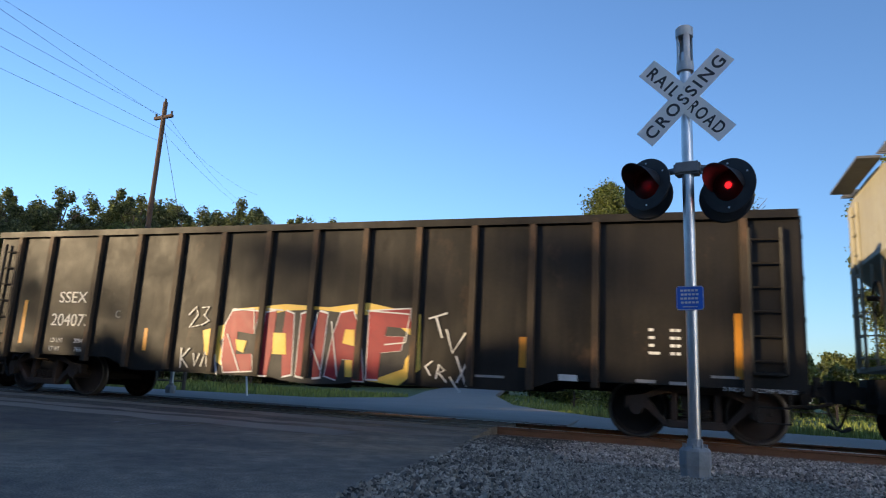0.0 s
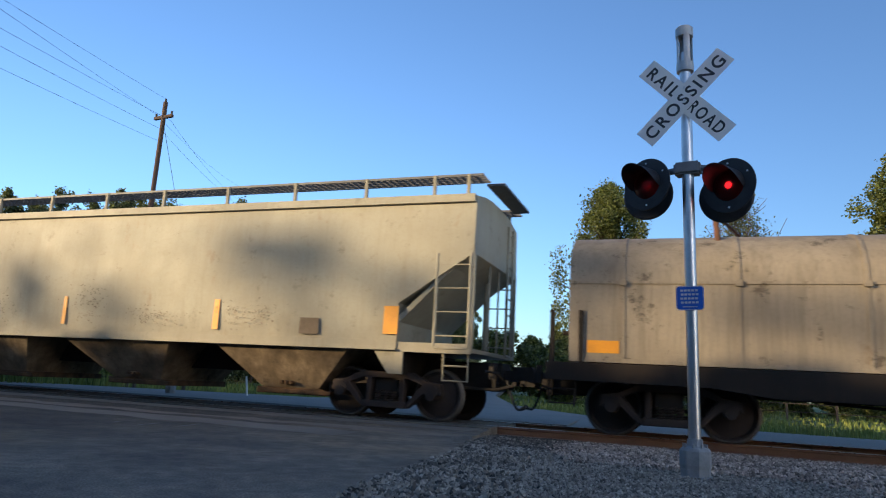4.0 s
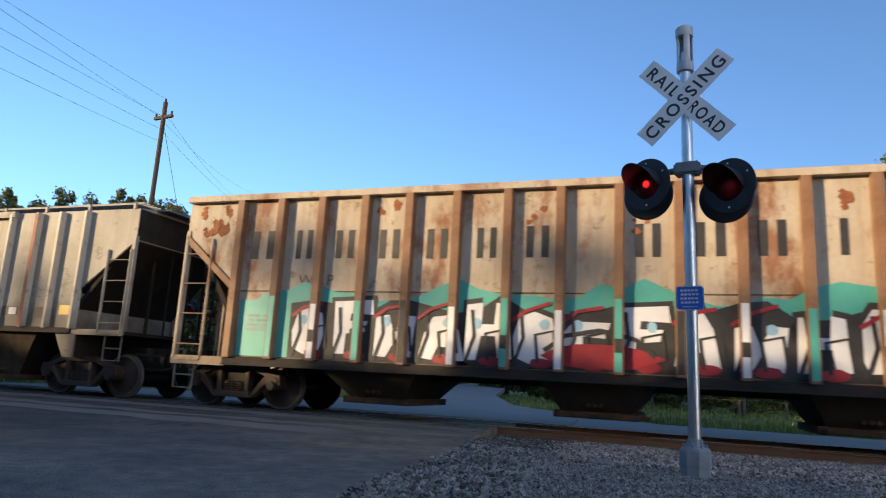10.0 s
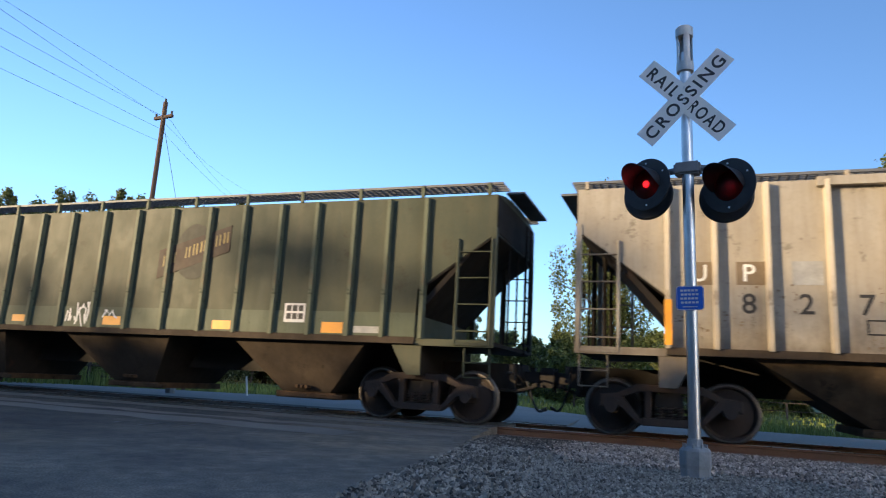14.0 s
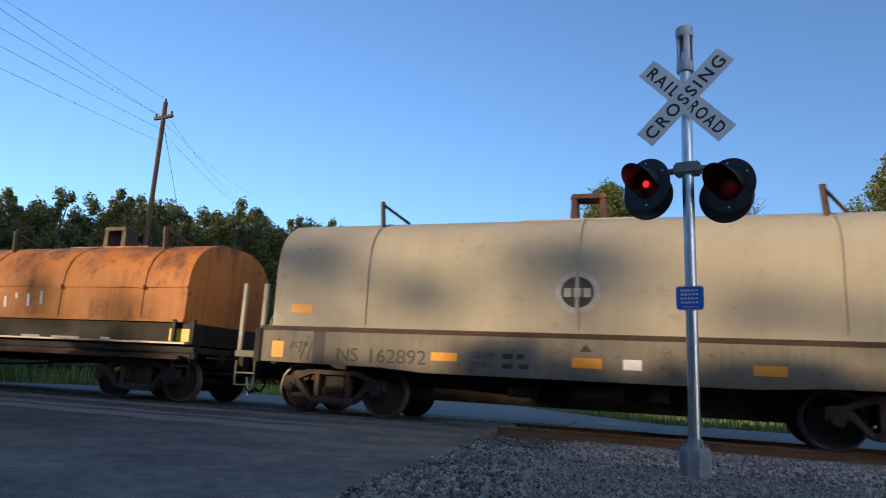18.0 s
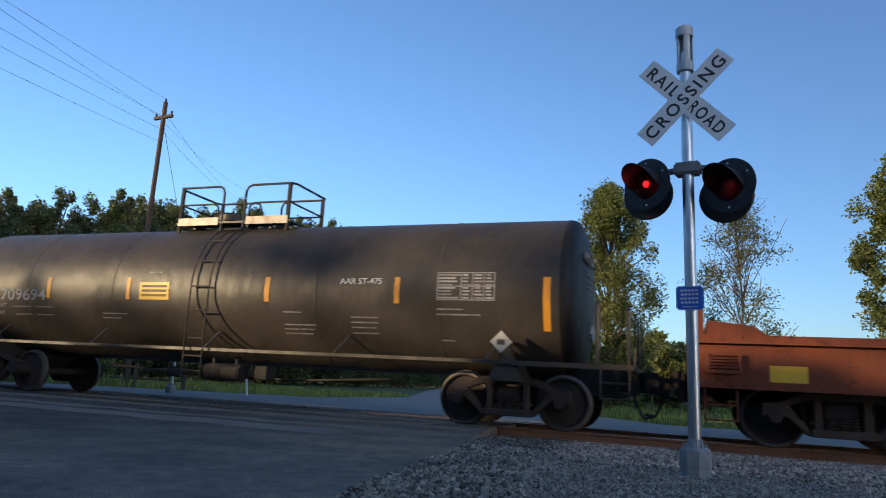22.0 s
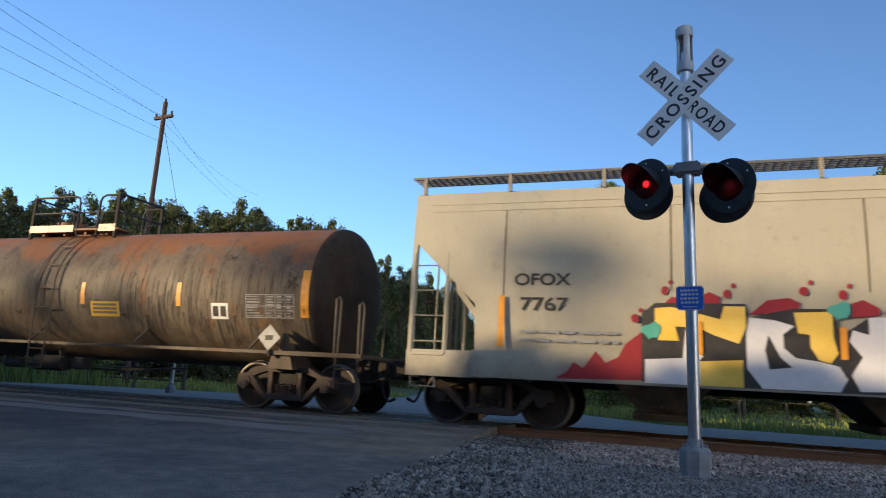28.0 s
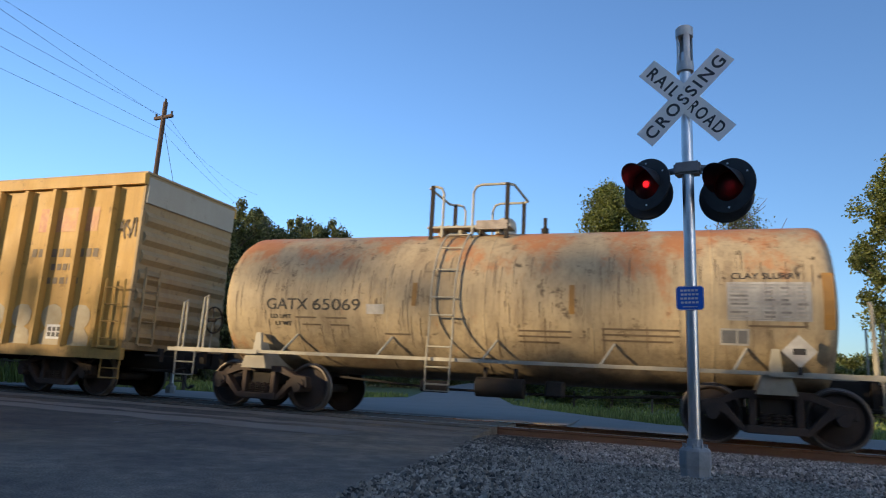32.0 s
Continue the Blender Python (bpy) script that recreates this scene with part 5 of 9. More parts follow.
# ---- covered hoppers ----
def covered_hopper(label, x0, x1, paint, zb=1.42, zt=4.02, knee=3.38, inset=1.35, foot=2.1, ribs=(), rib_w=0.16, rib_d=0.16, rib_paint=None,
                   eave=0.16, roofwalk=True, walk_z=0.27, posts=8, hoppers=3, hop_low=0.42, hop_top=None, centres=None, bow=0.0, sill_paint=None, sill_h=0.14,
                   end_sill_paint=None, hop_paint=None, lip=True, eave_span=None, outlets=None, post_xs=None, crosswalk=True, slope_paint=None, hop_sides=None, end_paint=None, flange=False):
    car, mid, h = start_car(label, x0, x1, "hopper car", "covered_hopper_car")
    rib_paint, sill_paint = rib_paint or paint, sill_paint or paint
    steps = paint
    hop_paint = hop_paint or P["dirt_mid"]
    roof_z = zt + 0.16

    def ring(x, low):
        side = []
        for k in np.linspace(0, 1, 6):
            z = low + (zt - low) * k
            side.append((SIDE - 0.02 + (bow * math.sin(math.pi * (z - zb) / (zt - zb)) if bow else 0.0) - (0.10 * bow * 10 * max(0, (z - zt + 0.5)) ** 2 if bow else 0), z))
        roof = [(0.95, zt + 0.11), (0.5, zt + 0.15), (0.0, roof_z)]
        half = side + roof
        return [(x, -y, z) for y, z in half] + [(x, y, z) for y, z in reversed(half[:-1])]
    bm = bms()
    inn = h - inset
    stations = [(-h, knee), (-inn, foot), (-inn + 0.01, zb), (inn - 0.01, zb), (inn, foot), (h, knee)]
    loft(bm, [ring(x, low) for x, low in stations])
    body = part("body", bm, paint, car, smooth=bool(bow))
    # eave strip, standing proud
    if lip:
        for s in (-1, 1):
            b = bms()
            ex = eave_span or h - 0.02
            out = SIDE + (rib_d - 0.035 if ribs else 0.055)
            box(b, -ex, ex, -out if s < 0 else SIDE - 0.02, -SIDE + 0.02 if s < 0 else out, zt - eave, zt + 0.02)
            part("eave", b, paint, car)
    # ribs
    if ribs:
        b = bms()
        top = zt - eave - 0.005 if lip and not eave_span else zt - 0.03
        v = []
        for dx, dy in ((-rib_w / 2, 0.03), (-rib_w / 2 + 0.014, -rib_d), (rib_w / 2 - 0.014, -rib_d), (rib_w / 2, 0.03)):
            v.append((dx, dy))
        a = [b.verts.new((x, y, zb - 0.02)) for x, y in v]
        c = [b.verts.new((x, y, top)) for x, y in v]
        for i in range(4):
            b.faces.new((a[i], a[(i + 1) % 4], c[(i + 1) % 4], c[i]))
        b.faces.new(a[::-1]), b.faces.new(c)
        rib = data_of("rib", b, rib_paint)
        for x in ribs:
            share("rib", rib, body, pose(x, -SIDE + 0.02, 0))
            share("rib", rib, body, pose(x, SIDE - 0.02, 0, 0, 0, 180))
    # side sills
    for s in (-1, 1):
        b = bms()
        y = s * SIDE
        box(b, -inn - 0.02, inn + 0.02, y - 0.05, y + 0.05, zb - sill_h, zb - 0.003)
        box(b, -inn - 0.02, inn + 0.02, y - 0.09, y + 0.09, zb - sill_h - 0.03, zb - sill_h - 0.002)
        part("side_sill", b, sill_paint, car)
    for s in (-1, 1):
        # added sheet over the upper end, soot and shade in its colour, and the bright edge of the sloping side
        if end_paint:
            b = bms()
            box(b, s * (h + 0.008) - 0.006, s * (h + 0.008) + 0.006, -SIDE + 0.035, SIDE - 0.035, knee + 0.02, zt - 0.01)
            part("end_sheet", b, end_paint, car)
        if flange:
            for y in (-SIDE - 0.02, SIDE - 0.06):
                b = bms()
                prism(b, [(s * (h - 0.02), knee + 0.02), (s * (inn + 0.02), foot + 0.02), (s * (inn + 0.02), foot - 0.14), (s * (h - 0.02), knee - 0.14)], y, y + 0.08)
                part("slope_flange", b, rib_paint, car)
    # outlet hoppers
    span = 2 * (inn - 0.25) / hoppers
    top = hop_top if hop_top is not None else zb - sill_h
    outlets = outlets or [(-inn + 0.3 + span * i, -inn + 0.2 + span * (i + 1), -inn + 0.25 + span * (i + 0.5) - 0.5, -inn + 0.25 + span * (i + 0.5) + 0.5) for i in range(hoppers)]
    for t0, t1, b0, b1 in outlets:
        c, w1 = (b0 + b1) / 2, (b1 - b0) / 2
        b = bms()
        loft(b, [[(t0, -1.46, top), (t1, -1.46, top), (t1, 1.46, top), (t0, 1.46, top)],
                 [(b0, -1.0, hop_low + 0.12), (b1, -1.0, hop_low + 0.12), (b1, 1.0, hop_low + 0.12), (b0, 1.0, hop_low + 0.12)]])
        hop = part("outlet_hopper", b, hop_sides or P["end_soot_shade"], car)
        for s in (-1, 1):
            b = bms()
            lo = hop_low + 0.13
            loft(b, [[(t0, s * 1.462, top - 0.004), (t1, s * 1.462, top - 0.004), (b1, s * 1.002, lo), (b0, s * 1.002, lo)],
                     [(t0, s * 1.476, top - 0.004), (t1, s * 1.476, top - 0.004), (b1, s * 1.016, lo), (b0, s * 1.016, lo)]])
            part("hopper_face", b, hop_paint, hop)
        b = bms()
        box(b, c - w1 - 0.12, c + w1 + 0.12, -1.02, 1.02, hop_low, hop_low + 0.12)
        box(b, c - w1 - 0.02, c + w1 + 0.3, -1.10, -0.98, hop_low + 0.02, hop_low + 0.09)
        for k in (-0.10, 0.0, 0.10):
            rod(b, (c + k, -1.20, hop_low + 0.22), (c + k, -1.0, hop_low + 0.22), 0.035, 7)
        part("outlet_gate", b, P["gate_rust"], hop)
    # centre sill, end platforms, bolsters
    b = bms()
    box(b, -h - 0.25, h + 0.25, -0.32, 0.32, 0.72, 1.10)
    box(b, -inn, inn, -0.30, 0.30, 1.102, zb + 0.05) if zb > 1.15 else None
    part("centre_sill", b, M["under"], car)
    centres = h - (centres or 1.42)
    for s in (-1, 1):
        b = bms()
        prism(b, [(s * (inn + 0.12), zb - sill_h - 0.03), (s * (inn + 0.12), 0.80), (s * (inn - 0.14), 0.80), (s * (inn - 0.42), zb - sill_h - 0.03)], -SIDE + 0.05, SIDE - 0.05)
        part("bolster", b, P["end_soot_shade"], car)
        b = bms()
        prism(b, [(s * (inn + 0.14), zb - sill_h - 0.03), (s * (inn + 0.14), 0.80), (s * (inn - 0.13), 0.80), (s * (inn - 0.43), zb - sill_h - 0.03)], -SIDE + 0.0, -SIDE + 0.046)
        part("bolster_plate", b, end_sill_paint or sill_paint, car)
        b = bms()
        box(b, min(s * inn, s * (h + 0.02)), max(s * inn, s * (h + 0.02)), -SIDE + 0.03, SIDE - 0.03, zb - sill_h - 0.02, zb - sill_h + 0.05)
        part("end_platform", b, P["end_soot_shade"] if end_paint else end_sill_paint or sill_paint, car)
        b = bms()
        box(b, min(s * inn, s * (h + 0.02)), max(s * inn, s * (h + 0.02)), -SIDE - 0.02, -SIDE + 0.026, zb - sill_h - 0.05, zb - 0.02)
        part("end_sill", b, end_sill_paint or sill_paint, car)
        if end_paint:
            # added sheet under the slope, darkened for the shade there as well as soot
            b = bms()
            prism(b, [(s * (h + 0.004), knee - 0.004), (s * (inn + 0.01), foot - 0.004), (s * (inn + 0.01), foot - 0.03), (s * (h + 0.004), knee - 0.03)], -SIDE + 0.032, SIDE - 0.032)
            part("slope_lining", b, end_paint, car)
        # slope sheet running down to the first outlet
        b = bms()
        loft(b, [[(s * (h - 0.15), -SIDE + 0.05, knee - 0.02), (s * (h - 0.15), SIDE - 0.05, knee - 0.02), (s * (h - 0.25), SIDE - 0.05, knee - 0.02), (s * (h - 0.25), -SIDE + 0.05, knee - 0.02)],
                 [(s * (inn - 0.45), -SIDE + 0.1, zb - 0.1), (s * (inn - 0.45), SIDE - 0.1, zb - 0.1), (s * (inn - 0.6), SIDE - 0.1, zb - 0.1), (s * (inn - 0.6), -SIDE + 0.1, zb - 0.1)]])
        part("slope_sheet", b, slope_paint or P["end_soot_shade"], car)
        # corner posts and end struts
        for y in (-SIDE + 0.04, SIDE - 0.04):
            b = bms()
            box(b, s * (h - 0.03) - 0.045, s * (h - 0.03) + 0.045, y - 0.045, y + 0.045, zb - 0.1, knee + 0.1)
            part("corner_post", b, steps, car)
        for y in (-0.55, 0.55):
            b = bms()
            rod(b, (s * (h - 0.35), y, zb - 0.1), (s * (h - 0.35), y, knee - 0.15), 0.04, 7)
            rod(b, (s * (h - 0.05), y * 0.6, zb - 0.1), (s * (h - 0.05), y * 0.6, zt - 0.1), 0.022, 6)
            part("end_strut", b, end_paint or steps, car)
        # ladders at the near and far corners
        for y in (-SIDE - 0.01, SIDE + 0.01):
            ladder(car, s * (h - 0.05) - (0.0 if s < 0 else 0.62), y, zb - 0.1, foot + 0.9, 0.62, 4, steps, r=0.014)
        ladder(car, s * (h + 0.02), 0.75, zb - 0.1, zt - 0.05, 0.4, 8, end_paint or steps, "y", "end_ladder")
        stirrup(car, s * (h - 0.05) - (0.0 if s < 0 else 0.45), zb - 0.15, steps, 0.45, 0.5)
    brake_wheel(car, -h - 0.06, -0.35, zb + 0.95, M["under"])
    # roof: running boards on brackets, round hatches
    if roofwalk:
        for s in (-1, 1):
            b = bms()
            z = zt + walk_z
            for k in range(5):
                y = s * 1.05 + k * 0.11 * s
                box(b, -h - 0.1, h + 0.1, y - 0.007, y + 0.007, z - 0.035, z)
            for k in range(int(h * 2 / 0.13)):
                x = -h + 0.1 + k * 0.13
                box(b, x - 0.012, x + 0.012, s * 1.05 if s > 0 else -1.52, 1.52 if s > 0 else -1.05, z - 0.034, z - 0.004)
            box(b, -h - 0.1, h + 0.1, s * 1.53 - 0.008, s * 1.53 + 0.008, z - 0.038, z + 0.005)
            walkway = part("running_board", b, M["grate"], car)
            b = bms()
            box(b, -0.028, 0.028, -0.04, 0.02, -0.005, walk_z)
            br = data_of("bracket", b, rib_paint)
            for x in post_xs or [-h + 0.15 + (2 * h - 0.3) * k / (posts - 1) for k in range(posts)]:
                share("bracket", br, car, pose(x, s * 1.52, zt))
        for s in (-1, 1) if crosswalk else ():
            b = bms()
            box(b, s * (h + 0.20) - 0.17, s * (h + 0.20) + 0.17, -1.05, 1.05, zt + walk_z - 0.09, zt + walk_z - 0.05)
            part("roof_crosswalk", b, M["grate"], car)
    b = bms()
    rod(b, (0, 0, roof_z - 0.06), (0, 0, roof_z + 0.10), 0.38, 16)
    hatch = data_of("roof_hatch", b, paint)
    for k in range(5):
        share("roof_hatch", hatch, car, pose(-h + (k + 0.5) * 2 * h / 5, 0, 0))
    running_gear(car, mid, centres, h + 0.72, False)
    return car, h


# ---- tank cars ----
def tank_car(label, x0, x1, paint, radius=1.42, axis=2.22, gap=0.85, dome_x=0.0, loops=((-1.3, -0.5), (1.3, 0.3)), high=0.88, two_rails=True, mx=0.0, dome=False, high_valve=False, rail_paint=None, centres=None, drum=None, dish=1.0, head_paint=None):
    """x0, x1: the tank's ends; the frame runs on by `gap`."""
    car, mid, h = start_car(label, x0, x1, "tank car", "tank_car")
    rail_paint = rail_paint or paint
    head_paint = head_paint or (P["tank_head"] if paint is P["tank_black"] else None)
    n = 40
    head = [(0.0, 0.0), (0.02, 0.40), (0.06, 0.70), (0.12, 0.88), (0.19, 0.965), (0.27, 0.993), (0.34, 1.0)]
    prof = [(-h + d * dish, r) for d, r in head] + [(-h / 2, 1.0), (0, 1.0), (h / 2, 1.0)] + [(h - d * dish, r) for d, r in reversed(head)]
    bm = bms()
    shell = lambda rows, grow=0.0: [[(x, -(r * radius + grow) * math.sin(a), axis + (r * radius + grow) * math.cos(a)) for a in np.linspace(0, 2 * math.pi, n, endpoint=False)] for x, r in rows]
    loft(bm, shell([(p[0], max(p[1], 0.02)) for p in prof]))
    tank = part("tank", bm, paint, car, smooth=True)
    # clean dark heads welded on at both ends
    if head_paint:
        for s in (-1, 1):
            b = bms()
            loft(b, shell([(s * (h + 0.005 - d * dish), max(r, 0.02)) for d, r in head], 0.004))
            part("tank_head", b, head_paint, tank, smooth=True)
    # weld seams
    for k in range(1, 6):
        x = -h + k * 2 * h / 6
        b = bms()
        ring = lambda xx, rr: [(xx, -rr * math.sin(a), axis + rr * math.cos(a)) for a in np.linspace(0, 2 * math.pi, n, endpoint=False)]
        loft(b, [ring(x - 0.018, radius), ring(x - 0.008, radius + 0.006), ring(x + 0.008, radius + 0.006), ring(x + 0.018, radius)], caps=False)
        part("weld_seam", b, paint, tank, smooth=True)
    e = h + gap
    # stub sills, bolsters with saddles, end decks
    centres = h - (centres or 0.55)
    for s in (-1, 1):
        b = bms()
        box(b, min(s * (h - 2.2), s * e), max(s * (h - 2.2), s * e), -0.30, 0.30, 0.70, 1.02)
        part("stub_sill", b, M["under"], car)
        b = bms()
        c = s * centres
        prism(b, [(c - 0.28, 0.78), (c + 0.28, 0.78), (c + 0.18, 1.10), (c - 0.18, 1.10)], -1.42, 1.42)
        for y in (-1.32, 1.32):
            prism(b, [(c - 0.10, 1.08), (c + 0.10, 1.08), (c + 0.06, 1.46), (c - 0.04, 1.46)], y - 0.04, y + 0.04)
        box(b, c - 0.06, c + 0.06, -1.35, 1.35, 1.05, 1.28)
        part("saddle", b, rail_paint, car)
        b = bms()
        x_a, x_b = sorted((s * (h - 1.1), s * e))
        box(b, x_a, x_b, -1.50, -1.36, 1.04, 1.12)
        box(b, x_a, x_b, 1.36, 1.50, 1.04, 1.12)
        box(b, s * e - 0.16, s * e + 0.02, -1.5, 1.5, 1.04, 1.11)
        part("end_deck", b, rail_paint, car)
        # end rail and grab irons
        b = bms()
        y = -1.46
        for dx, top_ in ((0.55, 2.12), (0.06, 2.02)):
            b = bms()
            pipe(b, [(s * (e - dx), y, 1.1), (s * (e - dx - 0.03), y, top_), (s * (e - dx - 0.03), y + 0.10, top_ + 0.05), (s * (e - dx), y + 0.14, top_ - 0.02), (s * (e - dx), y + 0.14, 1.1)], 0.022, 7)
            part("grab_post", b, rail_paint, car)
        for yy in (-0.45, 0.35, 1.46):
            b = bms()
            rod(b, (s * (e - 0.03), yy, 1.1), (s * (e - 0.03), yy, 2.05), 0.02, 6)
            part("end_post", b, rail_paint, car)
        stirrup(car, s * (e - 0.05) - (0.0 if s < 0 else 0.45), 1.08, rail_paint, 0.45, 0.5, -1.48)
    # side rail along the foot of the tank on struts
    for y in (-1.46, 1.46):
        b = bms()
        box(b, -h + 0.5, h - 0.5, y - 0.02, y + 0.02, 1.06, 1.12)
        rail = part("side_rail", b, rail_paint, car)
        for k in range(5):
            x = -h + 1.6 + k * (2 * h - 3.2) / 4
            b = bms()
            rod(b, (x, y, 1.08), (x + 0.22, y * 0.85, 1.46), 0.022, 6)
            part("rail_strut", b, rail_paint, rail)
    # top platform, railings, manway
    z = axis + radius
    (pa, ia), (pb, ib) = loops
    b = bms()
    for y in (-0.72, 0.30):
        box(b, pa - 0.08, pb + 0.08, y, y + 0.42, z + 0.02, z + 0.06)
    for k in range(4):
        x = pa + (pb - pa) * (k + 0.5) / 4
        box(b, x - 0.03, x + 0.03, -0.62, 0.62, z - 0.08, z + 0.02)
    plat = part("platform", b, rail_paint, car)
    for xa, xb in ((pa - 0.02, ia - 0.08), (ib + 0.08, pb + 0.02)):
        if xb - xa > 0.3:
            b = bms()
            box(b, xa, xb, -0.735, -0.722, z - 0.02, z + 0.15)
            part("kick_plate", b, M["worn_edge"], plat)
    rail_mat = rail_paint if paint is P["tank_tan"] else P["rail_dark"]
    for post, inner in loops:
        s = 1 if inner > post else -1
        for y in (-0.70, 0.70):
            b = bms()
            box(b, post - 0.035, post + 0.035, y - 0.03, y + 0.03, z - 0.22, z + high)
            part("rail_post", b, M["under"], plat)
            b = bms()
            pipe(b, [(post, y, z + high - 0.02), (inner - s * 0.16, y, z + high - 0.02), (inner - s * 0.05, y, z + high - 0.06), (inner, y, z + high - 0.17), (inner, y, z - 0.16)], 0.026, 7)
            if two_rails:
                pipe(b, [(post, y, z + high * 0.52), (inner - s * 0.25, y, z + high * 0.52), (inner - s * 0.14, y, z + high * 0.46), (inner - s * 0.12, y, z + high * 0.36), (inner - s * 0.12, y, z)], 0.022, 7)
            part("platform_rail", b, rail_mat, plat)
        b = bms()
        pipe(b, [(post, -0.70, z + high - 0.02), (post - s * 0.10, -0.60, z + high - 0.02), (post - s * 0.10, 0.60, z + high - 0.02), (post, 0.70, z + high - 0.02)], 0.026, 7)
        if two_rails:
            rod(b, (post, -0.70, z + high * 0.52), (post, 0.70, z + high * 0.52), 0.022, 6)
        part("end_hand_rail", b, rail_mat, plat)
    b = bms()
    if high_valve:
        rod(b, (mx, 0, z - 0.05), (mx, 0, z + 0.20), 0.30, 20)
        rod(b, (mx, 0, z + 0.20), (mx, 0, z + 0.26), 0.52, 24)
        rod(b, (mx, 0, z + 0.27), (mx, 0, z + 0.80), 0.50, 24)
        for k in range(10):
            rod(b, (mx + 0.36 * math.cos(k * 0.628), 0.36 * math.sin(k * 0.628), z + 0.10), (mx + 0.36 * math.cos(k * 0.628), 0.36 * math.sin(k * 0.628), z + 0.20), 0.03, 6)
    elif dome:
        ring = lambda r, zz: [(mx + r * math.cos(a), r * math.sin(a), zz) for a in np.linspace(0, 2 * math.pi, 20, endpoint=False)]
        loft(b, [ring(0.21, z - 0.03), ring(0.21, z + 0.18), ring(0.19, z + 0.27), ring(0.13, z + 0.34), ring(0.03, z + 0.37)])
        rod(b, (mx - 1.15, 0, z - 0.05), (mx - 1.15, 0, z + 0.12), 0.26, 18)
        for k in range(5):
            rod(b, (mx - 1.3 + 0.17 * k, -0.2, z + 0.02), (mx - 1.3 + 0.17 * k, -0.2, z + 0.2), 0.022, 6)
        v = bms()
        rod(v, (mx + 0.78, 0, z - 0.05), (mx + 0.78, 0, z + 0.13), 0.075, 10)
        rod(v, (mx + 0.78, 0, z + 0.13), (mx + 0.78, 0, z + 0.34), 0.035, 8)
        part("valve", v, M["under"], car, smooth=True)
    else:
        rod(b, (mx, 0, z - 0.05), (mx, 0, z + 0.20), 0.30, 20)
        rod(b, (mx, 0, z + 0.20), (mx, 0, z + 0.36), 0.34, 20)
        for vx, vy, top_, vr in ((0.75, 0.1, 0.24, 0.12), (1.15, -0.1, 0.20, 0.08)):
            v = bms()
            rod(v, (mx + vx, vy, z - 0.05), (mx + vx, vy, z + top_), vr, 12)
            rod(v, (mx + vx, vy, z + top_ * 0.55), (mx + vx, vy, z + top_ * 0.7), vr * 1.35, 12)
            part("valve", v, rail_paint, car, smooth=True)
    part("manway", b, rail_paint, car, smooth=True)
    if drum is not None:
        b = bms()
        rod(b, (drum, 0, z - 0.1), (drum, 0, z + 0.44), 0.44, 24)
        rod(b, (drum, 0, z + 0.40), (drum, 0, z + 0.46), 0.50, 24)
        part("valve_bonnet", b, rail_paint, car, smooth=True)
    # curved side ladder
    pts = []
    for a in np.linspace(radians(20), radians(90), 8):
        pts.append((-(radius + 0.075) * math.sin(a), axis + (radius + 0.075) * math.cos(a)))
    pts += [(-(radius + 0.08), 1.5), (-1.56, 1.05), (-1.56, 0.55)]
    for side in (1, -1):
        b = bms()
        pipe(b, [(dome_x - 0.22, side * ya, za) for ya, za in pts] + [(dome_x + 0.22, side * ya, za) for ya, za in pts[::-1]], 0.017, 6)
        lad = part("side_ladder", b, rail_paint, car)
        steps_ = [pts[i] for i in (1, 3, 5, 7)] + [(-(radius + 0.11), 1.85), (-1.545, 1.3), (-1.56, 0.95), (-1.56, 0.66)]
        for ya, za in steps_:
            b = bms()
            rod(b, (dome_x - 0.22, side * ya, za), (dome_x + 0.22, side * ya, za), 0.016, 6)
            part("rung", b, rail_paint, lad)
    brake_wheel(car, -e + 0.1, -0.5, 1.75, M["under"])
    running_gear(car, mid, centres, e + 0.25)

    def wrap(x, z0, w, hgt, material, name="panel", lift=0.006):
        """A sheet laid on the tank's near side, following its curve."""
        b = bms()
        rows_ = []
        for zz in np.linspace(z0, z0 + hgt, 5):
            yy = -math.sqrt(max(0.01, (radius + lift) ** 2 - (zz - axis) ** 2))
            rows_.append([b.verts.new((x, yy, zz)), b.verts.new((x + w, yy, zz))])
        for p, q in zip(rows_, rows_[1:]):
            b.faces.new((p[0], p[1], q[1], q[0]))
        return part(name, b, material, car)

    def write(text, x, z, height, material, width=None, bold=0.0):
        me = letters(text, height, width, bold=bold)
        me.materials.clear()
        me.materials.append(material)
        for v in me.vertices:
            zz = v.co.z + z - axis
            v.co.y = -math.sqrt(max(0.01, (radius + 0.006 + (0.003 if v.co.y < 0 else -0.004)) ** 2 - zz * zz))
        return share("lettering", me, car, pose(x, 0, z))
    def drips(count, x0, x1, z_from, z_to, long, material, seed, wide=(0.008, 0.03)):
        """Dirt that has run down the near side, line beside line."""
        rng = random.Random(seed)
        b = bms()
        for _ in range(count):
            x, z1, w = rng.uniform(x0, x1), rng.uniform(z_from, z_to), rng.uniform(*wide)
            z0 = max(axis - radius * 0.85, z1 - rng.uniform(0.15, 1.0) * long)
            rows_ = []
            for k, zz in enumerate(np.linspace(z1, z0, 6)):
                yy = -math.sqrt(max(0.01, (radius + 0.004) ** 2 - (zz - axis) ** 2))
                ww = w * (1 - 0.12 * k) / 2
                xx = x + rng.uniform(-0.006, 0.006)
                rows_.append((b.verts.new((xx - ww, yy, zz)), b.verts.new((xx + ww, yy, zz))))
            for p, q in zip(rows_, rows_[1:]):
                b.faces.new((p[0], p[1], q[1], q[0]))
        tagged(part("dirt_run", b, material, car), kind="stuff")
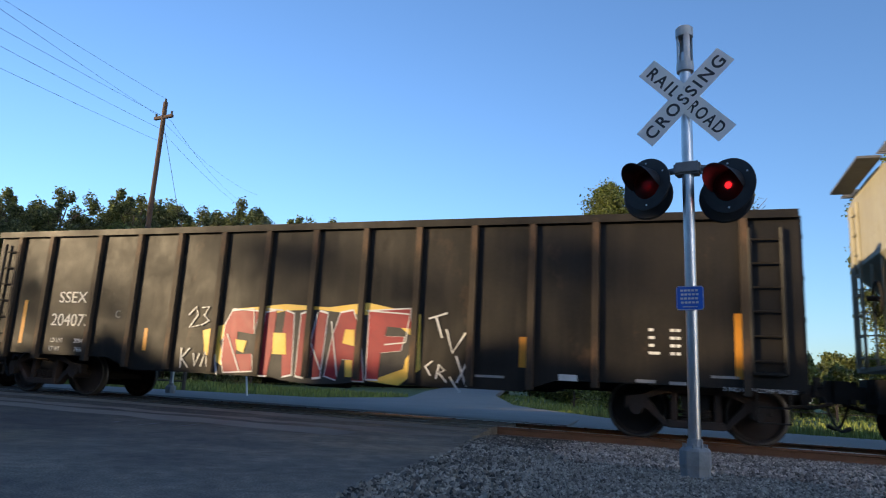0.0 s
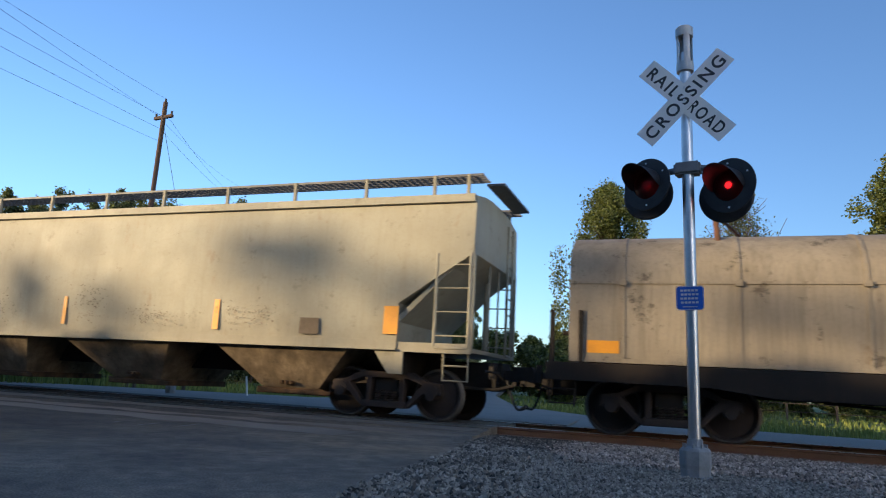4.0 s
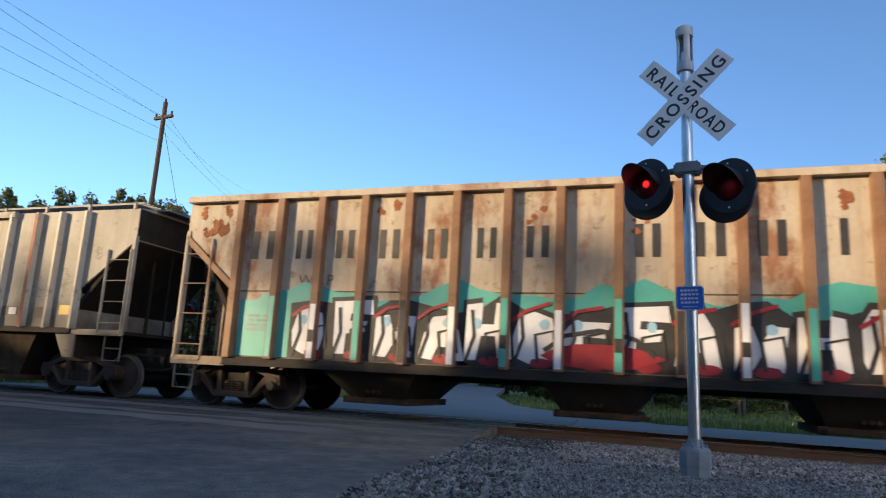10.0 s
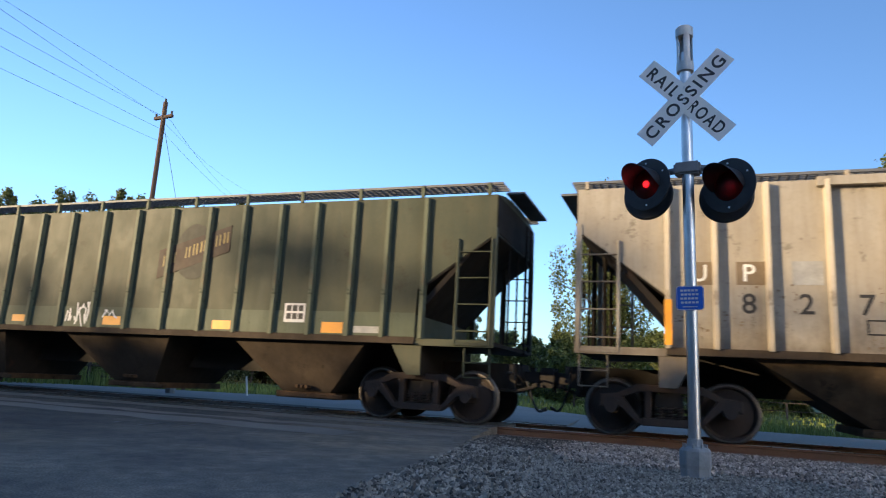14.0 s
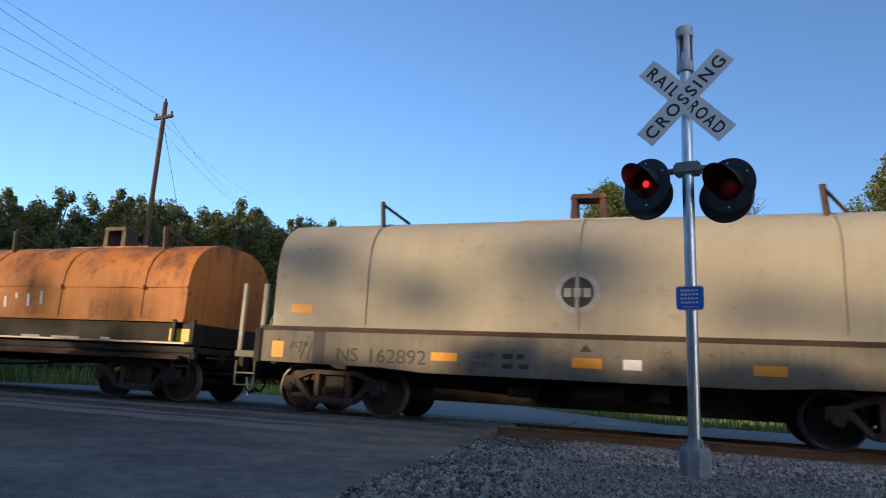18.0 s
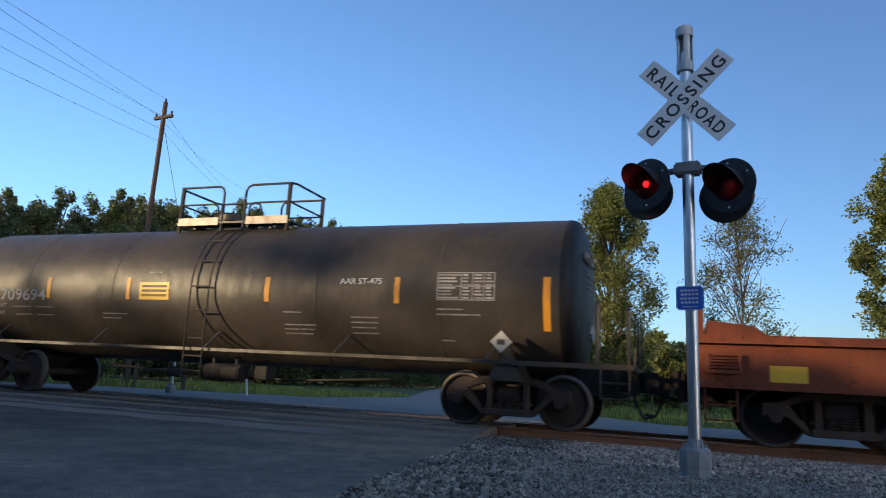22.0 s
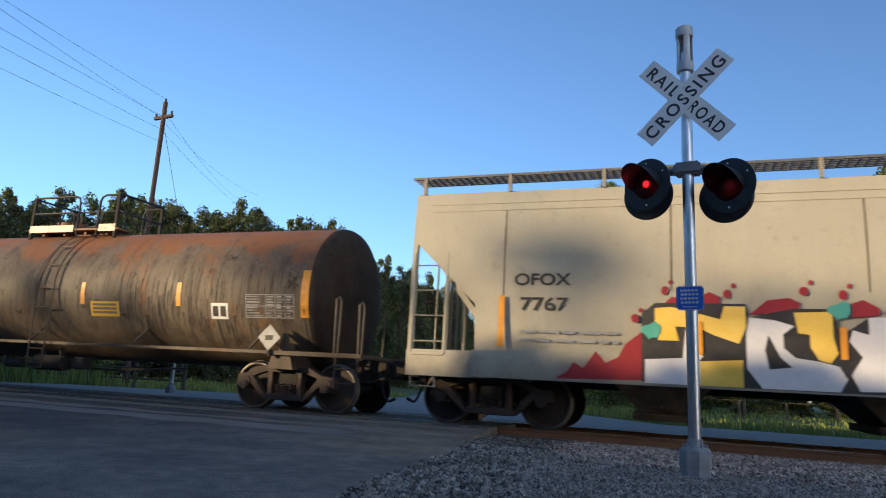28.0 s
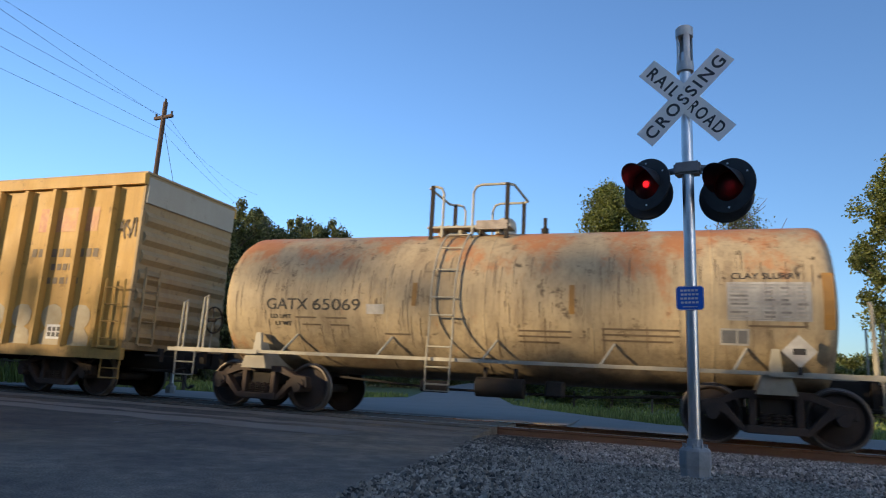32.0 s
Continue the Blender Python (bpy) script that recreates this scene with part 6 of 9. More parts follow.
    wrap.drips = drips
    return car, h, wrap, write


# ---- coil steel cars ----
def deck_car(car, h, zd, paint, z_low=0.72, end_drop=0.30, inward=0.0, sill=None):
    """A flat underframe with a deep side sill."""
    full, h = h, sill or h
    for s in (-1, 1):
        b = bms()
        prism(b, [(-h, zd - end_drop + 0.02), (-h + 2.5, zd - end_drop), (-h + 3.4, z_low), (h - 3.4, z_low), (h - 2.5, zd - end_drop), (h, zd - end_drop + 0.02), (h, zd), (-h, zd)], s * (SIDE - inward) - 0.05, s * (SIDE - inward) + 0.05)
        part("side_sill", b, paint, car)
    b = bms()
    box(b, -h, h, -SIDE + 0.06, SIDE - 0.06, zd - 0.16, zd - 0.04)
    box(b, -full - 0.3, full + 0.3, -0.34, 0.34, 0.70, min(zd, 1.2) - 0.17)
    part("deck", b, M["under"], car)
    if sill:
        for s in (-1, 1):
            b = bms()
            x_a, x_b = sorted((s * h, s * full))
            box(b, x_a, x_b, -SIDE + 0.05, SIDE - 0.05, 0.98, 1.10)
            part("end_platform", b, paint, car)
            b = bms()
            box(b, s * h - 0.06, s * h + 0.06, -SIDE - 0.08, -SIDE + 0.04, zd - end_drop, zd + 0.03)
            part("end_post", b, M["under"], car)


def round_hood(car, x0, x1, paint, zb, zside, zt, ribs=5, lift=True, name="hood", half=1.45, ridge=True):
    """A hood with straight sides and a round top."""
    def ring(x, k=1.0):
        pts = [(-half * k, zb), (-half * k, zside)]
        for a in np.linspace(0, math.pi, 13)[1:-1]:
            ca = math.cos(a)
            pts.append((-half * k * math.copysign(abs(ca) ** 0.75, ca), zside + (zt - zside) * math.sin(a) ** 0.9))
        pts += [(half * k, zside), (half * k, zb)]
        return [(x, y, z) for y, z in pts]
    b = bms()
    loft(b, [ring(x0), ring((x0 + x1) / 2), ring(x1)])
    hood = part(name, b, paint, car, smooth=True)
    for k in range(ribs):
        x = x0 + (x1 - x0) * (k + 0.5) / ribs
        b = bms()
        up = [(y * 1.012, z + 0.012) for _, y, z in ring(0)]
        loft(b, [[(x - 0.03, y, z) for y, z in up], [(x + 0.03, y, z) for y, z in up]])
        part("hood_band", b, paint, hood)
        for s in (-1, 1) if ridge else ():
            b = bms()
            box(b, x - 0.05, x + 0.05, s * (half + 0.03) - 0.04, s * (half + 0.03) + 0.04, zside - 0.06, zside + 0.03)
            part("latch", b, paint, hood)
    for s in (-1, 1):
        if ridge:
            b = bms()
            box(b, x0 + 0.02, x1 - 0.02, s * (half + 0.006) - 0.016, s * (half + 0.006) + 0.016, zside - 0.025, zside + 0.02)
            part("side_ridge", b, paint, hood)
        b = bms()
        box(b, x0 + 0.01, x1 - 0.01, s * (half + 0.004) - 0.02, s * (half + 0.004) + 0.02, zb, zb + 0.07)
        part("hood_foot", b, paint, hood)
    if lift:
        c = (x0 + x1) / 2
        b = bms()
        box(b, c - 1.2, c + 1.2, -0.35, 0.35, zt - 0.05, zt + 0.04)
        frame_ = part("lifting_frame", b, paint, hood)
        for x in (c - 0.27, c + 0.27):
            b = bms()
            prism(b, [(x - 0.07, zt + 0.042), (x + 0.07, zt + 0.042), (x + 0.05, zt + 0.46), (x - 0.05, zt + 0.46)], -0.2, 0.2)
            part("lifting_post", b, P["coil_brown"], frame_)
        b = bms()
        prism(b, [(c - 0.34, zt + 0.462), (c + 0.34, zt + 0.462), (c + 0.30, zt + 0.55), (c - 0.30, zt + 0.55)], -0.22, 0.22)
        part("lifting_bar", b, P["coil_brown"], frame_)
        for x in (x0 + (x1 - x0) * 0.17, x0 + (x1 - x0) * 0.83):
            b = bms()
            rod(b, (x, -0.95, zt - 0.35), (x - 0.06, -0.95, zt + 0.33), 0.05, 6)
            rod(b, (x - 0.05, -0.95, zt + 0.28), (x + 0.35, -0.5, zt - 0.02), 0.03, 6)
            part("stacking_bracket", b, P["coil_brown"], hood)
    return hood


def deck_ends(car, h, zd, paint, tall=0.85):
    """Posts, grab rails, steps and the hand brake on the end decks."""
    for s in (-1, 1):
        for x in (s * (h - 0.08), s * (h - 0.55)):
            b = bms()
            box(b, x - 0.035, x + 0.035, -1.50, -1.43, zd, zd + tall)
            part("grab_post", b, paint, car)
        b = bms()
        pipe(b, [(s * (h - 0.05), 1.45, zd), (s * (h - 0.05), 1.45, zd + tall), (s * (h - 0.55), 1.45, zd + tall)], 0.025, 6)
        part("grab_rail", b, paint, car)
        stirrup(car, s * (h - 0.05) - (0.0 if s < 0 else 0.42), zd - 0.2, paint, 0.42, 0.45)
    brake_wheel(car, -h + 0.25, -0.5, zd + 0.55, paint)


def truss_coil_car(label, x0, x1, hood_l, hood_r, xs, paint, braces, gaps, centres=1.62):
    """A coil car whose low hood has sloping ends and stands in a frame of posts and top rails."""
    car, mid, h = start_car(label, x0, x1, "coil car", "coil_steel_car")
    zd = 1.13
    deck_car(car, h, zd, M["under"], z_low=0.40, inward=0.25)
    hl, hr = hood_l - mid, hood_r - mid
    for s in (-1, 1):
        b = bms()
        box(b, hl - 0.1, hr + 0.1, s * SIDE - 0.12, s * SIDE + 0.12, zd + 0.005, zd + 0.055)
        ledge = part("hood_ledge", b, P["oxide_grimy"], car)
        b = bms()
        box(b, hl - 0.1, hr + 0.1, s * (SIDE + 0.10) - 0.025, s * (SIDE + 0.10) + 0.025, zd + 0.057, zd + 0.078)
        part("worn_edge", b, M["worn_edge"], ledge)
        # sill panels between dark openings
        for xa, xb in zip(gaps, gaps[1:]):
            b = bms()
            prism(b, [(xa + 0.06, 0.40), (xb - 0.06, 0.40), (xb - 0.06, 1.06), (xa + 0.06, 1.06)], s * (SIDE - 0.11) - 0.05, s * (SIDE - 0.11) + 0.05)
            part("sill_panel", b, P["oxide_sill"], car)
        b = bms()
        box(b, gaps[0], gaps[-1], s * (SIDE - 0.11) - 0.08, s * (SIDE - 0.11) + 0.08, 0.355, 0.398)
        part("sill_flange", b, M["under"], car)
    b = bms()
    half = 1.42
    sec = lambda x, k: [(x, -half, zd + 0.1), (x, -half, zd + 0.1 + 1.0 * k), (x, -half + 0.55 * k, zd + 0.1 + 1.32 * k), (x, half - 0.55 * k, zd + 0.1 + 1.32 * k), (x, half, zd + 0.1 + 1.0 * k), (x, half, zd + 0.1)]
    loft(b, [sec(hl, 0.90), sec(hl + 0.7, 1.0), sec(hr - 0.12, 1.0), sec(hr, 0.97)])
    hood = part("hood", b, paint, car)
    for s in (-1, 1):
        b = bms()
        box(b, hl + 0.7, hr - 0.12, s * half - 0.012, s * half + 0.012, zd + 0.88, zd + 0.91)
        part("hood_crease", b, paint, hood)
        for k in range(6):
            x = hl + 1.4 + (hr - hl - 2.2) * k / 5
            b = bms()
            box(b, x - 0.02, x + 0.02, s * half - 0.035, s * half + 0.035, zd + 0.84, zd + 0.97)
            part("hood_catch", b, M["under"], hood)
    # posts, rails and slanting braces of the near and far frame
    for s in (-1, 1):
        y = s * (SIDE - 0.02)
        for x in xs:
            b = bms()
            box(b, x - 0.07, x + 0.07, y - 0.05, y + 0.05, zd + 0.1, zd + 1.52)
            part("frame_post", b, P["oxide_grimy"], car)
        for xa, xb in zip(xs, xs[1:]):
            b = bms()
            box(b, xa + 0.07, xb - 0.07, y - 0.045, y + 0.045, zd + 1.38, zd + 1.46)
            part("top_rail", b, P["oxide_grimy"], car)
        for xa, xb, za, zb_ in [(a, c, zd + 1.42, zd + 0.14) for a, c in braces]:
            b = bms()
            rod(b, (xa, y, za), (xb, y, zb_), 0.055, 6)
            part("brace", b, P["oxide_grimy"], car)
    # lifting yoke on top
    c = (xs[0] + xs[-1]) / 2 - 0.1
    b = bms()
    z = zd + 1.42
    box(b, c - 0.45, c + 0.45, -0.55, 0.55, z + 0.68, z + 0.80)
    yoke = part("lifting_yoke", b, paint, car)
    for y in (-0.5, 0.5):
        for xa, xb, top_, r in ((-0.75, -0.35, 0.72, 0.055), (0.75, 0.35, 0.72, 0.055), (-0.15, -0.32, 0.65, 0.045)):
            b = bms()
            rod(b, (c + xa, y, z - 0.1), (c + xb, y, z + top_), r, 6)
            part("yoke_leg", b, paint, yoke)
    deck_ends(car, h, zd, M["rust_post"], 1.12)
    running_gear(car, mid, h - centres, h + 0.75)
    return car, h, mid


# ---- gondola, low open car, boxcar ----
def gondola(label, x0, x1, paint, zb, zt, rib_xs, centres=1.5, rib_paint=None):
    car, mid, h = start_car(label, x0, x1, "gondola car", "gondola_car")
    for s in (-1, 1):
        b = bms()
        prism(b, [(-h, zb + 0.12), (-h + 3.6, zb + 0.12), (-h + 4.2, zb - 0.1), (h - 4.2, zb - 0.1), (h - 3.6, zb + 0.12), (h, zb + 0.12), (h, zt), (-h, zt)], s * (SIDE - 0.03) - 0.03, s * (SIDE - 0.03) + 0.03)
        wall = part("side_wall", b, paint, car)
        b = bms()
        box(b, -h, h, s * SIDE - 0.09, s * SIDE + 0.09, zt + 0.002, zt + 0.13)
        part("top_chord", b, paint, car)
        b = bms()
        prism(b, [(-0.055, 0), (0.055, 0), (0.055, zt - zb + 0.06), (-0.055, zt - zb + 0.06)], -0.09, 0.03)
        rib = data_of("rib", b, rib_paint or paint)
        for x in rib_xs:
            share("rib", rib, wall, pose(x, s * SIDE, zb - 0.06 if abs(x) < h - 3.6 else zb + 0.02, 0, 0, 0 if s < 0 else 180))
    for s in (-1, 1):
        b = bms()
        box(b, s * h - 0.04, s * h + 0.04, -SIDE + 0.03, SIDE - 0.03, zb + 0.1, zt + 0.05)
        for z in np.linspace(zb + 0.5, zt - 0.3, 4):
            box(b, s * h - 0.06, s * h + 0.06, -SIDE + 0.1, SIDE - 0.1, z, z + 0.07)
        part("end_wall", b, paint, car)
        for k, dx in enumerate((0.25,)):
            ladder(car, s * (h - dx) - (0.45 if s > 0 else 0.0), -SIDE - 0.07, zb + 0.35, zt - 0.15, 0.45, 6, paint)
        stirrup(car, s * (h - 0.2) - (0.45 if s > 0 else 0.0), zb + 0.1, paint, 0.45, 0.45)
    b = bms()
    box(b, -h + 0.1, h - 0.1, -SIDE + 0.08, SIDE - 0.08, zb + 0.14, zb + 0.22)
    box(b, -h - 0.25, h + 0.25, -0.34, 0.34, 0.70, zb + 0.13)
    part("floor_and_sill", b, M["under"], car)
    running_gear(car, mid, h - centres, h + 0.75)
    return car, h, mid


def boxcar(label, x0, x1, paint, end_paint):
    car, mid, h = start_car(label, x0, x1, "boxcar", "boxcar")
    zb, zt = 1.02, 4.78
    b = bms()
    box(b, -h + 0.05, h - 0.05, -SIDE + 0.05, SIDE - 0.05, zb, zt)
    body = part("side_wall", b, paint, car)
    for k in range(14):
        x = (1 if k % 2 else -1) * (2.64 + 0.862 * (k // 2))
        for s in (-1, 1):
            b = bms()
            prism(b, [(x - 0.045, zb), (x + 0.045, zb), (x + 0.045, zt - 0.25), (x - 0.045, zt - 0.25)], s * (SIDE + 0.0) - 0.10, s * (SIDE + 0.0) + 0.10)
            part("rib", b, paint, body)
    for s in (-1, 1):
        b = bms()
        box(b, -1.5, 1.5, s * SIDE - 0.04, s * SIDE + 0.04, zb + 0.1, zt - 0.35)
        for x in (-0.9, 0.0, 0.9):
            box(b, x - 0.05, x + 0.05, s * SIDE - 0.07, s * SIDE + 0.07, zb + 0.15, zt - 0.4)
        part("sliding_door", b, paint, car)
        b = bms()
        box(b, -h, h, s * SIDE - 0.06, s * SIDE + 0.06, zt - 0.22, zt + 0.02)
        part("top_plate", b, paint, car)
        b = bms()
        box(b, -h, h, s * SIDE - 0.05, s * SIDE + 0.05, zb - 0.22, zb + 0.02)
        part("side_sill", b, paint, car)
        # corrugated ends: horizontal ribs
        b = bms()
        box(b, s * (h - 0.05) - 0.03, s * (h - 0.05) + 0.03, -SIDE + 0.03, SIDE - 0.03, zb, zt + 0.02)
        prof = np.linspace(zb + 0.1, zt - 0.75, 8)
        ribs_ = []
        for za, zb_ in zip(prof, prof[1:]):
            r_ = bms()
            loft(r_, [[(s * (h - 0.018), y, za + 0.05), (s * (h + 0.07), y, (za + zb_) / 2 - 0.05), (s * (h + 0.07), y, (za + zb_) / 2 + 0.05), (s * (h - 0.018), y, zb_ - 0.05)] for y in (-SIDE + 0.12, SIDE - 0.12)])
            ribs_.append(r_)
        wall = part("end_wall", b, end_paint, car)
        for r_ in ribs_:
            part("end_rib", r_, end_paint, wall)
        b = bms()
        box(b, s * (h + 0.01) - 0.02, s * (h + 0.01) + 0.02, -SIDE + 0.06, SIDE - 0.06, zt - 0.62, zt - 0.05)
        part("end_top_sheet", b, P["hopper_ivory"], car)
        ladder(car, s * (h - 0.1) - (0.5 if s > 0 else 0.0), -SIDE - 0.09, zb + 0.02, zb + 1.45, 0.5, 4, paint)
        ladder(car, s * (h + 0.1), -1.3, zb + 0.1, zb + 1.75, 0.42, 5, end_paint, "y", "end_ladder")
        stirrup(car, s * (h - 0.1) - (0.5 if s > 0 else 0.0), zb - 0.2, paint, 0.5, 0.4)
    b = bms()
    prism(b, [(-h, 0), (h, 0), (h, 0.05), (-h, 0.05)], -SIDE, SIDE)
    bmesh.ops.translate(b, vec=(0, 0, zt + 0.025), verts=b.verts)
    part("roof", b, end_paint, car)
    b = bms()
    box(b, -h - 0.3, h + 0.3, -0.34, 0.34, 0.70, zb - 0.02)
    part("centre_sill", b, M["under"], car)
    running_gear(car, mid, h - 2.2, h + 0.9)
    return car, h, mid
# ---- marks on the cars ----
def patch(parent, pts, material, lift=1, name="sprayed_shape", y=-SIDE):
    """A flat shape of paint, outline in (x, z), on the near side."""
    bm = bms()
    prism(bm, pts, y - 0.004 - 0.0035 * lift, y - 0.001)
    return part(name, bm, material, parent)


def stroke(parent, pts, width, material, lift=2, name="sprayed_line", y=-SIDE):
    """A painted line through (x, z) points."""
    bm = bms()
    w = width / 2
    left, right = [], []
    for i, p in enumerate(pts):
        a, b = Vector(pts[max(0, i - 1)]), Vector(pts[min(len(pts) - 1, i + 1)])
        n = (b - a).normalized()
        n = Vector((-n.y, n.x))
        left.append(Vector(p) + n * w), right.append(Vector(p) - n * w)
    yy = y - 0.004 - 0.0035 * lift
    v = [[bm.verts.new((q.x, yy, q.y)) for q in side] for side in (left, right)]
    u = [[bm.verts.new((q.x, yy + 0.003, q.y)) for q in side] for side in (left, right)]
    for i in range(len(pts) - 1):
        bm.faces.new((v[0][i], v[0][i + 1], v[1][i + 1], v[1][i]))
        bm.faces.new((u[0][i], u[1][i], u[1][i + 1], u[0][i + 1]))
        bm.faces.new((v[0][i], u[0][i], u[0][i + 1], v[0][i + 1]))
        bm.faces.new((v[1][i], v[1][i + 1], u[1][i + 1], u[1][i]))
    return part(name, bm, material, parent)


def blob(cx, cz, rx, rz, n=14, seed=0, rough=0.12):
    rng = random.Random(seed)
    return [(cx + rx * math.cos(a) * (1 + rng.uniform(-rough, rough)), cz + rz * math.sin(a) * (1 + rng.uniform(-rough, rough))) for a in np.linspace(0, 2 * math.pi, n, endpoint=False)]


def fat_letter(parent, x, z, w, h, kind, fill, line, lift=2, y=-SIDE, edge=0.05):
    """One bulging sprayed form: an outline form, the same drawn smaller in the fill, and a hole or two."""
    forms = [
        [(0, 0), (0.25, 0), (0.35, 0.42), (0.65, 0.42), (0.72, 0), (1, 0.04), (0.92, 0.95), (0.66, 1), (0.62, 0.62), (0.36, 0.62), (0.38, 1), (0.04, 0.96)],
        [(0.1, 0.02), (0.95, 0.06), (0.9, 0.32), (0.42, 0.3), (0.40, 0.66), (0.9, 0.62), (1, 0.98), (0.2, 1.0), (0.0, 0.75), (0.0, 0.2)],
        [(0, 0.05), (0.30, 0), (0.42, 0.3), (0.62, 0.3), (0.72, 0), (1, 0), (0.85, 0.7), (0.62, 1.02), (0.3, 0.98), (0.12, 0.6)],
        [(0.05, 0), (0.32, 0), (0.34, 0.38), (0.8, 0.42), (0.86, 0.62), (0.42, 0.62), (0.45, 0.76), (1, 0.74), (0.96, 1.02), (0.02, 0.98)],
        [(0.0, 0.02), (0.3, 0.0), (0.55, 0.45), (0.62, 0.0), (0.9, 0.02), (1.0, 0.97), (0.7, 1.0), (0.48, 0.55), (0.34, 1.0), (0.02, 0.95)],
        [(0.05, 0.1), (0.4, -0.03), (0.85, 0.05), (1.0, 0.45), (0.9, 0.9), (0.5, 1.03), (0.15, 0.92), (0.0, 0.5)],
    ]
    f = forms[kind % len(forms)]
    patch(parent, [(x + u * w, z + v * h) for u, v in f], line, lift, y=y)
    c = (sum(p[0] for p in f) / len(f), sum(p[1] for p in f) / len(f))
    k = 1 - 2 * edge / min(w, h)
    patch(parent, [(x + (c[0] + (u - c[0]) * k) * w, z + (c[1] + (v - c[1]) * k) * h) for u, v in f], fill, lift + 1, y=y)


def outline_letter(parent, x, z, w, h, seed, fill, line, y, filled=True):
    """A loose sprayed letter: a crooked outline, sometimes filled."""
    rng = random.Random(seed)
    pts = [(x + w * u + rng.uniform(-0.05, 0.05), z + h * v + rng.uniform(-0.06, 0.06)) for u, v in ((0.05, 0.0), (0.18, 0.55), (0.1, 0.95), (0.5, 1.0), (0.62, 0.7), (0.95, 0.9), (0.88, 0.35), (0.98, 0.05), (0.55, 0.1))]
    if filled:
        patch(parent, pts, fill, 0, y=y)
    stroke(parent, pts + pts[:1], 0.035, line, 2, y=y)
    stroke(parent, [pts[8], (x + w * 0.45, z + h * 0.5), (x + w * 0.6, z + h * 0.62)], 0.03, line, 3, y=y)


def plain_word(parent, boxes, material, y=-SIDE - 0.004):
    """A company's name as pairs of plain upright bars, one pair a letter."""
    for x, z, w, h in boxes:
        bars(parent, [(x, z, w, h)] if w < 0.16 else [(x, z, w * 0.30, h), (x + w * 0.62, z, w * 0.30, h)], material, y, "letter_mark")


def stripes(parent, rows, material, y=-SIDE - 0.004):
    for r in rows:
        bars(parent, [r], material, y, "reflector")


def small_print(parent, x, z, w, n, material, y=-SIDE - 0.004, height=0.045, gap=0.09, seed=0):
    """Lines of writing too small to read."""
    rng = random.Random(seed)
    rows = []
    for k in range(n):
        u = x
        while u < x + w - 0.05:
            ln = min(rng.uniform(0.10, 0.32), x + w - u)
            rows.append((u, z - k * gap, ln, height))
            u += ln + rng.uniform(0.04, 0.09)
    return bars(parent, rows, material, y, "small_print")


# ---- the train, in the order in which it passes ----
UP_OUT = [(-5.9, -3.0, -4.25, -3.35), (-1.25, 1.6, -0.15, 0.95), (3.1, 6.0, 4.05, 5.1)]
UP_RIBS = [-7.05, -6.35, -5.6, -4.77, -3.92, -3.08, -2.26, -1.36, -0.43, 0.47, 1.40, 2.34, 3.17, 4.02, 4.82, 5.63, 6.33, 7.07]

covered_hopper("cream covered hopper car with open ends", 2.95, 19.6, P["hopper_cream"], ribs=[-7.6, -6.7, -5.8, -4.9, -4.0], zt=4.3, knee=3.1, inset=1.0, foot=2.1, outlets=UP_OUT)

# black gondola with a sprayed piece in red and gold
car, h, mid = gondola("black high-sided gondola car with red and gold graffiti", -14.9, 1.65, P["gondola_black"], 0.72, 3.42, [-7.6, -6.66, -5.26, -4.17, -3.12, -2.05, -1.0, 0.05, 1.10, 2.16, 3.2, 4.23, 5.28, 7.5], rib_paint=P["gondola_rib"])
stencil(car, "SSEX", -6.24, 1.96, 0.25, M["white_mark"], width=0.78)
stencil(car, "204073", -6.38, 1.46, 0.27, M["white_mark"], width=1.08)
for word_, x_, z_, w_ in (("LD LMT", -6.32, 1.10, 0.36), ("209400", -5.66, 1.10, 0.38), ("LT WT", -6.32, 0.92, 0.30), ("76600", -5.62, 0.92, 0.34)):
    stencil(car, word_, x_, z_, 0.10, M["white_mark"], width=w_)
stripes(car, [(4.04, 1.01, 0.12, 0.5), (7.34, 0.98, 0.19, 0.98), (-3.80, 1.01, 0.09, 0.45), (-7.25, 1.05, 0.10, 0.95)], M["yellow"])
bars(car, [(6.10, 1.66 - 0.12 * k, w_, 0.045) for k, w_ in enumerate((0.07, 0.09, 0.08, 0.17))] + [(6.42, 1.66 - 0.12 * k, 0.07, 0.045) for k in range(4)] + [(6.51, 1.66 - 0.12 * k, 0.06, 0.045) for k in range(4)], M["white_mark"])
stencil(car, "2 INCH HP COMP SHOES", 7.16, 0.80, 0.062, M["white_mark"], width=1.0)
bars(car, [(4.70, 0.83, 0.30, 0.10)], M["white_mark"])
bars(car, [(3.3, 0.82, 0.5, 0.04), (5.9, 0.86, 0.3, 0.05), (6.4, 0.85, 0.25, 0.05), (7.0, 0.98, 0.4, 0.04)], M["grey_mark"])
stencil(car, "C", -4.62, 1.66, 0.16, M["grey_mark"])
patch(car, [(-2.25, 1.0), (-1.75, 0.75), (-1.55, 1.9), (-0.5, 2.0), (0.4, 1.95), (1.2, 2.05), (2.25, 1.85), (2.3, 0.9), (1.9, 0.60), (1.2, 0.66), (-1.0, 0.66), (-1.5, 1.1), (-2.0, 1.55), (-2.35, 1.45)], M["gold_shape"], 0)
patch(car, blob(0.2, 1.25, 2.05, 0.66, 20, 3, 0.10), M["black_mark"], 1)
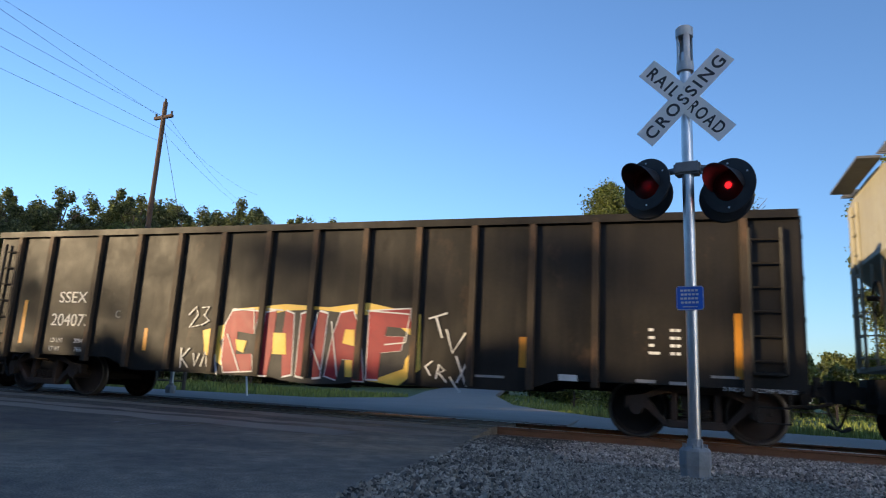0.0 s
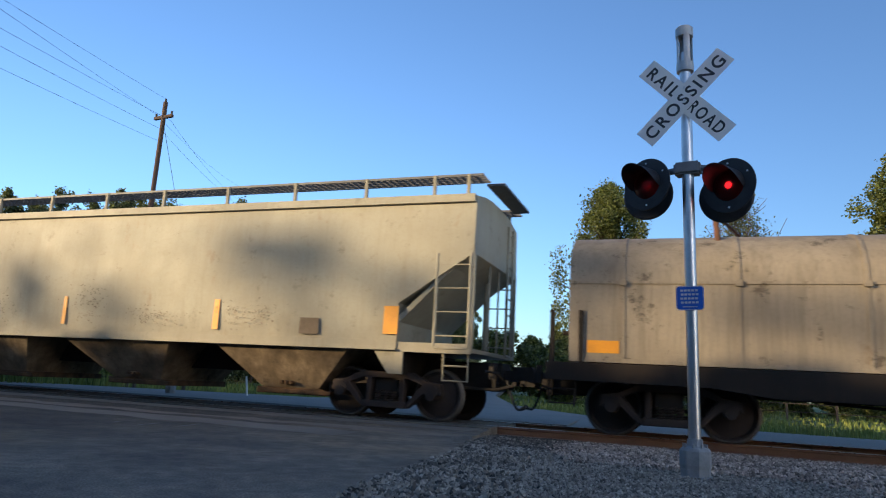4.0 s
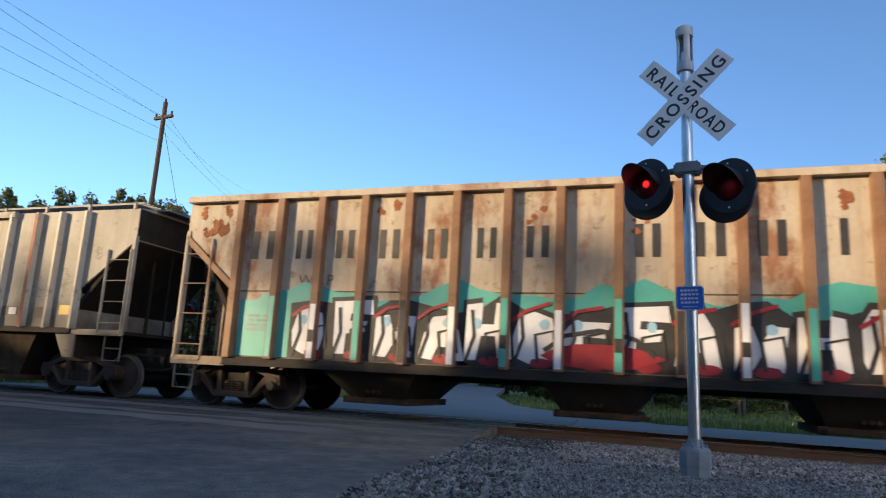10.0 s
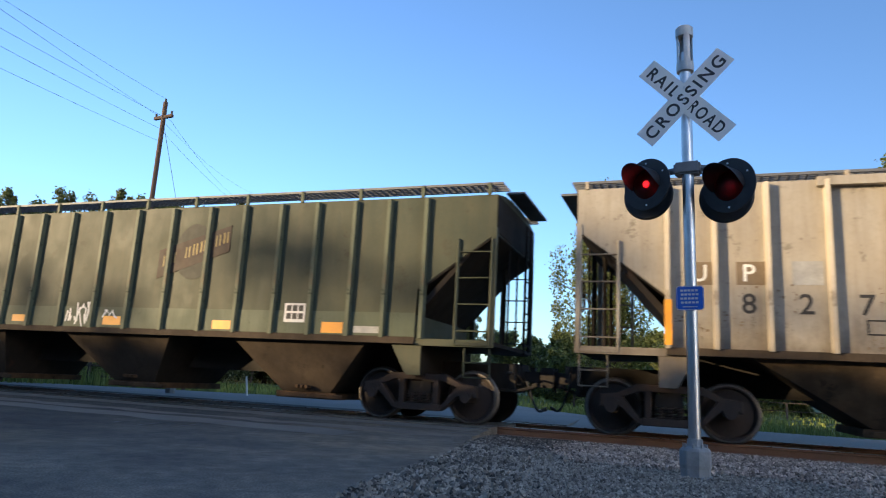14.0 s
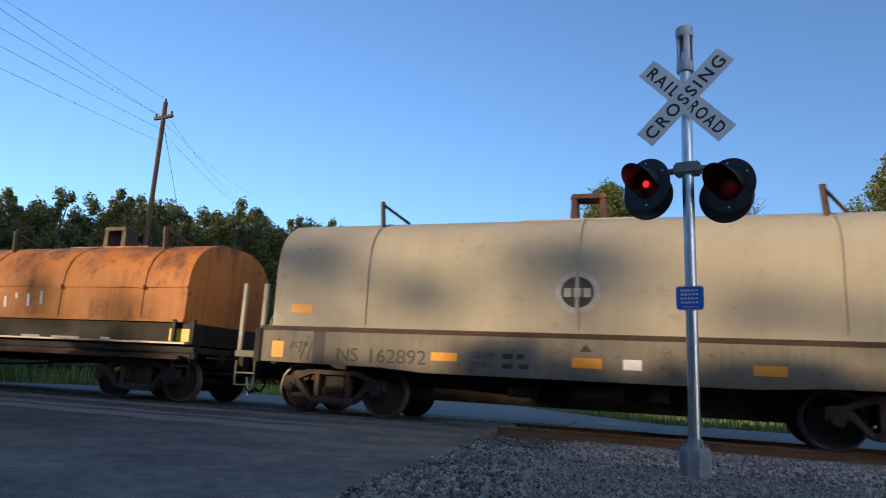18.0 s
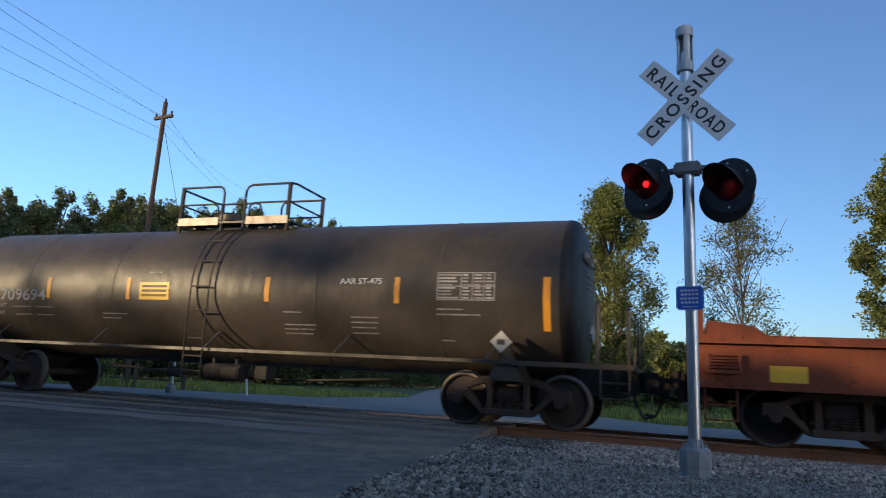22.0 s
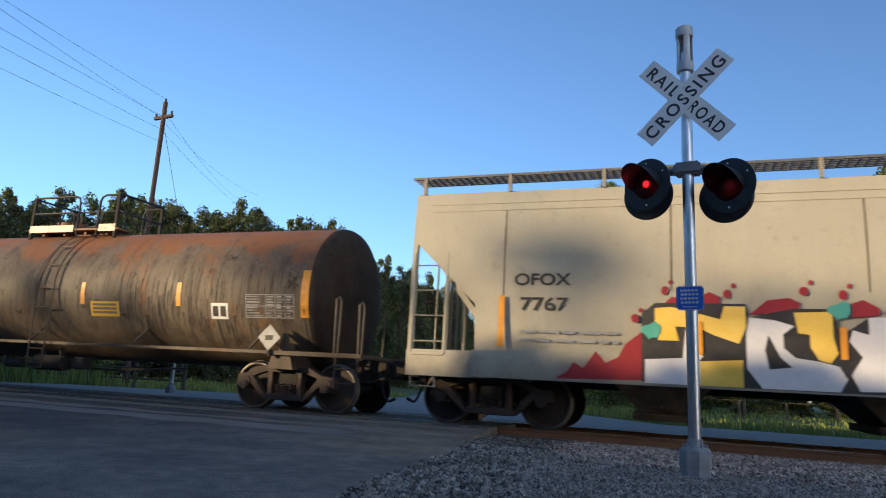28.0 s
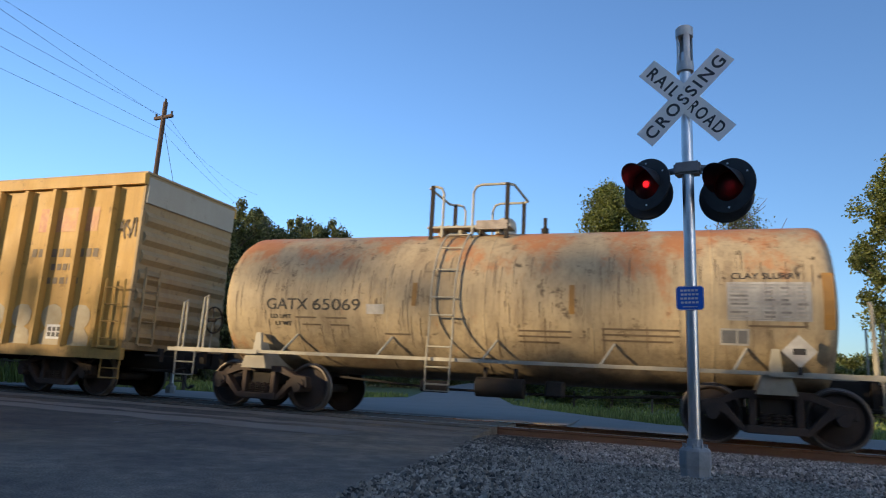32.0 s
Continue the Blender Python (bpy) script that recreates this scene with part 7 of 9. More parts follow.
for x, w, kind in ((-1.85, 0.78, 1), (-0.98, 0.74, 0), (-0.18, 0.60, 4), (0.42, 0.82, 2), (1.22, 0.88, 3)):
    fat_letter(car, x, 0.62 if kind != 3 else 0.66, w, 1.28, kind, M["red_shape"], M["silver_shape"], 2, edge=0.018)
for pts in ([(-0.72, 1.45), (-0.45, 1.45), (-0.40, 1.05), (-0.70, 1.05)], [(0.80, 1.55), (0.98, 1.55), (1.0, 1.25), (0.76, 1.3)], [(-1.55, 1.3), (-1.3, 1.28), (-1.35, 1.05), (-1.5, 1.1)], [(0.86, 0.7), (1.0, 0.7), (0.98, 1.0), (0.84, 1.0)]):
    patch(car, pts, M["gold_shape"], 5)
for pts in ([(-1.7, 1.85), (-1.2, 1.9), (-1.15, 1.5)], [(-0.9, 1.9), (-0.55, 1.88)], [(0.5, 1.7), (0.7, 0.7)], [(1.2, 1.9), (2.05, 1.85), (2.0, 1.35), (1.6, 1.3)], [(-1.75, 1.4), (-1.4, 0.7)], [(0.2, 1.85), (0.1, 1.3), (0.35, 0.8)]):
    stroke(car, pts, 0.025, M["white_mark"], 6)
for pts in ([(-2.72, 1.75), (-2.55, 1.92), (-2.5, 1.75), (-2.68, 1.5), (-2.45, 1.55)], [(-2.42, 1.9), (-2.25, 1.92), (-2.35, 1.75), (-2.22, 1.65), (-2.4, 1.55)], [(-2.8, 1.1), (-2.78, 0.7)], [(-2.6, 1.1), (-2.78, 0.9), (-2.6, 0.72)], [(-2.5, 1.0), (-2.45, 0.75), (-2.35, 1.0)], [(-2.3, 0.75), (-2.22, 1.05), (-2.15, 0.75)], [(-2.0, 1.0), (-1.9, 0.6)],
            [(2.42, 1.78), (2.75, 1.88)], [(2.55, 1.82), (2.68, 1.45)], [(2.75, 1.6), (2.88, 1.2), (3.1, 1.55)], [(2.95, 1.15), (3.15, 0.65)], [(3.18, 1.12), (2.98, 0.7)], [(2.52, 1.05), (2.4, 0.95), (2.5, 0.8)], [(2.6, 0.75), (2.65, 1.0), (2.75, 0.9), (2.65, 0.85), (2.8, 0.7)], [(2.85, 0.8), (2.95, 0.65), (3.05, 0.55)]):
    stroke(car, pts, 0.03, M["white_mark"], 6)

# first framed coil car
def framed_marks(car, num, x_num, x_logo, x_word, x_small, sill, seed):
    stencil(car, num, x_num, 0.58, 0.27, M["white_mark"], y=-SIDE + 0.055, width=1.65)
    y = -1.424
    for k in range(3):
        bars(car, [(x_logo, 1.32 + 0.075 * k, 0.34 + 0.08 * (2 - k), 0.045)], M["white_mark"], y)
    stroke(car, [(x_logo + 0.25 + 0.22 * math.cos(a), 1.52 + 0.22 * math.sin(a)) for a in np.linspace(-0.3, 2.6, 9)], 0.07, M["white_mark"], 1, y=y)
    small_print(car, x_logo - 0.02, 1.86, 0.6, 1, M["white_mark"], y, 0.06, seed=seed)
    plain_word(car, [(x_word + k * 0.185, 1.33, 0.055 if k in (0, 1, 2, 3, 6) else 0.12, 0.22 if 0 < k < 3 else 0.26) for k in range(10)], M["white_mark"], y)
    small_print(car, x_small, 1.80, 0.95, 6, M["white_mark"], y, 0.026, 0.10, seed + 1)
    stroke(car, [(x_word - 0.65 + 0.17 * math.cos(a), 1.52 + 0.17 * math.sin(a)) for a in np.linspace(0, 6.0, 12)], 0.09, M["white_mark"], 1, y=y)
    bars(car, [(x_word - 1.95, 1.42, 1.15, 0.05), (x_word - 1.95, 1.34, 1.15, 0.03)], M["white_mark"], y)
    small_print(car, x_word - 1.93, 1.52, 1.05, 1, M["white_mark"], y, 0.07, seed=seed + 2)
    for r in sill:
        bars(car, [r], M["yellow"], -SIDE + 0.055, "reflector")
    small_print(car, x_num + 1.9, 0.78, 0.6, 2, M["white_mark"], -SIDE + 0.055, 0.06, 0.13, seed + 3)
    small_print(car, x_num + 4.5, 0.72, 0.7, 2, M["grey_mark"], -SIDE + 0.055, 0.05, 0.10, seed + 4)
    bars(car, [(x_num + 7.0, 0.52, 0.5, 0.02), (x_num + 7.0, 0.72, 0.5, 0.02), (x_num + 7.0, 0.52, 0.02, 0.22), (x_num + 7.48, 0.52, 0.02, 0.22), (x_num + 7.9, 0.62, 0.22, 0.18)], M["white_mark"], -SIDE + 0.055)


car, h, mid = truss_coil_car("oxide red coil steel car with framed hood and grimy sill", -32.3, -16.1, -30.0, -18.38, [-5.62, -3.05, -0.95, 1.33, 3.39, 5.78], P["oxide"], ((-3.1, -5.5), (3.4, 5.7)), (-6.2, -3.9, -1.75, 0.7, 3.2, 5.2))
framed_marks(car, "CR 631202", -3.64, -3.73, 1.37, -2.37, [(-0.16, 0.36, 0.42, 0.15), (1.99, 0.36, 0.42, 0.15), (4.63, 0.37, 0.44, 0.14), (-5.2, 0.40, 0.42, 0.15), (-2.3, 0.40, 0.42, 0.13)], 20)

# dusty tan coil car
car, mid, h = start_car("dusty tan coil steel car with round banded hood", -47.7, -33.2, "coil car", "coil_steel_car")
deck_car(car, h, 1.13, P["sill_dark"])
round_hood(car, -h + 0.35, h - 0.35, P["coil_tan"], 1.15, 2.45, 3.40, 8)
deck_ends(car, h, 1.13, P["sill_dark"])
running_gear(car, mid, h - 1.9, h + 0.75)
stripes(car, [(6.1, 1.30, 0.5, 0.20), (-6.6, 1.30, 0.5, 0.20)], M["yellow"], -1.458)
bars(car, [(3.3, 1.32, 0.45, 0.20)], M["grey_mark"], -1.458)

# smooth-sided cream hopper
car, h = covered_hopper("smooth-sided cream covered hopper car, dented and stained", -69.2, -49.0, P["hopper_cream"], zb=1.38, zt=4.0, knee=2.95, inset=1.38, foot=2.05, slope_paint=P["hopper_cream"], hop_paint=P["dirt"], hop_sides=P["dirt"], bow=0.05, walk_z=0.40, eave=0.12, centres=1.69,
                        post_xs=[-9.9, -8.5, -6.9, -5.3, -3.4, -1.68, -0.05, 1.57, 3.14, 4.76, 6.35, 7.9, 9.28, 9.93], outlets=[(-7.3, -4.3, -6.5, -5.2), (-3.14, -0.2, -2.45, -0.6), (0.85, 3.7, 1.95, 3.2), (4.8, 7.76, 5.7, 6.95)], hop_low=0.32)
stencil(car, "NAHX", -8.48, 2.42, 0.21, M["black_mark"], -SIDE - 0.034, 0.86)
stencil(car, "101028", -8.45, 1.95, 0.23, M["black_mark"], -SIDE - 0.027, 1.06)
small_print(car, -8.42, 1.72, 0.85, 2, M["brown_mark"], -SIDE - 0.03, 0.07, 0.14, 31)
for x in (-5.9, -6.6):
    bars(car, [(x, 1.62 if x < -6 else 2.05, 0.02, 0.2), (x + 0.24, 1.62 if x < -6 else 2.05, 0.02, 0.2), (x, 1.62 if x < -6 else 2.05, 0.26, 0.02), (x, 1.80 if x < -6 else 2.24, 0.26, 0.02)], M["black_mark"], -SIDE - 0.045)
stripes(car, [(0.84, 1.5, 0.10, 0.59), (4.78, 1.48, 0.13, 0.59), (8.46, 1.49, 0.28, 0.5), (-2.07, 1.51, 0.09, 0.55), (-4.72, 1.5, 0.11, 0.55), (-8.60, 1.5, 0.12, 0.50)], M["yellow"], -SIDE - 0.03)
patch(car, [(-10.08, 2.98), (-8.75, 2.05), (-8.72, 3.85), (-10.08, 3.86)], P["hopper_tan"], 0, "repainted_panel", -SIDE - 0.022)
bars(car, [(6.75, 1.45, 0.40, 0.30)], M["brown_mark"], -SIDE - 0.035)
for cx, cz, rx, rz, sd in ((1.5, 1.95, 0.35, 0.30, 1), (5.6, 1.8, 0.5, 0.2, 2), (-1.2, 1.85, 0.3, 0.25, 3), (3.3, 1.7, 0.4, 0.15, 4), (-5.2, 1.8, 0.35, 0.2, 5)):
    rng = random.Random(sd)
    rows = [(cx + rng.gauss(0, rx * 0.8), cz + rng.gauss(0, rz * 0.7), rng.uniform(0.008, 0.022), rng.uniform(0.008, 0.03)) for _ in range(110)]
    bars(car, rows, M["brown_mark"], -SIDE - 0.047, "paint_flake")

# green ribbed hopper
def faded_emblem(car, x, z, s, ring, bar, disc=None):
    """A worn disc under a slanting banner."""
    patch(car, blob(x, z, 0.51 * s, 0.61 * s, 28, 1, 0.01), disc or ring, 1, "faded_emblem", -SIDE + 0.020)
    patch(car, [(x - 0.93 * s, z - 0.59 * s), (x + 0.90 * s, z - 0.01 * s), (x + 0.90 * s, z + 0.56 * s), (x - 0.93 * s, z + 0.04 * s)], ring, 2, "faded_emblem", -SIDE + 0.020)
    for k in range(9):
        u = x + (-0.80 + 0.19 * k) * s
        c = z + (-0.22 + 0.06 * k) * s
        if k % 4 != 2:
            bars(car, [(u, c - 0.10 * s, 0.035 * s, 0.24 * s), (u + 0.085 * s, c - 0.08 * s, 0.035 * s, 0.24 * s)], bar, -SIDE + 0.008, "letter_mark")


def tag_scrawl(car, x, z, w, h, material, seed, n=5, y=-SIDE + 0.008):
    rng = random.Random(seed)
    for k in range(n):
        x0 = x + w * k / n
        pts = [(x0 + rng.uniform(0, w / n * 1.3), z + rng.uniform(0, h)) for _ in range(4)]
        stroke(car, pts, 0.035, material, 1, y=y)


car, h = covered_hopper("olive green ribbed covered hopper car with a faded emblem", -87.67, -70.6, P["hopper_green"], zb=1.42, zt=3.98, knee=3.3, inset=1.42, foot=2.3, ribs=UP_RIBS, rib_w=0.10, rib_d=0.09, rib_paint=P["green_rib"], outlets=UP_OUT, hop_low=0.26, hop_paint=P["dirt_dark"], sill_paint=P["dirt_dark"], sill_h=0.09, end_sill_paint=P["hopper_green"], end_paint=P["end_soot_shade"], lip=False, posts=14, walk_z=0.22)
faded_emblem(car, 1.90, 3.09, 1.0, M["emblem_brown"], M["emblem_dull"], M["emblem_dark"])
stripes(car, [(7.00, 1.5, 0.14, 0.98), (3.14, 1.45, 0.12, 0.6), (-0.50, 1.45, 0.12, 0.53), (-3.98, 1.45, 0.12, 0.55), (-7.1, 1.5, 0.13, 0.95)], M["yellow"], -SIDE - 0.072)
bars(car, [(5.03, 1.62, 0.46, 0.38)], M["white_mark"], -SIDE + 0.012)
bars(car, [(5.08 + 0.13 * i, 1.68 + 0.16 * j, 0.10, 0.12) for i in range(3) for j in range(2)], M["black_mark"], -SIDE + 0.008)
bars(car, [(5.08, 1.47, 0.16, 0.10)], M["white_mark"], -SIDE + 0.012)
bars(car, [(4.23, 1.6, 0.45, 0.025), (4.23, 1.96, 0.45, 0.025), (4.23, 1.6, 0.025, 0.38), (4.66, 1.6, 0.025, 0.38)], M["white_mark"], -SIDE + 0.012)
for k, x in enumerate((3.3, 2.4, 1.5, -0.2, -1.1, -2.2)):
    tag_scrawl(car, x + 0.05, 1.5, 0.7, 0.3, M["grey_mark"], 60 + k, 4)
tag_scrawl(car, 7.55, 3.0, 0.35, 0.8, M["grey_mark"], 70, 6)

# the two white hoppers of one owner
WP_RIBS = [-6.88, -5.95, -5.05, -4.14, -3.25, -2.34, -1.41, -0.50, 0.45, 1.38, 2.29, 3.19, 4.12, 5.03, 5.95, 6.88]
WP_WORD = [(-6.63, 2.88, 0.56, 0.56), (-5.62, 2.88, 0.38, 0.56), (-4.76, 2.88, 0.41, 0.54), (-3.86, 2.87, 0.43, 0.54), (-2.92, 2.86, 0.42, 0.54), (-1.98, 2.86, 0.38, 0.54), (-1.1, 2.86, 0.42, 0.55), (0.70, 2.85, 0.42, 0.55), (1.61, 2.85, 0.48, 0.55), (2.52, 2.85, 0.42, 0.56), (3.62, 2.85, 0.11, 0.56), (4.38, 2.85, 0.42, 0.56), (5.48, 2.85, 0.11, 0.56), (6.22, 2.85, 0.42, 0.56)]
WP_OUT = [(-4.9, -3.0, -4.5, -3.4), (-0.85, 1.0, -0.55, 0.6), (3.1, 5.0, 3.4, 4.5)]


def white_ribbed(label, x0, x1, paint, rib_paint):
    car, h = covered_hopper(label, x0, x1, paint, zb=0.98, zt=4.16, knee=3.38, inset=1.25, foot=2.4, ribs=WP_RIBS, rib_w=0.17, rib_paint=rib_paint, roofwalk=False, outlets=WP_OUT, hop_low=0.24, hop_top=0.85, sill_paint=M["under"], flange=True, hop_paint=P["dirt_dark"], end_sill_paint=paint, eave=0.10, centres=1.25)
    plain_word(car, WP_WORD, M["black_mark"], -SIDE + 0.014)
    bm = bms()
    box(bm, -h + 1.3, h - 1.3, -SIDE + 0.005, -SIDE + 0.04, 2.24, 2.26)
    part("seam", bm, P["dirt"], car)
    return car, h


car, h = white_ribbed("white ribbed covered hopper car streaked with rust, low grey graffiti", -105.45, -88.95, P["hopper_white"], P["hopper_white"])
stencil(car, "W", -5.50, 2.36, 0.22, M["black_mark"], -SIDE + 0.012)
stencil(car, "P", -4.88, 2.36, 0.22, M["black_mark"], -SIDE + 0.012)
stencil(car, "120", -5.74, 1.86, 0.30, M["black_mark"], -SIDE + 0.012, 0.62)
stencil(car, "67", -4.86, 1.86, 0.30, M["black_mark"], -SIDE + 0.012, 0.52)
bars(car, [(-3.78, 1.88, 0.24, 0.02), (-3.78, 2.14, 0.24, 0.02), (-3.78, 1.88, 0.02, 0.28), (-3.56, 1.88, 0.02, 0.28)], M["black_mark"], -SIDE + 0.012)
stripes(car, [(-6.7, 1.42, 0.5, 0.16), (-3.85, 1.10, 0.45, 0.14), (-0.95, 1.1, 0.5, 0.14), (1.5, 1.08, 0.5, 0.14), (3.4, 1.12, 0.5, 0.14), (6.2, 1.4, 0.5, 0.15)], M["panel_yellow"], -SIDE + 0.012)
small_print(car, -5.75, 1.55, 0.7, 2, M["brown_mark"], -SIDE + 0.012, seed=81)
small_print(car, -6.7, 1.28, 0.5, 2, M["grey_mark"], -SIDE + 0.012, seed=82)
for k, (x, w, top_) in enumerate(((-2.2, 0.7, 0.8), (-1.25, 0.7, 0.6), (-0.3, 0.6, 0.75), (0.55, 0.72, 0.62), (1.45, 0.75, 0.85), (2.38, 0.72, 0.72), (3.30, 0.72, 0.60), (6.05, 0.7, 0.62))):
    outline_letter(car, x, 1.02, w, top_, 90 + k, M["pale_spray"], M["dim_line"], -SIDE + 0.012, k % 3 != 1)
    stroke(car, [(x + 0.05, 1.15), (x + 0.4 * w, 1.55), (x + 0.9 * w, 1.1 + 0.6 * (k % 2))], 0.06, M["brown_mark"], 4, y=-SIDE + 0.012)
stroke(car, [(1.6, 1.75), (2.22, 2.05)], 0.07, M["brown_mark"], 4, y=-SIDE + 0.012)
stroke(car, [(2.5, 2.0), (3.15, 1.4)], 0.08, M["brown_mark"], 4, y=-SIDE + 0.012)
tag_scrawl(car, 4.3, 1.2, 0.6, 0.6, M["brown_mark"], 101, 6)
bars(car, [(5.33, 1.22, 0.46, 0.34)], M["black_mark"], -SIDE + 0.012)
bars(car, [(5.33, 1.60, 0.44, 0.32)], M["brown_mark"], -SIDE + 0.012)

RIB_RUST = car_paint("rib_rust_brown", (0.17, 0.075, 0.035), (0.28, 0.17, 0.10), scale=2.0, amount=0.8)
car, h = white_ribbed("rusty white covered hopper car with teal and silver graffiti", -123.1, -106.65, P["hopper_white_rusty"], RIB_RUST)
stencil(car, "W", -5.50, 2.36, 0.22, M["brown_mark"], -SIDE + 0.012)
stencil(car, "P", -4.88, 2.36, 0.22, M["brown_mark"], -SIDE + 0.012)
rng = random.Random(7)
top = [(x, 2.25 + 0.16 * math.sin(x * 2.1) + rng.uniform(-0.08, 0.12)) for x in np.linspace(-6.75, 6.7, 40)]
patch(car, [(6.7, 1.0), (-6.75, 1.0)][::-1] + top[::-1], M["teal_shape"], 1, y=-SIDE + 0.012)
under = [(x, 1.98 + 0.14 * math.sin(x * 3.3) + rng.uniform(-0.10, 0.10)) for x in np.linspace(-5.6, 6.3, 30)]
patch(car, [(-5.6, 1.0), (6.3, 1.0)] + under[::-1], M["black_mark"], 2, y=-SIDE + 0.012)
kinds = [5, 3, 4, 2, 0, 5, 1, 3, 2, 4, 0, 1, 5, 2]
for k in range(14):
    x = -5.6 + k * 0.85
    w = rng.uniform(0.82, 1.02)
    fat_letter(car, x, 1.01, w, 1.0 + 0.16 * math.sin(k * 1.9), kinds[k], M["silver_shape"], M["black_mark"], 3, -SIDE + 0.012, edge=0.075)
    patch(car, blob(x + 0.3 + 0.3 * (k % 2), 1.72, 0.08, 0.09, 10, k), M["lightblue_shape"], 6, y=-SIDE + 0.012)
    patch(car, blob(x + 0.55, 1.09, 0.20, 0.09, 10, k + 40), M["red_shape"], 6, y=-SIDE + 0.012)
    if k % 3 != 1:
        stroke(car, [(x + 0.05, 1.78), (x + 0.3, 1.95), (x + 0.7, 2.02 + 0.06 * (k % 2))], 0.06, M["red_shape"], 8, y=-SIDE + 0.012)
    stroke(car, [(x + 0.1, 1.05), (x + 0.25, 1.5), (x + 0.2, 1.95)], 0.06, M["black_mark"], 7, y=-SIDE + 0.012)
    stroke(car, [(x + 0.5, 1.1), (x + 0.45, 1.55), (x + 0.75, 1.62), (x + 0.8, 1.2)], 0.055, M["black_mark"], 7, y=-SIDE + 0.012)
patch(car, blob(0.15, 1.22, 0.95, 0.20, 16, 77), M["red_shape"], 8, y=-SIDE + 0.012)
stroke(car, [(-0.75, 1.3), (-0.4, 1.55), (0.15, 1.65), (0.7, 1.52), (1.0, 1.25)], 0.07, M["black_mark"], 9, y=-SIDE + 0.012)
for k, x in enumerate(WP_RIBS[1:]):
    bars(car, [(x - 0.055, 1.0, 0.11, 1.05 + 0.1 * math.sin(x * 3))], M[("teal_shape", "silver_shape", "teal_shape", "black_mark", "silver_shape")[k % 5]], -SIDE - 0.142, "sprayed_rib")
    if k % 2:
        bars(car, [(x - 0.055, 1.3, 0.11, 0.22)], M["black_mark"], -SIDE - 0.146, "sprayed_rib")
small_print(car, -6.55, 1.75, 0.6, 4, M["grey_mark"], -SIDE + 0.004, seed=84)
RUST_SHEET = car_paint("rust_blooming_orange", (0.33, 0.125, 0.045), (0.16, 0.055, 0.025), 0.75, scale=5.0, amount=1.0, streak=0.8)
rng = random.Random(17)
for x0, x1, z0, z1, count in ((7.05, 8.05, 3.2, 4.05, 34), (7.0, 7.35, 2.7, 3.2, 10), (-8.0, -7.2, 3.35, 4.0, 18), (6.5, 6.75, 1.2, 2.2, 5), (-1.15, -0.75, 3.4, 3.85, 3), (0.65, 0.9, 3.2, 3.8, 3), (3.4, 3.9, 3.55, 3.9, 3), (-4.0, -3.5, 3.6, 3.9, 3)):
    for k in range(count):
        r = rng.uniform(0.03, 0.10)
        patch(car, blob(rng.uniform(x0, x1), rng.uniform(z0, z1), r, r * rng.uniform(0.7, 1.6), 16, rng.randrange(999), 0.4), RUST_SHEET, 0.2 + 0.05 * k, "rust_bloom", -SIDE + 0.014)

# the two grey hoppers
def shield(car, x, z, dark):
    patch(car, [(x, z + 0.42), (x + 0.02, z + 0.70), (x + 0.3, z + 0.66), (x + 0.57, z + 0.70), (x + 0.59, z + 0.42)], dark, 1, "painted_shield", -SIDE + 0.012)
    patch(car, [(x + 0.01, z + 0.39), (x + 0.58, z + 0.39), (x + 0.55, z + 0.12), (x + 0.295, z), (x + 0.04, z + 0.12)], M["white_mark"], 1, "painted_shield", -SIDE + 0.012)
    bars(car, [(x + 0.07 + 0.075 * k, z + 0.56, 0.05, 0.07) for k in range(6)] + [(x + 0.05 + 0.07 * k, z + 0.46, 0.05, 0.07) for k in range(7)], M["white_mark"], -SIDE + 0.002)


RUST_RIB = car_paint("rib_rust_red", (0.27, 0.075, 0.035), (0.19, 0.06, 0.03))


def grey_hopper(label, x0, x1, paint, digits, style):
    car, h = covered_hopper(label, x0, x1, paint, zb=1.42, zt=4.02, knee=3.32, inset=1.42, foot=2.22, ribs=UP_RIBS, rib_w=0.09, rib_d=0.14, rib_paint=P["rib_cream"], eave=0.12, eave_span=4.9, outlets=UP_OUT, hop_low=0.24, posts=14, walk_z=0.13, hop_paint=P["dirt_mid"], sill_paint=P["dirt_dark"], sill_h=0.09, end_sill_paint=P["hopper_grey"], end_paint=P["end_soot_shade"])
    for ch, x in digits[0]:
        stencil(car, ch, x, 2.58 if style else 2.46, 0.27, M["black_mark" if style else "white_mark"], -SIDE + 0.012, bold=0.004)
    for ch, x in digits[1]:
        stencil(car, ch, x, 2.04 if style else 1.97, 0.31, M["black_mark"], -SIDE + 0.012, bold=0.004)
    bars(car, [(-4.35, 1.68, 0.02, 0.2), (-4.1, 1.68, 0.02, 0.2), (-4.35, 1.68, 0.27, 0.02), (-4.35, 1.88, 0.27, 0.02)], M["black_mark"], -SIDE + 0.012)
    rng = random.Random(int(-x0))
    for gap, (xa, xb) in enumerate(zip(UP_RIBS, UP_RIBS[1:])):
        rows = []
        for _ in range(rng.randrange(1, 4)):
            cx, cz = rng.uniform(xa + 0.15, xb - 0.15), rng.uniform(1.5, 2.3)
            for _ in range(rng.randrange(4, 16)):
                rows.append((min(xb - 0.12, max(xa + 0.1, cx + rng.gauss(0, 0.12))), cz + rng.gauss(0, 0.10), rng.uniform(0.008, 0.05), rng.uniform(0.006, 0.035)))
        bars(car, rows, M["brown_mark"], -SIDE + 0.016, "paint_chip")
    return car, h


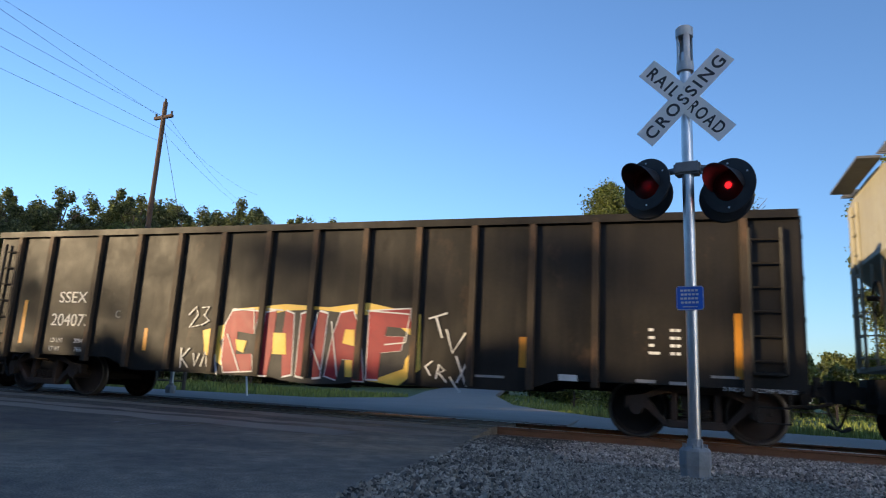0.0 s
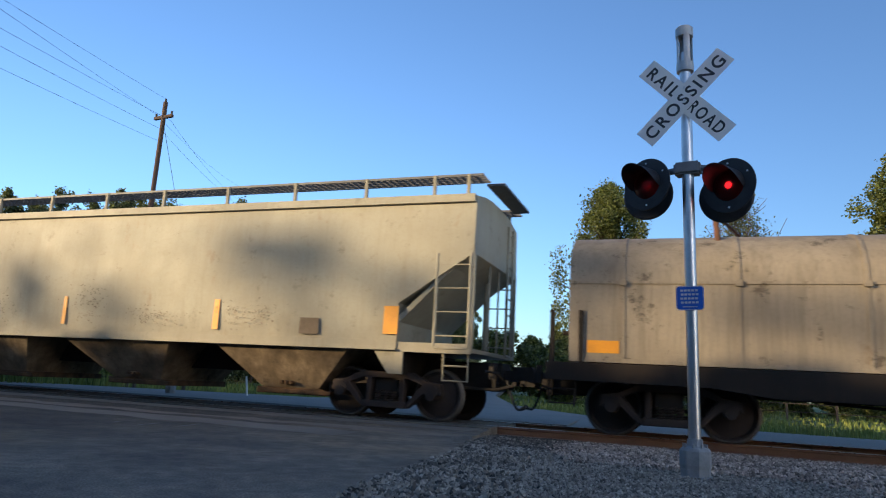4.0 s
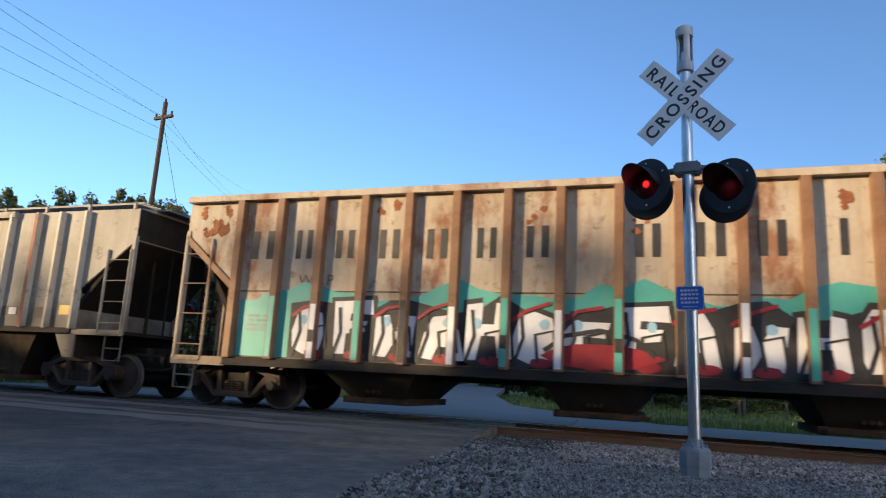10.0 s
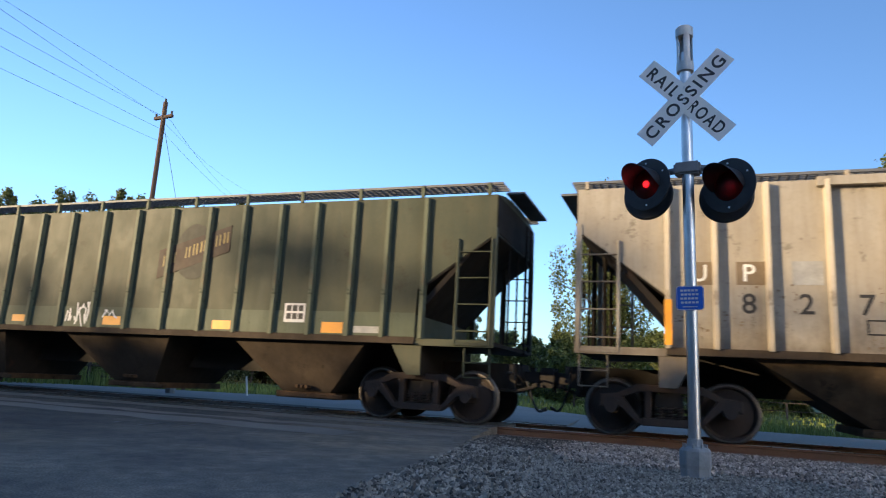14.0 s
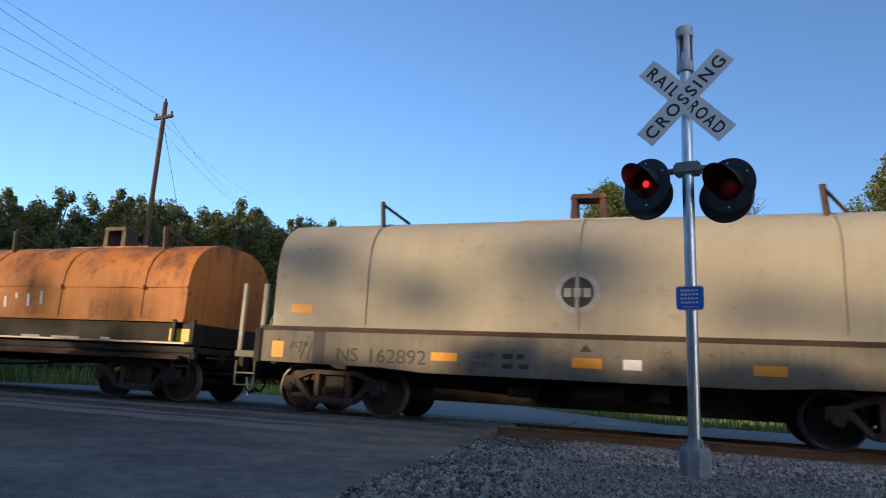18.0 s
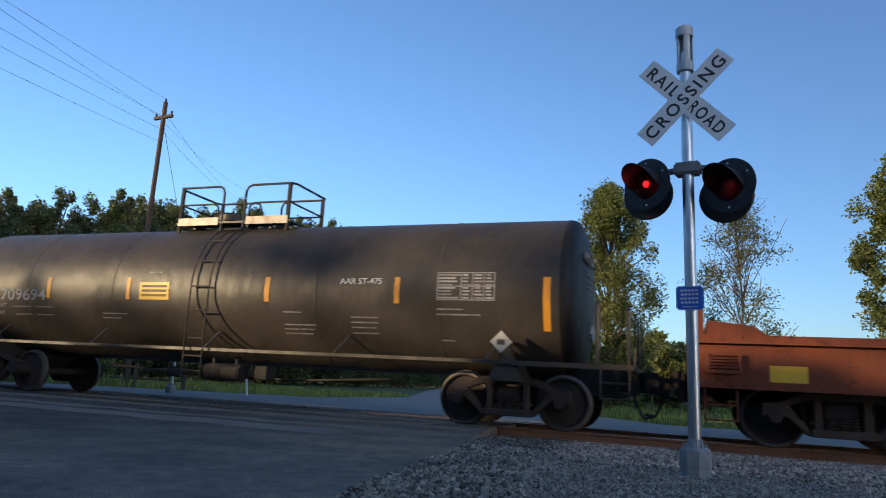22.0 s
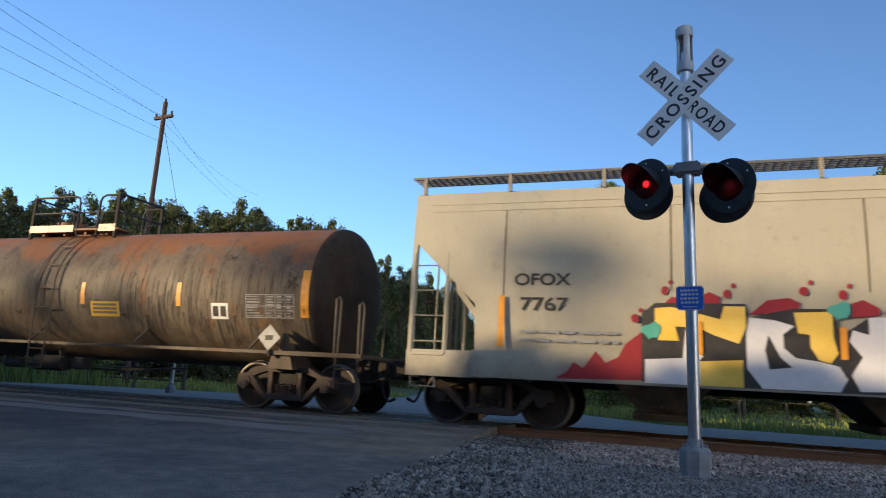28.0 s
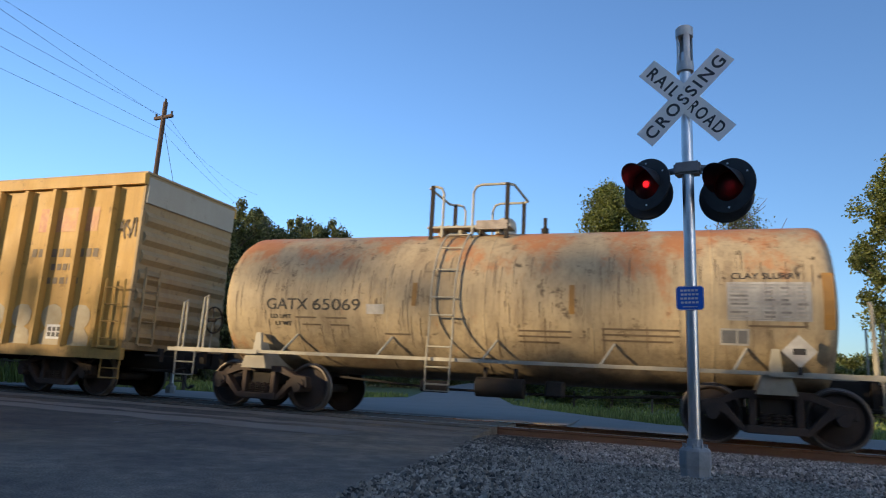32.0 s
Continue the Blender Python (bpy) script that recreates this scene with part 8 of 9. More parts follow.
car, h = grey_hopper("weathered grey ribbed covered hopper car with a white shield", -141.35, -124.45, P["hopper_grey"], ((("U", -6.72), ("P", -5.98)), (("8", -6.7), ("7", -5.98), ("0", -5.17), ("3", -4.42), ("6", -3.6))), 1)
shield(car, 1.58, 2.60, M["black_mark"])
stripes(car, [(-6.75, 1.70, 0.42, 0.2), (-3.71, 1.45, 0.5, 0.15), (-1.16, 1.45, 0.5, 0.15), (1.6, 1.44, 0.5, 0.15), (4.22, 1.44, 0.48, 0.15), (6.6, 1.7, 0.4, 0.2)], M["panel_yellow"], -SIDE + 0.012)
bars(car, [(5.63 - 0.045, 1.42, 0.09, 2.55)], RUST_RIB, -SIDE - 0.122, "red_rib_face")
for pts in ([(-2.1, 1.45), (-2.0, 1.95), (-1.8, 1.6), (-1.6, 1.95), (-1.5, 1.4)], [(-0.75, 2.0), (-1.1, 2.0), (-1.05, 1.75), (-0.75, 1.7), (-0.8, 1.45), (-1.15, 1.45)], [(0.65, 1.9), (0.95, 2.0), (0.7, 1.5), (1.1, 1.4)], [(1.75, 1.5), (1.85, 2.2), (1.95, 1.5)], [(2.6, 1.6), (2.62, 1.95), (2.8, 1.85), (2.62, 1.75)], [(2.9, 1.6), (3.0, 1.95), (3.1, 1.6)]):
    stroke(car, pts, 0.018, M["brown_mark"], 1, y=-SIDE + 0.012)
stroke(car, [(-0.2, 1.65), (-0.2, 2.1), (0.2, 2.1), (0.2, 1.65), (-0.2, 1.65)], 0.05, M["red_shape"], 1, y=-SIDE + 0.012)
bars(car, [(2.75, 1.6, 0.32, 0.22), (5.1, 1.68, 0.22, 0.16)], M["white_mark"], -SIDE + 0.012)
bars(car, [(4.88, 1.66, 0.5, 0.2), (5.9, 1.6, 0.35, 0.25)], M["brown_mark"], -SIDE + 0.015)

car, h = grey_hopper("dusty grey ribbed covered hopper car with a faded shield", -159.75, -142.8, P["hopper_grey"], ((("U", -6.70), ("P", -5.95)), (("7", -6.73), ("8", -5.98), ("2", -5.2), ("7", -4.42), ("3", -3.55))), 0)
for x in (-6.78, -6.05):
    bars(car, [(x, 2.40, 0.46, 0.36)], M["brown_mark"], -SIDE + 0.016)
bars(car, [(-5.28, 2.40, 0.42, 0.36)], M["grey_mark"], -SIDE + 0.016)
shield(car, 4.99, 2.70, M["brown_mark"])
stripes(car, [(-3.97, 1.42, 0.12, 0.5), (-1.41, 1.42, 0.12, 0.5), (1.35, 1.42, 0.12, 0.5), (3.97, 1.42, 0.12, 0.5), (-7.10, 1.45, 0.11, 0.7), (7.02, 1.45, 0.11, 0.9)], M["yellow"], -SIDE - 0.124)
bars(car, [(5.63 - 0.045, 1.42, 0.09, 2.55)], RUST_RIB, -SIDE - 0.122, "red_rib_face")
bars(car, [(6.5, 1.62, 0.45, 0.30)], M["grey_mark"], -SIDE + 0.012)

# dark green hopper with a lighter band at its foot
car, h = covered_hopper("dark green ribbed covered hopper car, paler along its foot", -177.9, -161.15, P["hopper_darkgreen"], zb=1.45, zt=4.0, knee=3.3, inset=1.42, foot=2.3, ribs=UP_RIBS, rib_w=0.10, rib_d=0.09, rib_paint=P["green_rib"], outlets=UP_OUT, hop_low=0.26, hop_paint=P["dirt_dark"], sill_paint=P["dirt_dark"], sill_h=0.09, lip=False, end_paint=P["end_soot_shade"], end_sill_paint=P["hopper_darkgreen"], posts=14, walk_z=0.22)
BAND = car_paint("green_band", (0.080, 0.096, 0.066), (0.060, 0.072, 0.046))
patch(car, [(-6.95, 1.46), (6.95, 1.46), (6.95, 1.88), (-6.95, 1.88)], BAND, 0, "paler_band", -SIDE + 0.012)
faded_emblem(car, 2.0, 3.05, 0.95, M["emblem_maroon"], M["emblem_dull"], M["emblem_soot"])
stripes(car, [(-5.3, 1.53, 0.40, 0.15), (-2.76, 1.53, 0.45, 0.15), (-0.14, 1.51, 0.47, 0.18), (2.65, 1.49, 0.46, 0.17), (5.09, 1.48, 0.44, 0.2)], M["yellow"], -SIDE + 0.007)
bars(car, [(4.27, 1.66, 0.45, 0.36)], M["white_mark"], -SIDE + 0.007)
bars(car, [(4.32 + 0.13 * i, 1.72 + 0.15 * j, 0.10, 0.11) for i in range(3) for j in range(2)], M["black_mark"], -SIDE + 0.002)
bars(car, [(-4.35, 1.55, 0.4, 0.1), (-3.5, 1.55, 0.4, 0.1), (-6.2, 1.57, 0.35, 0.08), (5.75, 1.5, 0.6, 0.12)], M["grey_mark"], -SIDE + 0.007)
stripes(car, [(-8.25, 1.36, 0.42, 0.11), (-7.55, 1.36, 0.42, 0.11)], M["yellow"], -SIDE - 0.022)
tag_scrawl(car, -1.2, 1.45, 0.75, 0.55, M["white_mark"], 111, 8, -SIDE + 0.008)
tag_scrawl(car, -0.2, 1.6, 0.4, 0.3, M["white_mark"], 112, 3, -SIDE + 0.008)

# ochre hopper with pink bubbles of paint
car, h = covered_hopper("ochre ribbed covered hopper car with pink bubble graffiti", -195.65, -179.2, P["hopper_ochre"], zb=1.40, zt=4.08, knee=3.3, inset=1.30, foot=2.3, ribs=[x * 0.975 for x in UP_RIBS], rib_w=0.10, rib_d=0.10, outlets=UP_OUT, hop_low=0.26, eave=0.12, eave_span=4.5, posts=14, walk_z=0.16, sill_paint=P["dirt_mid"], sill_h=0.09, end_sill_paint=P["hopper_ochre"], end_paint=P["end_soot_shade"])
for x, w, hh in ((0.30, 0.85, 1.62), (1.10, 0.8, 1.62), (1.85, 0.85, 1.62), (2.65, 0.95, 1.66), (4.09, 0.78, 1.22)):
    fat_letter(car, x, 1.42, w, hh, 5 if w > 0.8 else 2, M["pink_shape"], M["black_mark"], 1, -SIDE + 0.012, edge=0.03)
for pts in ([(0.6, 2.1), (0.6, 2.5)], [(1.5, 2.4), (1.5, 1.6)], [(1.3, 2.0), (1.8, 2.0)], [(2.1, 2.2), (2.2, 1.5)], [(2.75, 2.5), (2.95, 2.2), (3.2, 2.6)], [(2.8, 1.5), (2.9, 1.85), (3.3, 1.85), (3.3, 1.5)]):
    stroke(car, pts, 0.04, M["red_shape"], 4, y=-SIDE + 0.012)
for x in (0.2, 1.06, 1.95, 2.77, 3.58):
    bars(car, [(x - 0.055, 1.42, 0.11, 1.5)], M["pink_shape"], -SIDE - 0.084, "sprayed_rib")
for x, w in ((-1.6, 0.9), (-0.7, 0.9)):
    fat_letter(car, x, 1.42, w, 1.55, 5, M["lightblue_shape"], M["black_mark"], 1, -SIDE + 0.012, edge=0.03)
stripes(car, [(6.70, 1.40, 0.12, 0.92), (1.2, 1.45, 0.4, 0.12), (4.5, 1.44, 0.4, 0.12), (-6.85, 1.4, 0.12, 0.9), (-3.0, 1.45, 0.4, 0.12)], M["yellow"], -SIDE - 0.084)
stripes(car, [(7.05, 1.31, 0.42, 0.11), (7.75, 1.31, 0.36, 0.11)], M["yellow"], -SIDE - 0.022)
tag_scrawl(car, 6.05, 1.45, 0.45, 0.55, M["grey_mark"], 121, 7)
tag_scrawl(car, -6.5, 2.2, 1.6, 0.9, M["black_mark"], 122, 6)

# silver coil car with a round painted device
car, mid, h = start_car("silver grey coil steel car with one long smooth hood", -210.2, -197.0, "coil car", "coil_steel_car")
deck_car(car, h, 1.50, P["coil_sill"], z_low=0.84, end_drop=0.60, sill=6.03)
bm = bms()
prism(bm, [(-4.3, 0.84), (-3.4, 0.36), (3.4, 0.36), (4.3, 0.84)], -0.45, 0.45)
part("fishbelly_sill", bm, M["under"], car)
for s in (-1, 1):
    bm = bms()
    box(bm, -6.0, 6.0, s * 1.50 - 0.10, s * 1.50 + 0.10, 1.505, 1.585)
    part("hood_seat", bm, P["coil_brown"], car)
round_hood(car, -5.85, 5.74, P["coil_silver"], 1.59, 2.75, 3.78, 3, ridge=False)
deck_ends(car, h, 1.1, P["coil_silver"], 1.3)
running_gear(car, mid, h - 2.0, h + 0.75)
stencil(car, "NS", -4.33, 0.98, 0.25, M["black_mark"], -SIDE - 0.055, 0.42)
stencil(car, "162892", -3.67, 0.98, 0.25, M["black_mark"], -SIDE - 0.055, 1.06)
patch(car, blob(-0.05, 2.28, 0.37, 0.35, 24, 1, 0.0), M["placard_grey"], 1, "round_device", -1.452)
patch(car, blob(-0.05, 2.28, 0.27, 0.26, 24, 1, 0.0), M["black_mark"], 3, "round_device", -1.452)
bars(car, [(-0.27 + 0.16 * k, 2.20, 0.12, 0.15) for k in range(3)], M["placard_grey"], -1.467, "letter_mark")
bars(car, [(-4.84, 0.92, 0.24, 0.58)], M["black_mark"], -SIDE - 0.050, "dark_panel")
stripes(car, [(-5.45, 1.85, 0.45, 0.16), (4.89, 1.85, 0.52, 0.14)], M["yellow"], -1.456)
stripes(car, [(-2.51, 1.06, 0.47, 0.14), (-0.1, 1.04, 0.47, 0.16), (2.56, 1.04, 0.46, 0.15), (5.36, 1.02, 0.53, 0.24), (-5.71, 1.0, 0.25, 0.30)], M["yellow"], -SIDE - 0.055)
bars(car, [(0.7, 1.04, 0.28, 0.16)], M["white_mark"], -SIDE - 0.055)
stencil(car, "LD LMT", -1.75, 1.14, 0.09, M["black_mark"], -SIDE - 0.053, 0.38)
stencil(car, "LT WT", -1.75, 0.98, 0.09, M["black_mark"], -SIDE - 0.053, 0.32)
small_print(car, -1.25, 1.14, 0.45, 2, M["black_mark"], -SIDE - 0.053, 0.08, 0.16, 131)
for x in (0.05, 0.12):
    patch(car, [(-0.15, 1.58), (0.05, 1.58), (-0.05, 1.70)] if x < 0.1 else [(0.02, 1.30), (0.22, 1.30), (0.12, 1.42)], M["black_mark"], 1, "arrow_mark", -1.452 if x < 0.1 else -SIDE - 0.05)
tag_scrawl(car, -5.75, 0.95, 1.1, 0.4, M["black_mark"], 132, 7, -SIDE - 0.045)

# coil car with an orange and a brown hood
car, mid, h = start_car("long coil steel car with an orange and a dark brown hood", -226.6, -211.2, "coil car", "coil_steel_car")
deck_car(car, h, 1.16, P["sill_dark"], z_low=0.90, inward=0.16)
for s in (-1, 1):
    bm = bms()
    prism(bm, [(-h + 0.3, 0.86), (h - 0.3, 0.86), (h - 0.3, 0.94), (-h + 0.3, 0.94)], s * (SIDE - 0.04) - 0.06, s * (SIDE - 0.04) + 0.06)
    part("sill_flange", bm, P["oxide_grimy"], car)
bm = bms()
box(bm, -h + 0.2, h - 0.2, -1.40, 1.40, 1.165, 1.60)
part("trough", bm, P["sill_dark"], car)
for s in (-1, 1):
    bm = bms()
    box(bm, -h + 0.1, h - 0.1, s * 1.56 - 0.10, s * 1.56 + 0.10, 1.163, 1.20)
    part("walkway_edge", bm, M["worn_edge"], car)
round_hood(car, 0.50, h - 0.35, P["coil_orange"], 1.61, 2.34, 3.42, 3)
round_hood(car, -h + 0.55, 0.30, P["coil_brown"], 1.61, 2.34, 3.40, 3)
deck_ends(car, h, 1.16, P["sill_dark"], 0.5)
running_gear(car, mid, h - 1.67, h + 0.75)
stencil(car, "NW", -5.49, 1.28, 0.19, M["white_mark"], -1.406, 0.45)
stencil(car, "169665", -4.62, 1.24, 0.27, M["white_mark"], -1.406, 1.2)
for k in range(5):
    patch(car, [(-4.5 + 0.05 * k, 1.70 + 0.075 * k), (-3.75 + 0.02 * k, 1.70 + 0.075 * k), (-3.73 + 0.02 * k, 1.74 + 0.075 * k), (-4.47 + 0.05 * k, 1.74 + 0.075 * k)], M["white_mark"], 1, "painted_stripe", -1.452)
plain_word(car, [(-3.6, 1.70, 0.34, 0.36), (-3.15, 1.70, 0.34, 0.36)], M["white_mark"], -1.455)
patch(car, [(-2.06, 1.66), (-1.2, 1.66), (-1.2, 2.02), (-2.06, 2.02)], M["panel_yellow"], 1, "worn_yellow_panel", -1.452)
patch(car, [(-0.95, 1.68), (-0.45, 1.7), (-0.5, 1.95), (-0.9, 1.9)], M["panel_yellow"], 1, "worn_yellow_panel", -1.452)
stripes(car, [(6.99, 1.22, 0.5, 0.26), (-7.16, 1.22, 0.45, 0.2)], M["panel_yellow"], -1.406)
small_print(car, -2.9, 1.46, 0.5, 2, M["grey_mark"], -1.406, 0.06, 0.13, 141)
small_print(car, -1.9, 1.36, 0.5, 1, M["white_mark"], -1.406, 0.07, 0.13, 142)
bars(car, [(2.9, 1.20, 0.55, 0.06), (3.8, 1.19, 0.8, 0.06), (5.2, 1.2, 0.25, 0.06)], M["grey_mark"], -1.406)
for x, z0, z1 in ((2.02, 2.2, 1.95), (2.28, 2.1, 1.85), (2.98, 2.16, 1.88), (3.36, 2.22, 1.92), (1.4, 2.2, 2.0), (2.6, 2.18, 2.05)):
    stroke(car, [(x, z0), (x + 0.03, z1)], 0.07, M["white_mark"], 1, "bird_lime", -1.452)

# low open coil car in oxide red
car, h, mid = gondola("low oxide red open coil car with faded lettering", -245.0, -228.0, P["oxide_low"], 0.72, 1.50, (), centres=2.08)
plain_word(car, [(-3.06 + 0.36 * k, 0.86, 0.28, 0.50) for k in range(8)], M["faded_mark"], -SIDE - 0.003)
stencil(car, "62392", 0.28, 0.84, 0.46, M["faded_mark"], -SIDE - 0.003, 1.76)
stripes(car, [(-5.14, 0.73, 0.44, 0.16), (-2.9, 0.74, 0.48, 0.16), (-0.26, 0.74, 0.48, 0.16), (2.09, 0.74, 0.49, 0.16), (4.51, 0.74, 0.44, 0.15), (6.63, 0.94, 0.5, 0.26), (-7.4, 0.96, 0.5, 0.24)], M["panel_yellow"], -SIDE - 0.003)
bars(car, [(4.66, 1.08, 0.46, 0.02), (4.66, 1.44, 0.46, 0.02), (4.66, 1.08, 0.02, 0.38), (5.10, 1.08, 0.02, 0.38), (6.0, 1.24, 0.24, 0.09)], M["white_mark"], -SIDE - 0.003)
bars(car, [(4.72 + 0.14 * i, 1.14 + 0.15 * j, 0.1, 0.1) for i in range(3) for j in range(2)], M["grey_mark"], -SIDE - 0.004)
small_print(car, -5.0, 1.15, 0.9, 2, M["grey_mark"], -SIDE - 0.003, 0.06, 0.14, 151)
small_print(car, 2.6, 1.05, 0.8, 2, M["grey_mark"], -SIDE - 0.003, 0.05, 0.11, 152)
small_print(car, 6.1, 1.1, 0.9, 1, M["grey_mark"], -SIDE - 0.003, 0.06, 0.11, 153)
stroke(car, [(3.9, 1.2), (3.95, 1.4), (4.05, 1.4), (4.08, 1.2)], 0.03, M["grey_mark"], 1)
for x in (0.25, -0.4):
    bm = bms()
    prism(bm, [(x - 0.22, 1.64), (x + 0.12, 1.64), (x + 0.12, 1.82), (x + 0.02, 1.82)], -SIDE - 0.05, -SIDE + 0.1)
    part("bracket", bm, P["oxide_low"], car)
for s in (-1, 1):
    for y in (-1.3, -0.7):
        bm = bms()
        box(bm, s * (h - 0.15) - 0.06, s * (h - 0.15) + 0.06, y - 0.05, y + 0.05, 1.64, 2.35)
        part("end_post", bm, P["oxide_low"], car)
    bm = bms()
    prism(bm, [(s * (h - 0.25), 1.63), (s * (h - 1.1), 1.63), (s * (h - 0.9), 1.78), (s * (h - 0.25), 1.85)], -SIDE + 0.0, SIDE - 0.0)
    part("end_bulkhead", bm, P["oxide_low"], car)


# tank cars
def tank_panels(wrap, bands, yellow=None, data=None, material=None):
    for x, z, w, hh in bands:
        wrap(x, z, w, hh, material or M["yellow"], "reflector")
    if yellow:
        x, z, w, hh = yellow
        wrap(x, z, w, hh, M["panel_yellow"], "notice_panel")
        for k in range(3):
            wrap(x + 0.06, z + hh * (0.18 + 0.26 * k), w - 0.12, 0.05, M["brown_mark"], "writing", 0.010)
    if data:
        x, z, w, hh = data
        for k in range(3):
            wrap(x, z + (hh * 0.9 - 0.014) * k / 2, w, 0.014, M["grey_mark"], "data_line", 0.008)
        for u in (0.0, 0.42, 0.62, 0.82, 1.0):
            wrap(x + (w - 0.014) * u, z, 0.014, hh * 0.9, M["grey_mark"], "data_line", 0.010)
        rng = random.Random(int(x * 100))
        for k in range(8):
            for u0, u1 in ((0.02, 0.40), (0.45, 0.60), (0.65, 0.80), (0.85, 0.98)):
                ln = (u1 - u0) * w * rng.uniform(0.55, 1.0)
                wrap(x + u0 * w, z + hh * (0.05 + 0.105 * k), ln, hh * 0.055, M["grey_mark" if rng.random() < 0.6 else "fine_mark"], "writing", 0.009)


def head_marks(car, h, axis, mark=None, prints=4):
    """Stencilling and a placard on the head at the car's +x end, read from outside."""
    if mark:
        me = letters(mark, 0.17, 1.0, 0.05)
        me.materials.append(M["fine_mark"])
        share("lettering", me, car, pose(h - 0.005, -0.72, axis + 0.62, 0, 0, 90))
    for k in range(prints):
        b = bms()
        box(b, h - 0.05, h + 0.011, -0.5 + 0.05 * (k % 2), 0.15 - 0.09 * k, axis + 0.40 - 0.11 * k, axis + 0.425 - 0.11 * k)
        part("small_print", b, M["fine_mark"], car)
    b = bms()
    c, r = (0.18, axis - 0.62), 0.17
    loft(b, [[(x, c[0] + r * dy, c[1] + r * dz) for dy, dz in ((-1, 0), (0, -1), (1, 0), (0, 1))] for x in (h - 0.08, h + 0.03)])
    part("placard", b, M["placard_grey"], car)


def placard(car, x, z, s, y=-1.56):
    patch(car, [(x - s, z), (x, z - s), (x + s, z), (x, z + s)], M["placard_grey"], 1, "placard", y)
    bars(car, [(x - s * 0.35, z - 0.05, s * 0.7, 0.09)], M["black_mark"], y - 0.009)
    bm = bms()
    box(bm, x - 0.03, x + 0.03, y + 0.005, y + 0.04, z - s - 0.1, z - s * 0.2)
    part("placard_holder", bm, M["under"], car)


car, h, wrap, write = tank_car("long black tank car, satin paint with yellow reflectors", -261.5, -246.7, P["tank_black"], radius=1.50, axis=2.33, dome_x=-0.14, loops=((-1.62, -0.50), (1.16, 0.06)), mx=-0.75, centres=1.23)
write("GBRX", -7.00, 2.01, 0.25, M["grey_mark"], 0.92, 0.004)
write("709694", -5.72, 2.02, 0.25, M["grey_mark"], 1.36, 0.004)
tank_panels(wrap, [(4.08, 2.05, 0.10, 0.48), (1.33, 2.05, 0.11, 0.48), (-2.08, 2.06, 0.09, 0.46), (-4.33, 2.06, 0.10, 0.46), (6.80, 1.63, 0.12, 0.90), (-7.22, 1.85, 0.12, 0.85)], (-1.73, 2.06, 0.76, 0.36), (4.9, 2.12, 1.06, 0.55))
write("AAR ST-475", 2.97, 2.40, 0.115, M["white_mark"], 0.85)
write("LD LMT", -6.03, 1.85, 0.09, M["grey_mark"], 0.5)
write("LT WT", -6.03, 1.68, 0.09, M["grey_mark"], 0.4)
for k, (x, z, w) in enumerate(((-5.4, 1.86, 0.6), (-4.65, 1.86, 0.5), (-5.3, 1.69, 0.5), (-4.65, 1.69, 0.5), (-2.75, 1.75, 0.7), (-2.75, 1.66, 0.5), (-1.55, 2.62, 0.35), (1.75, 1.85, 0.4), (1.75, 1.62, 0.7), (1.75, 1.54, 0.65), (1.75, 1.46, 0.6), (3.2, 1.78, 0.55), (3.2, 1.69, 0.55), (3.2, 1.60, 0.5), (3.2, 1.50, 0.55), (4.9, 1.95, 0.5), (4.9, 1.86, 0.8), (4.95, 1.42, 0.25))):
    wrap(x, z, w, 0.024, M["fine_mark"], "small_print", 0.008)
placard(car, 6.12, 1.42, 0.19)
head_marks(car, h, 2.33, "GBRX 709694")

car, h, wrap, write = tank_car("short black tank car with a tall valve bonnet", -275.2, -263.9, P["tank_black"], radius=1.40, axis=2.06, dome_x=-0.45, loops=((-1.25, -0.75), (0.36, -0.28)), high=1.05, two_rails=False, mx=-0.36, high_valve=True, dish=1.8, centres=0.61)
write("TILX", -4.76, 2.02, 0.24, M["white_mark"], 0.64)
write("101645", -3.97, 2.02, 0.24, M["white_mark"], 1.12)
tank_panels(wrap, [(-5.40, 1.88, 0.12, 0.88), (-2.56, 2.1, 0.11, 0.44), (-1.31, 2.1, 0.11, 0.44), (4.62, 1.75, 0.12, 0.85), (2.1, 2.1, 0.11, 0.44)], (1.23, 2.0, 0.66, 0.43), (3.17, 1.97, 1.12, 0.55))
write("LD LMT 222200 LB", -4.66, 1.78, 0.09, M["white_mark"], 1.0)
write("LT WT", -4.66, 1.62, 0.09, M["white_mark"], 0.35)
for x, z, w in ((-3.5, 1.79, 0.45), (-4.15, 1.63, 0.45), (-3.5, 1.63, 0.45), (-2.8, 1.70, 1.0), (-2.8, 1.61, 0.95), (-2.8, 1.52, 0.8), (-2.8, 1.43, 0.6), (2.3, 1.66, 0.9), (2.3, 1.57, 0.95), (2.3, 1.48, 0.8), (3.2, 2.60, 0.5), (3.2, 1.80, 0.5)):
    wrap(x, z, w, 0.024, M["fine_mark"], "small_print", 0.008)
placard(car, 4.55, 1.42, 0.17, -1.5)
head_marks(car, h, 2.06, "TILX 101645")
wrap(-1.8, 1.26, 2.6, 0.04, P["tank_black"], "drip_strip", 0.03)

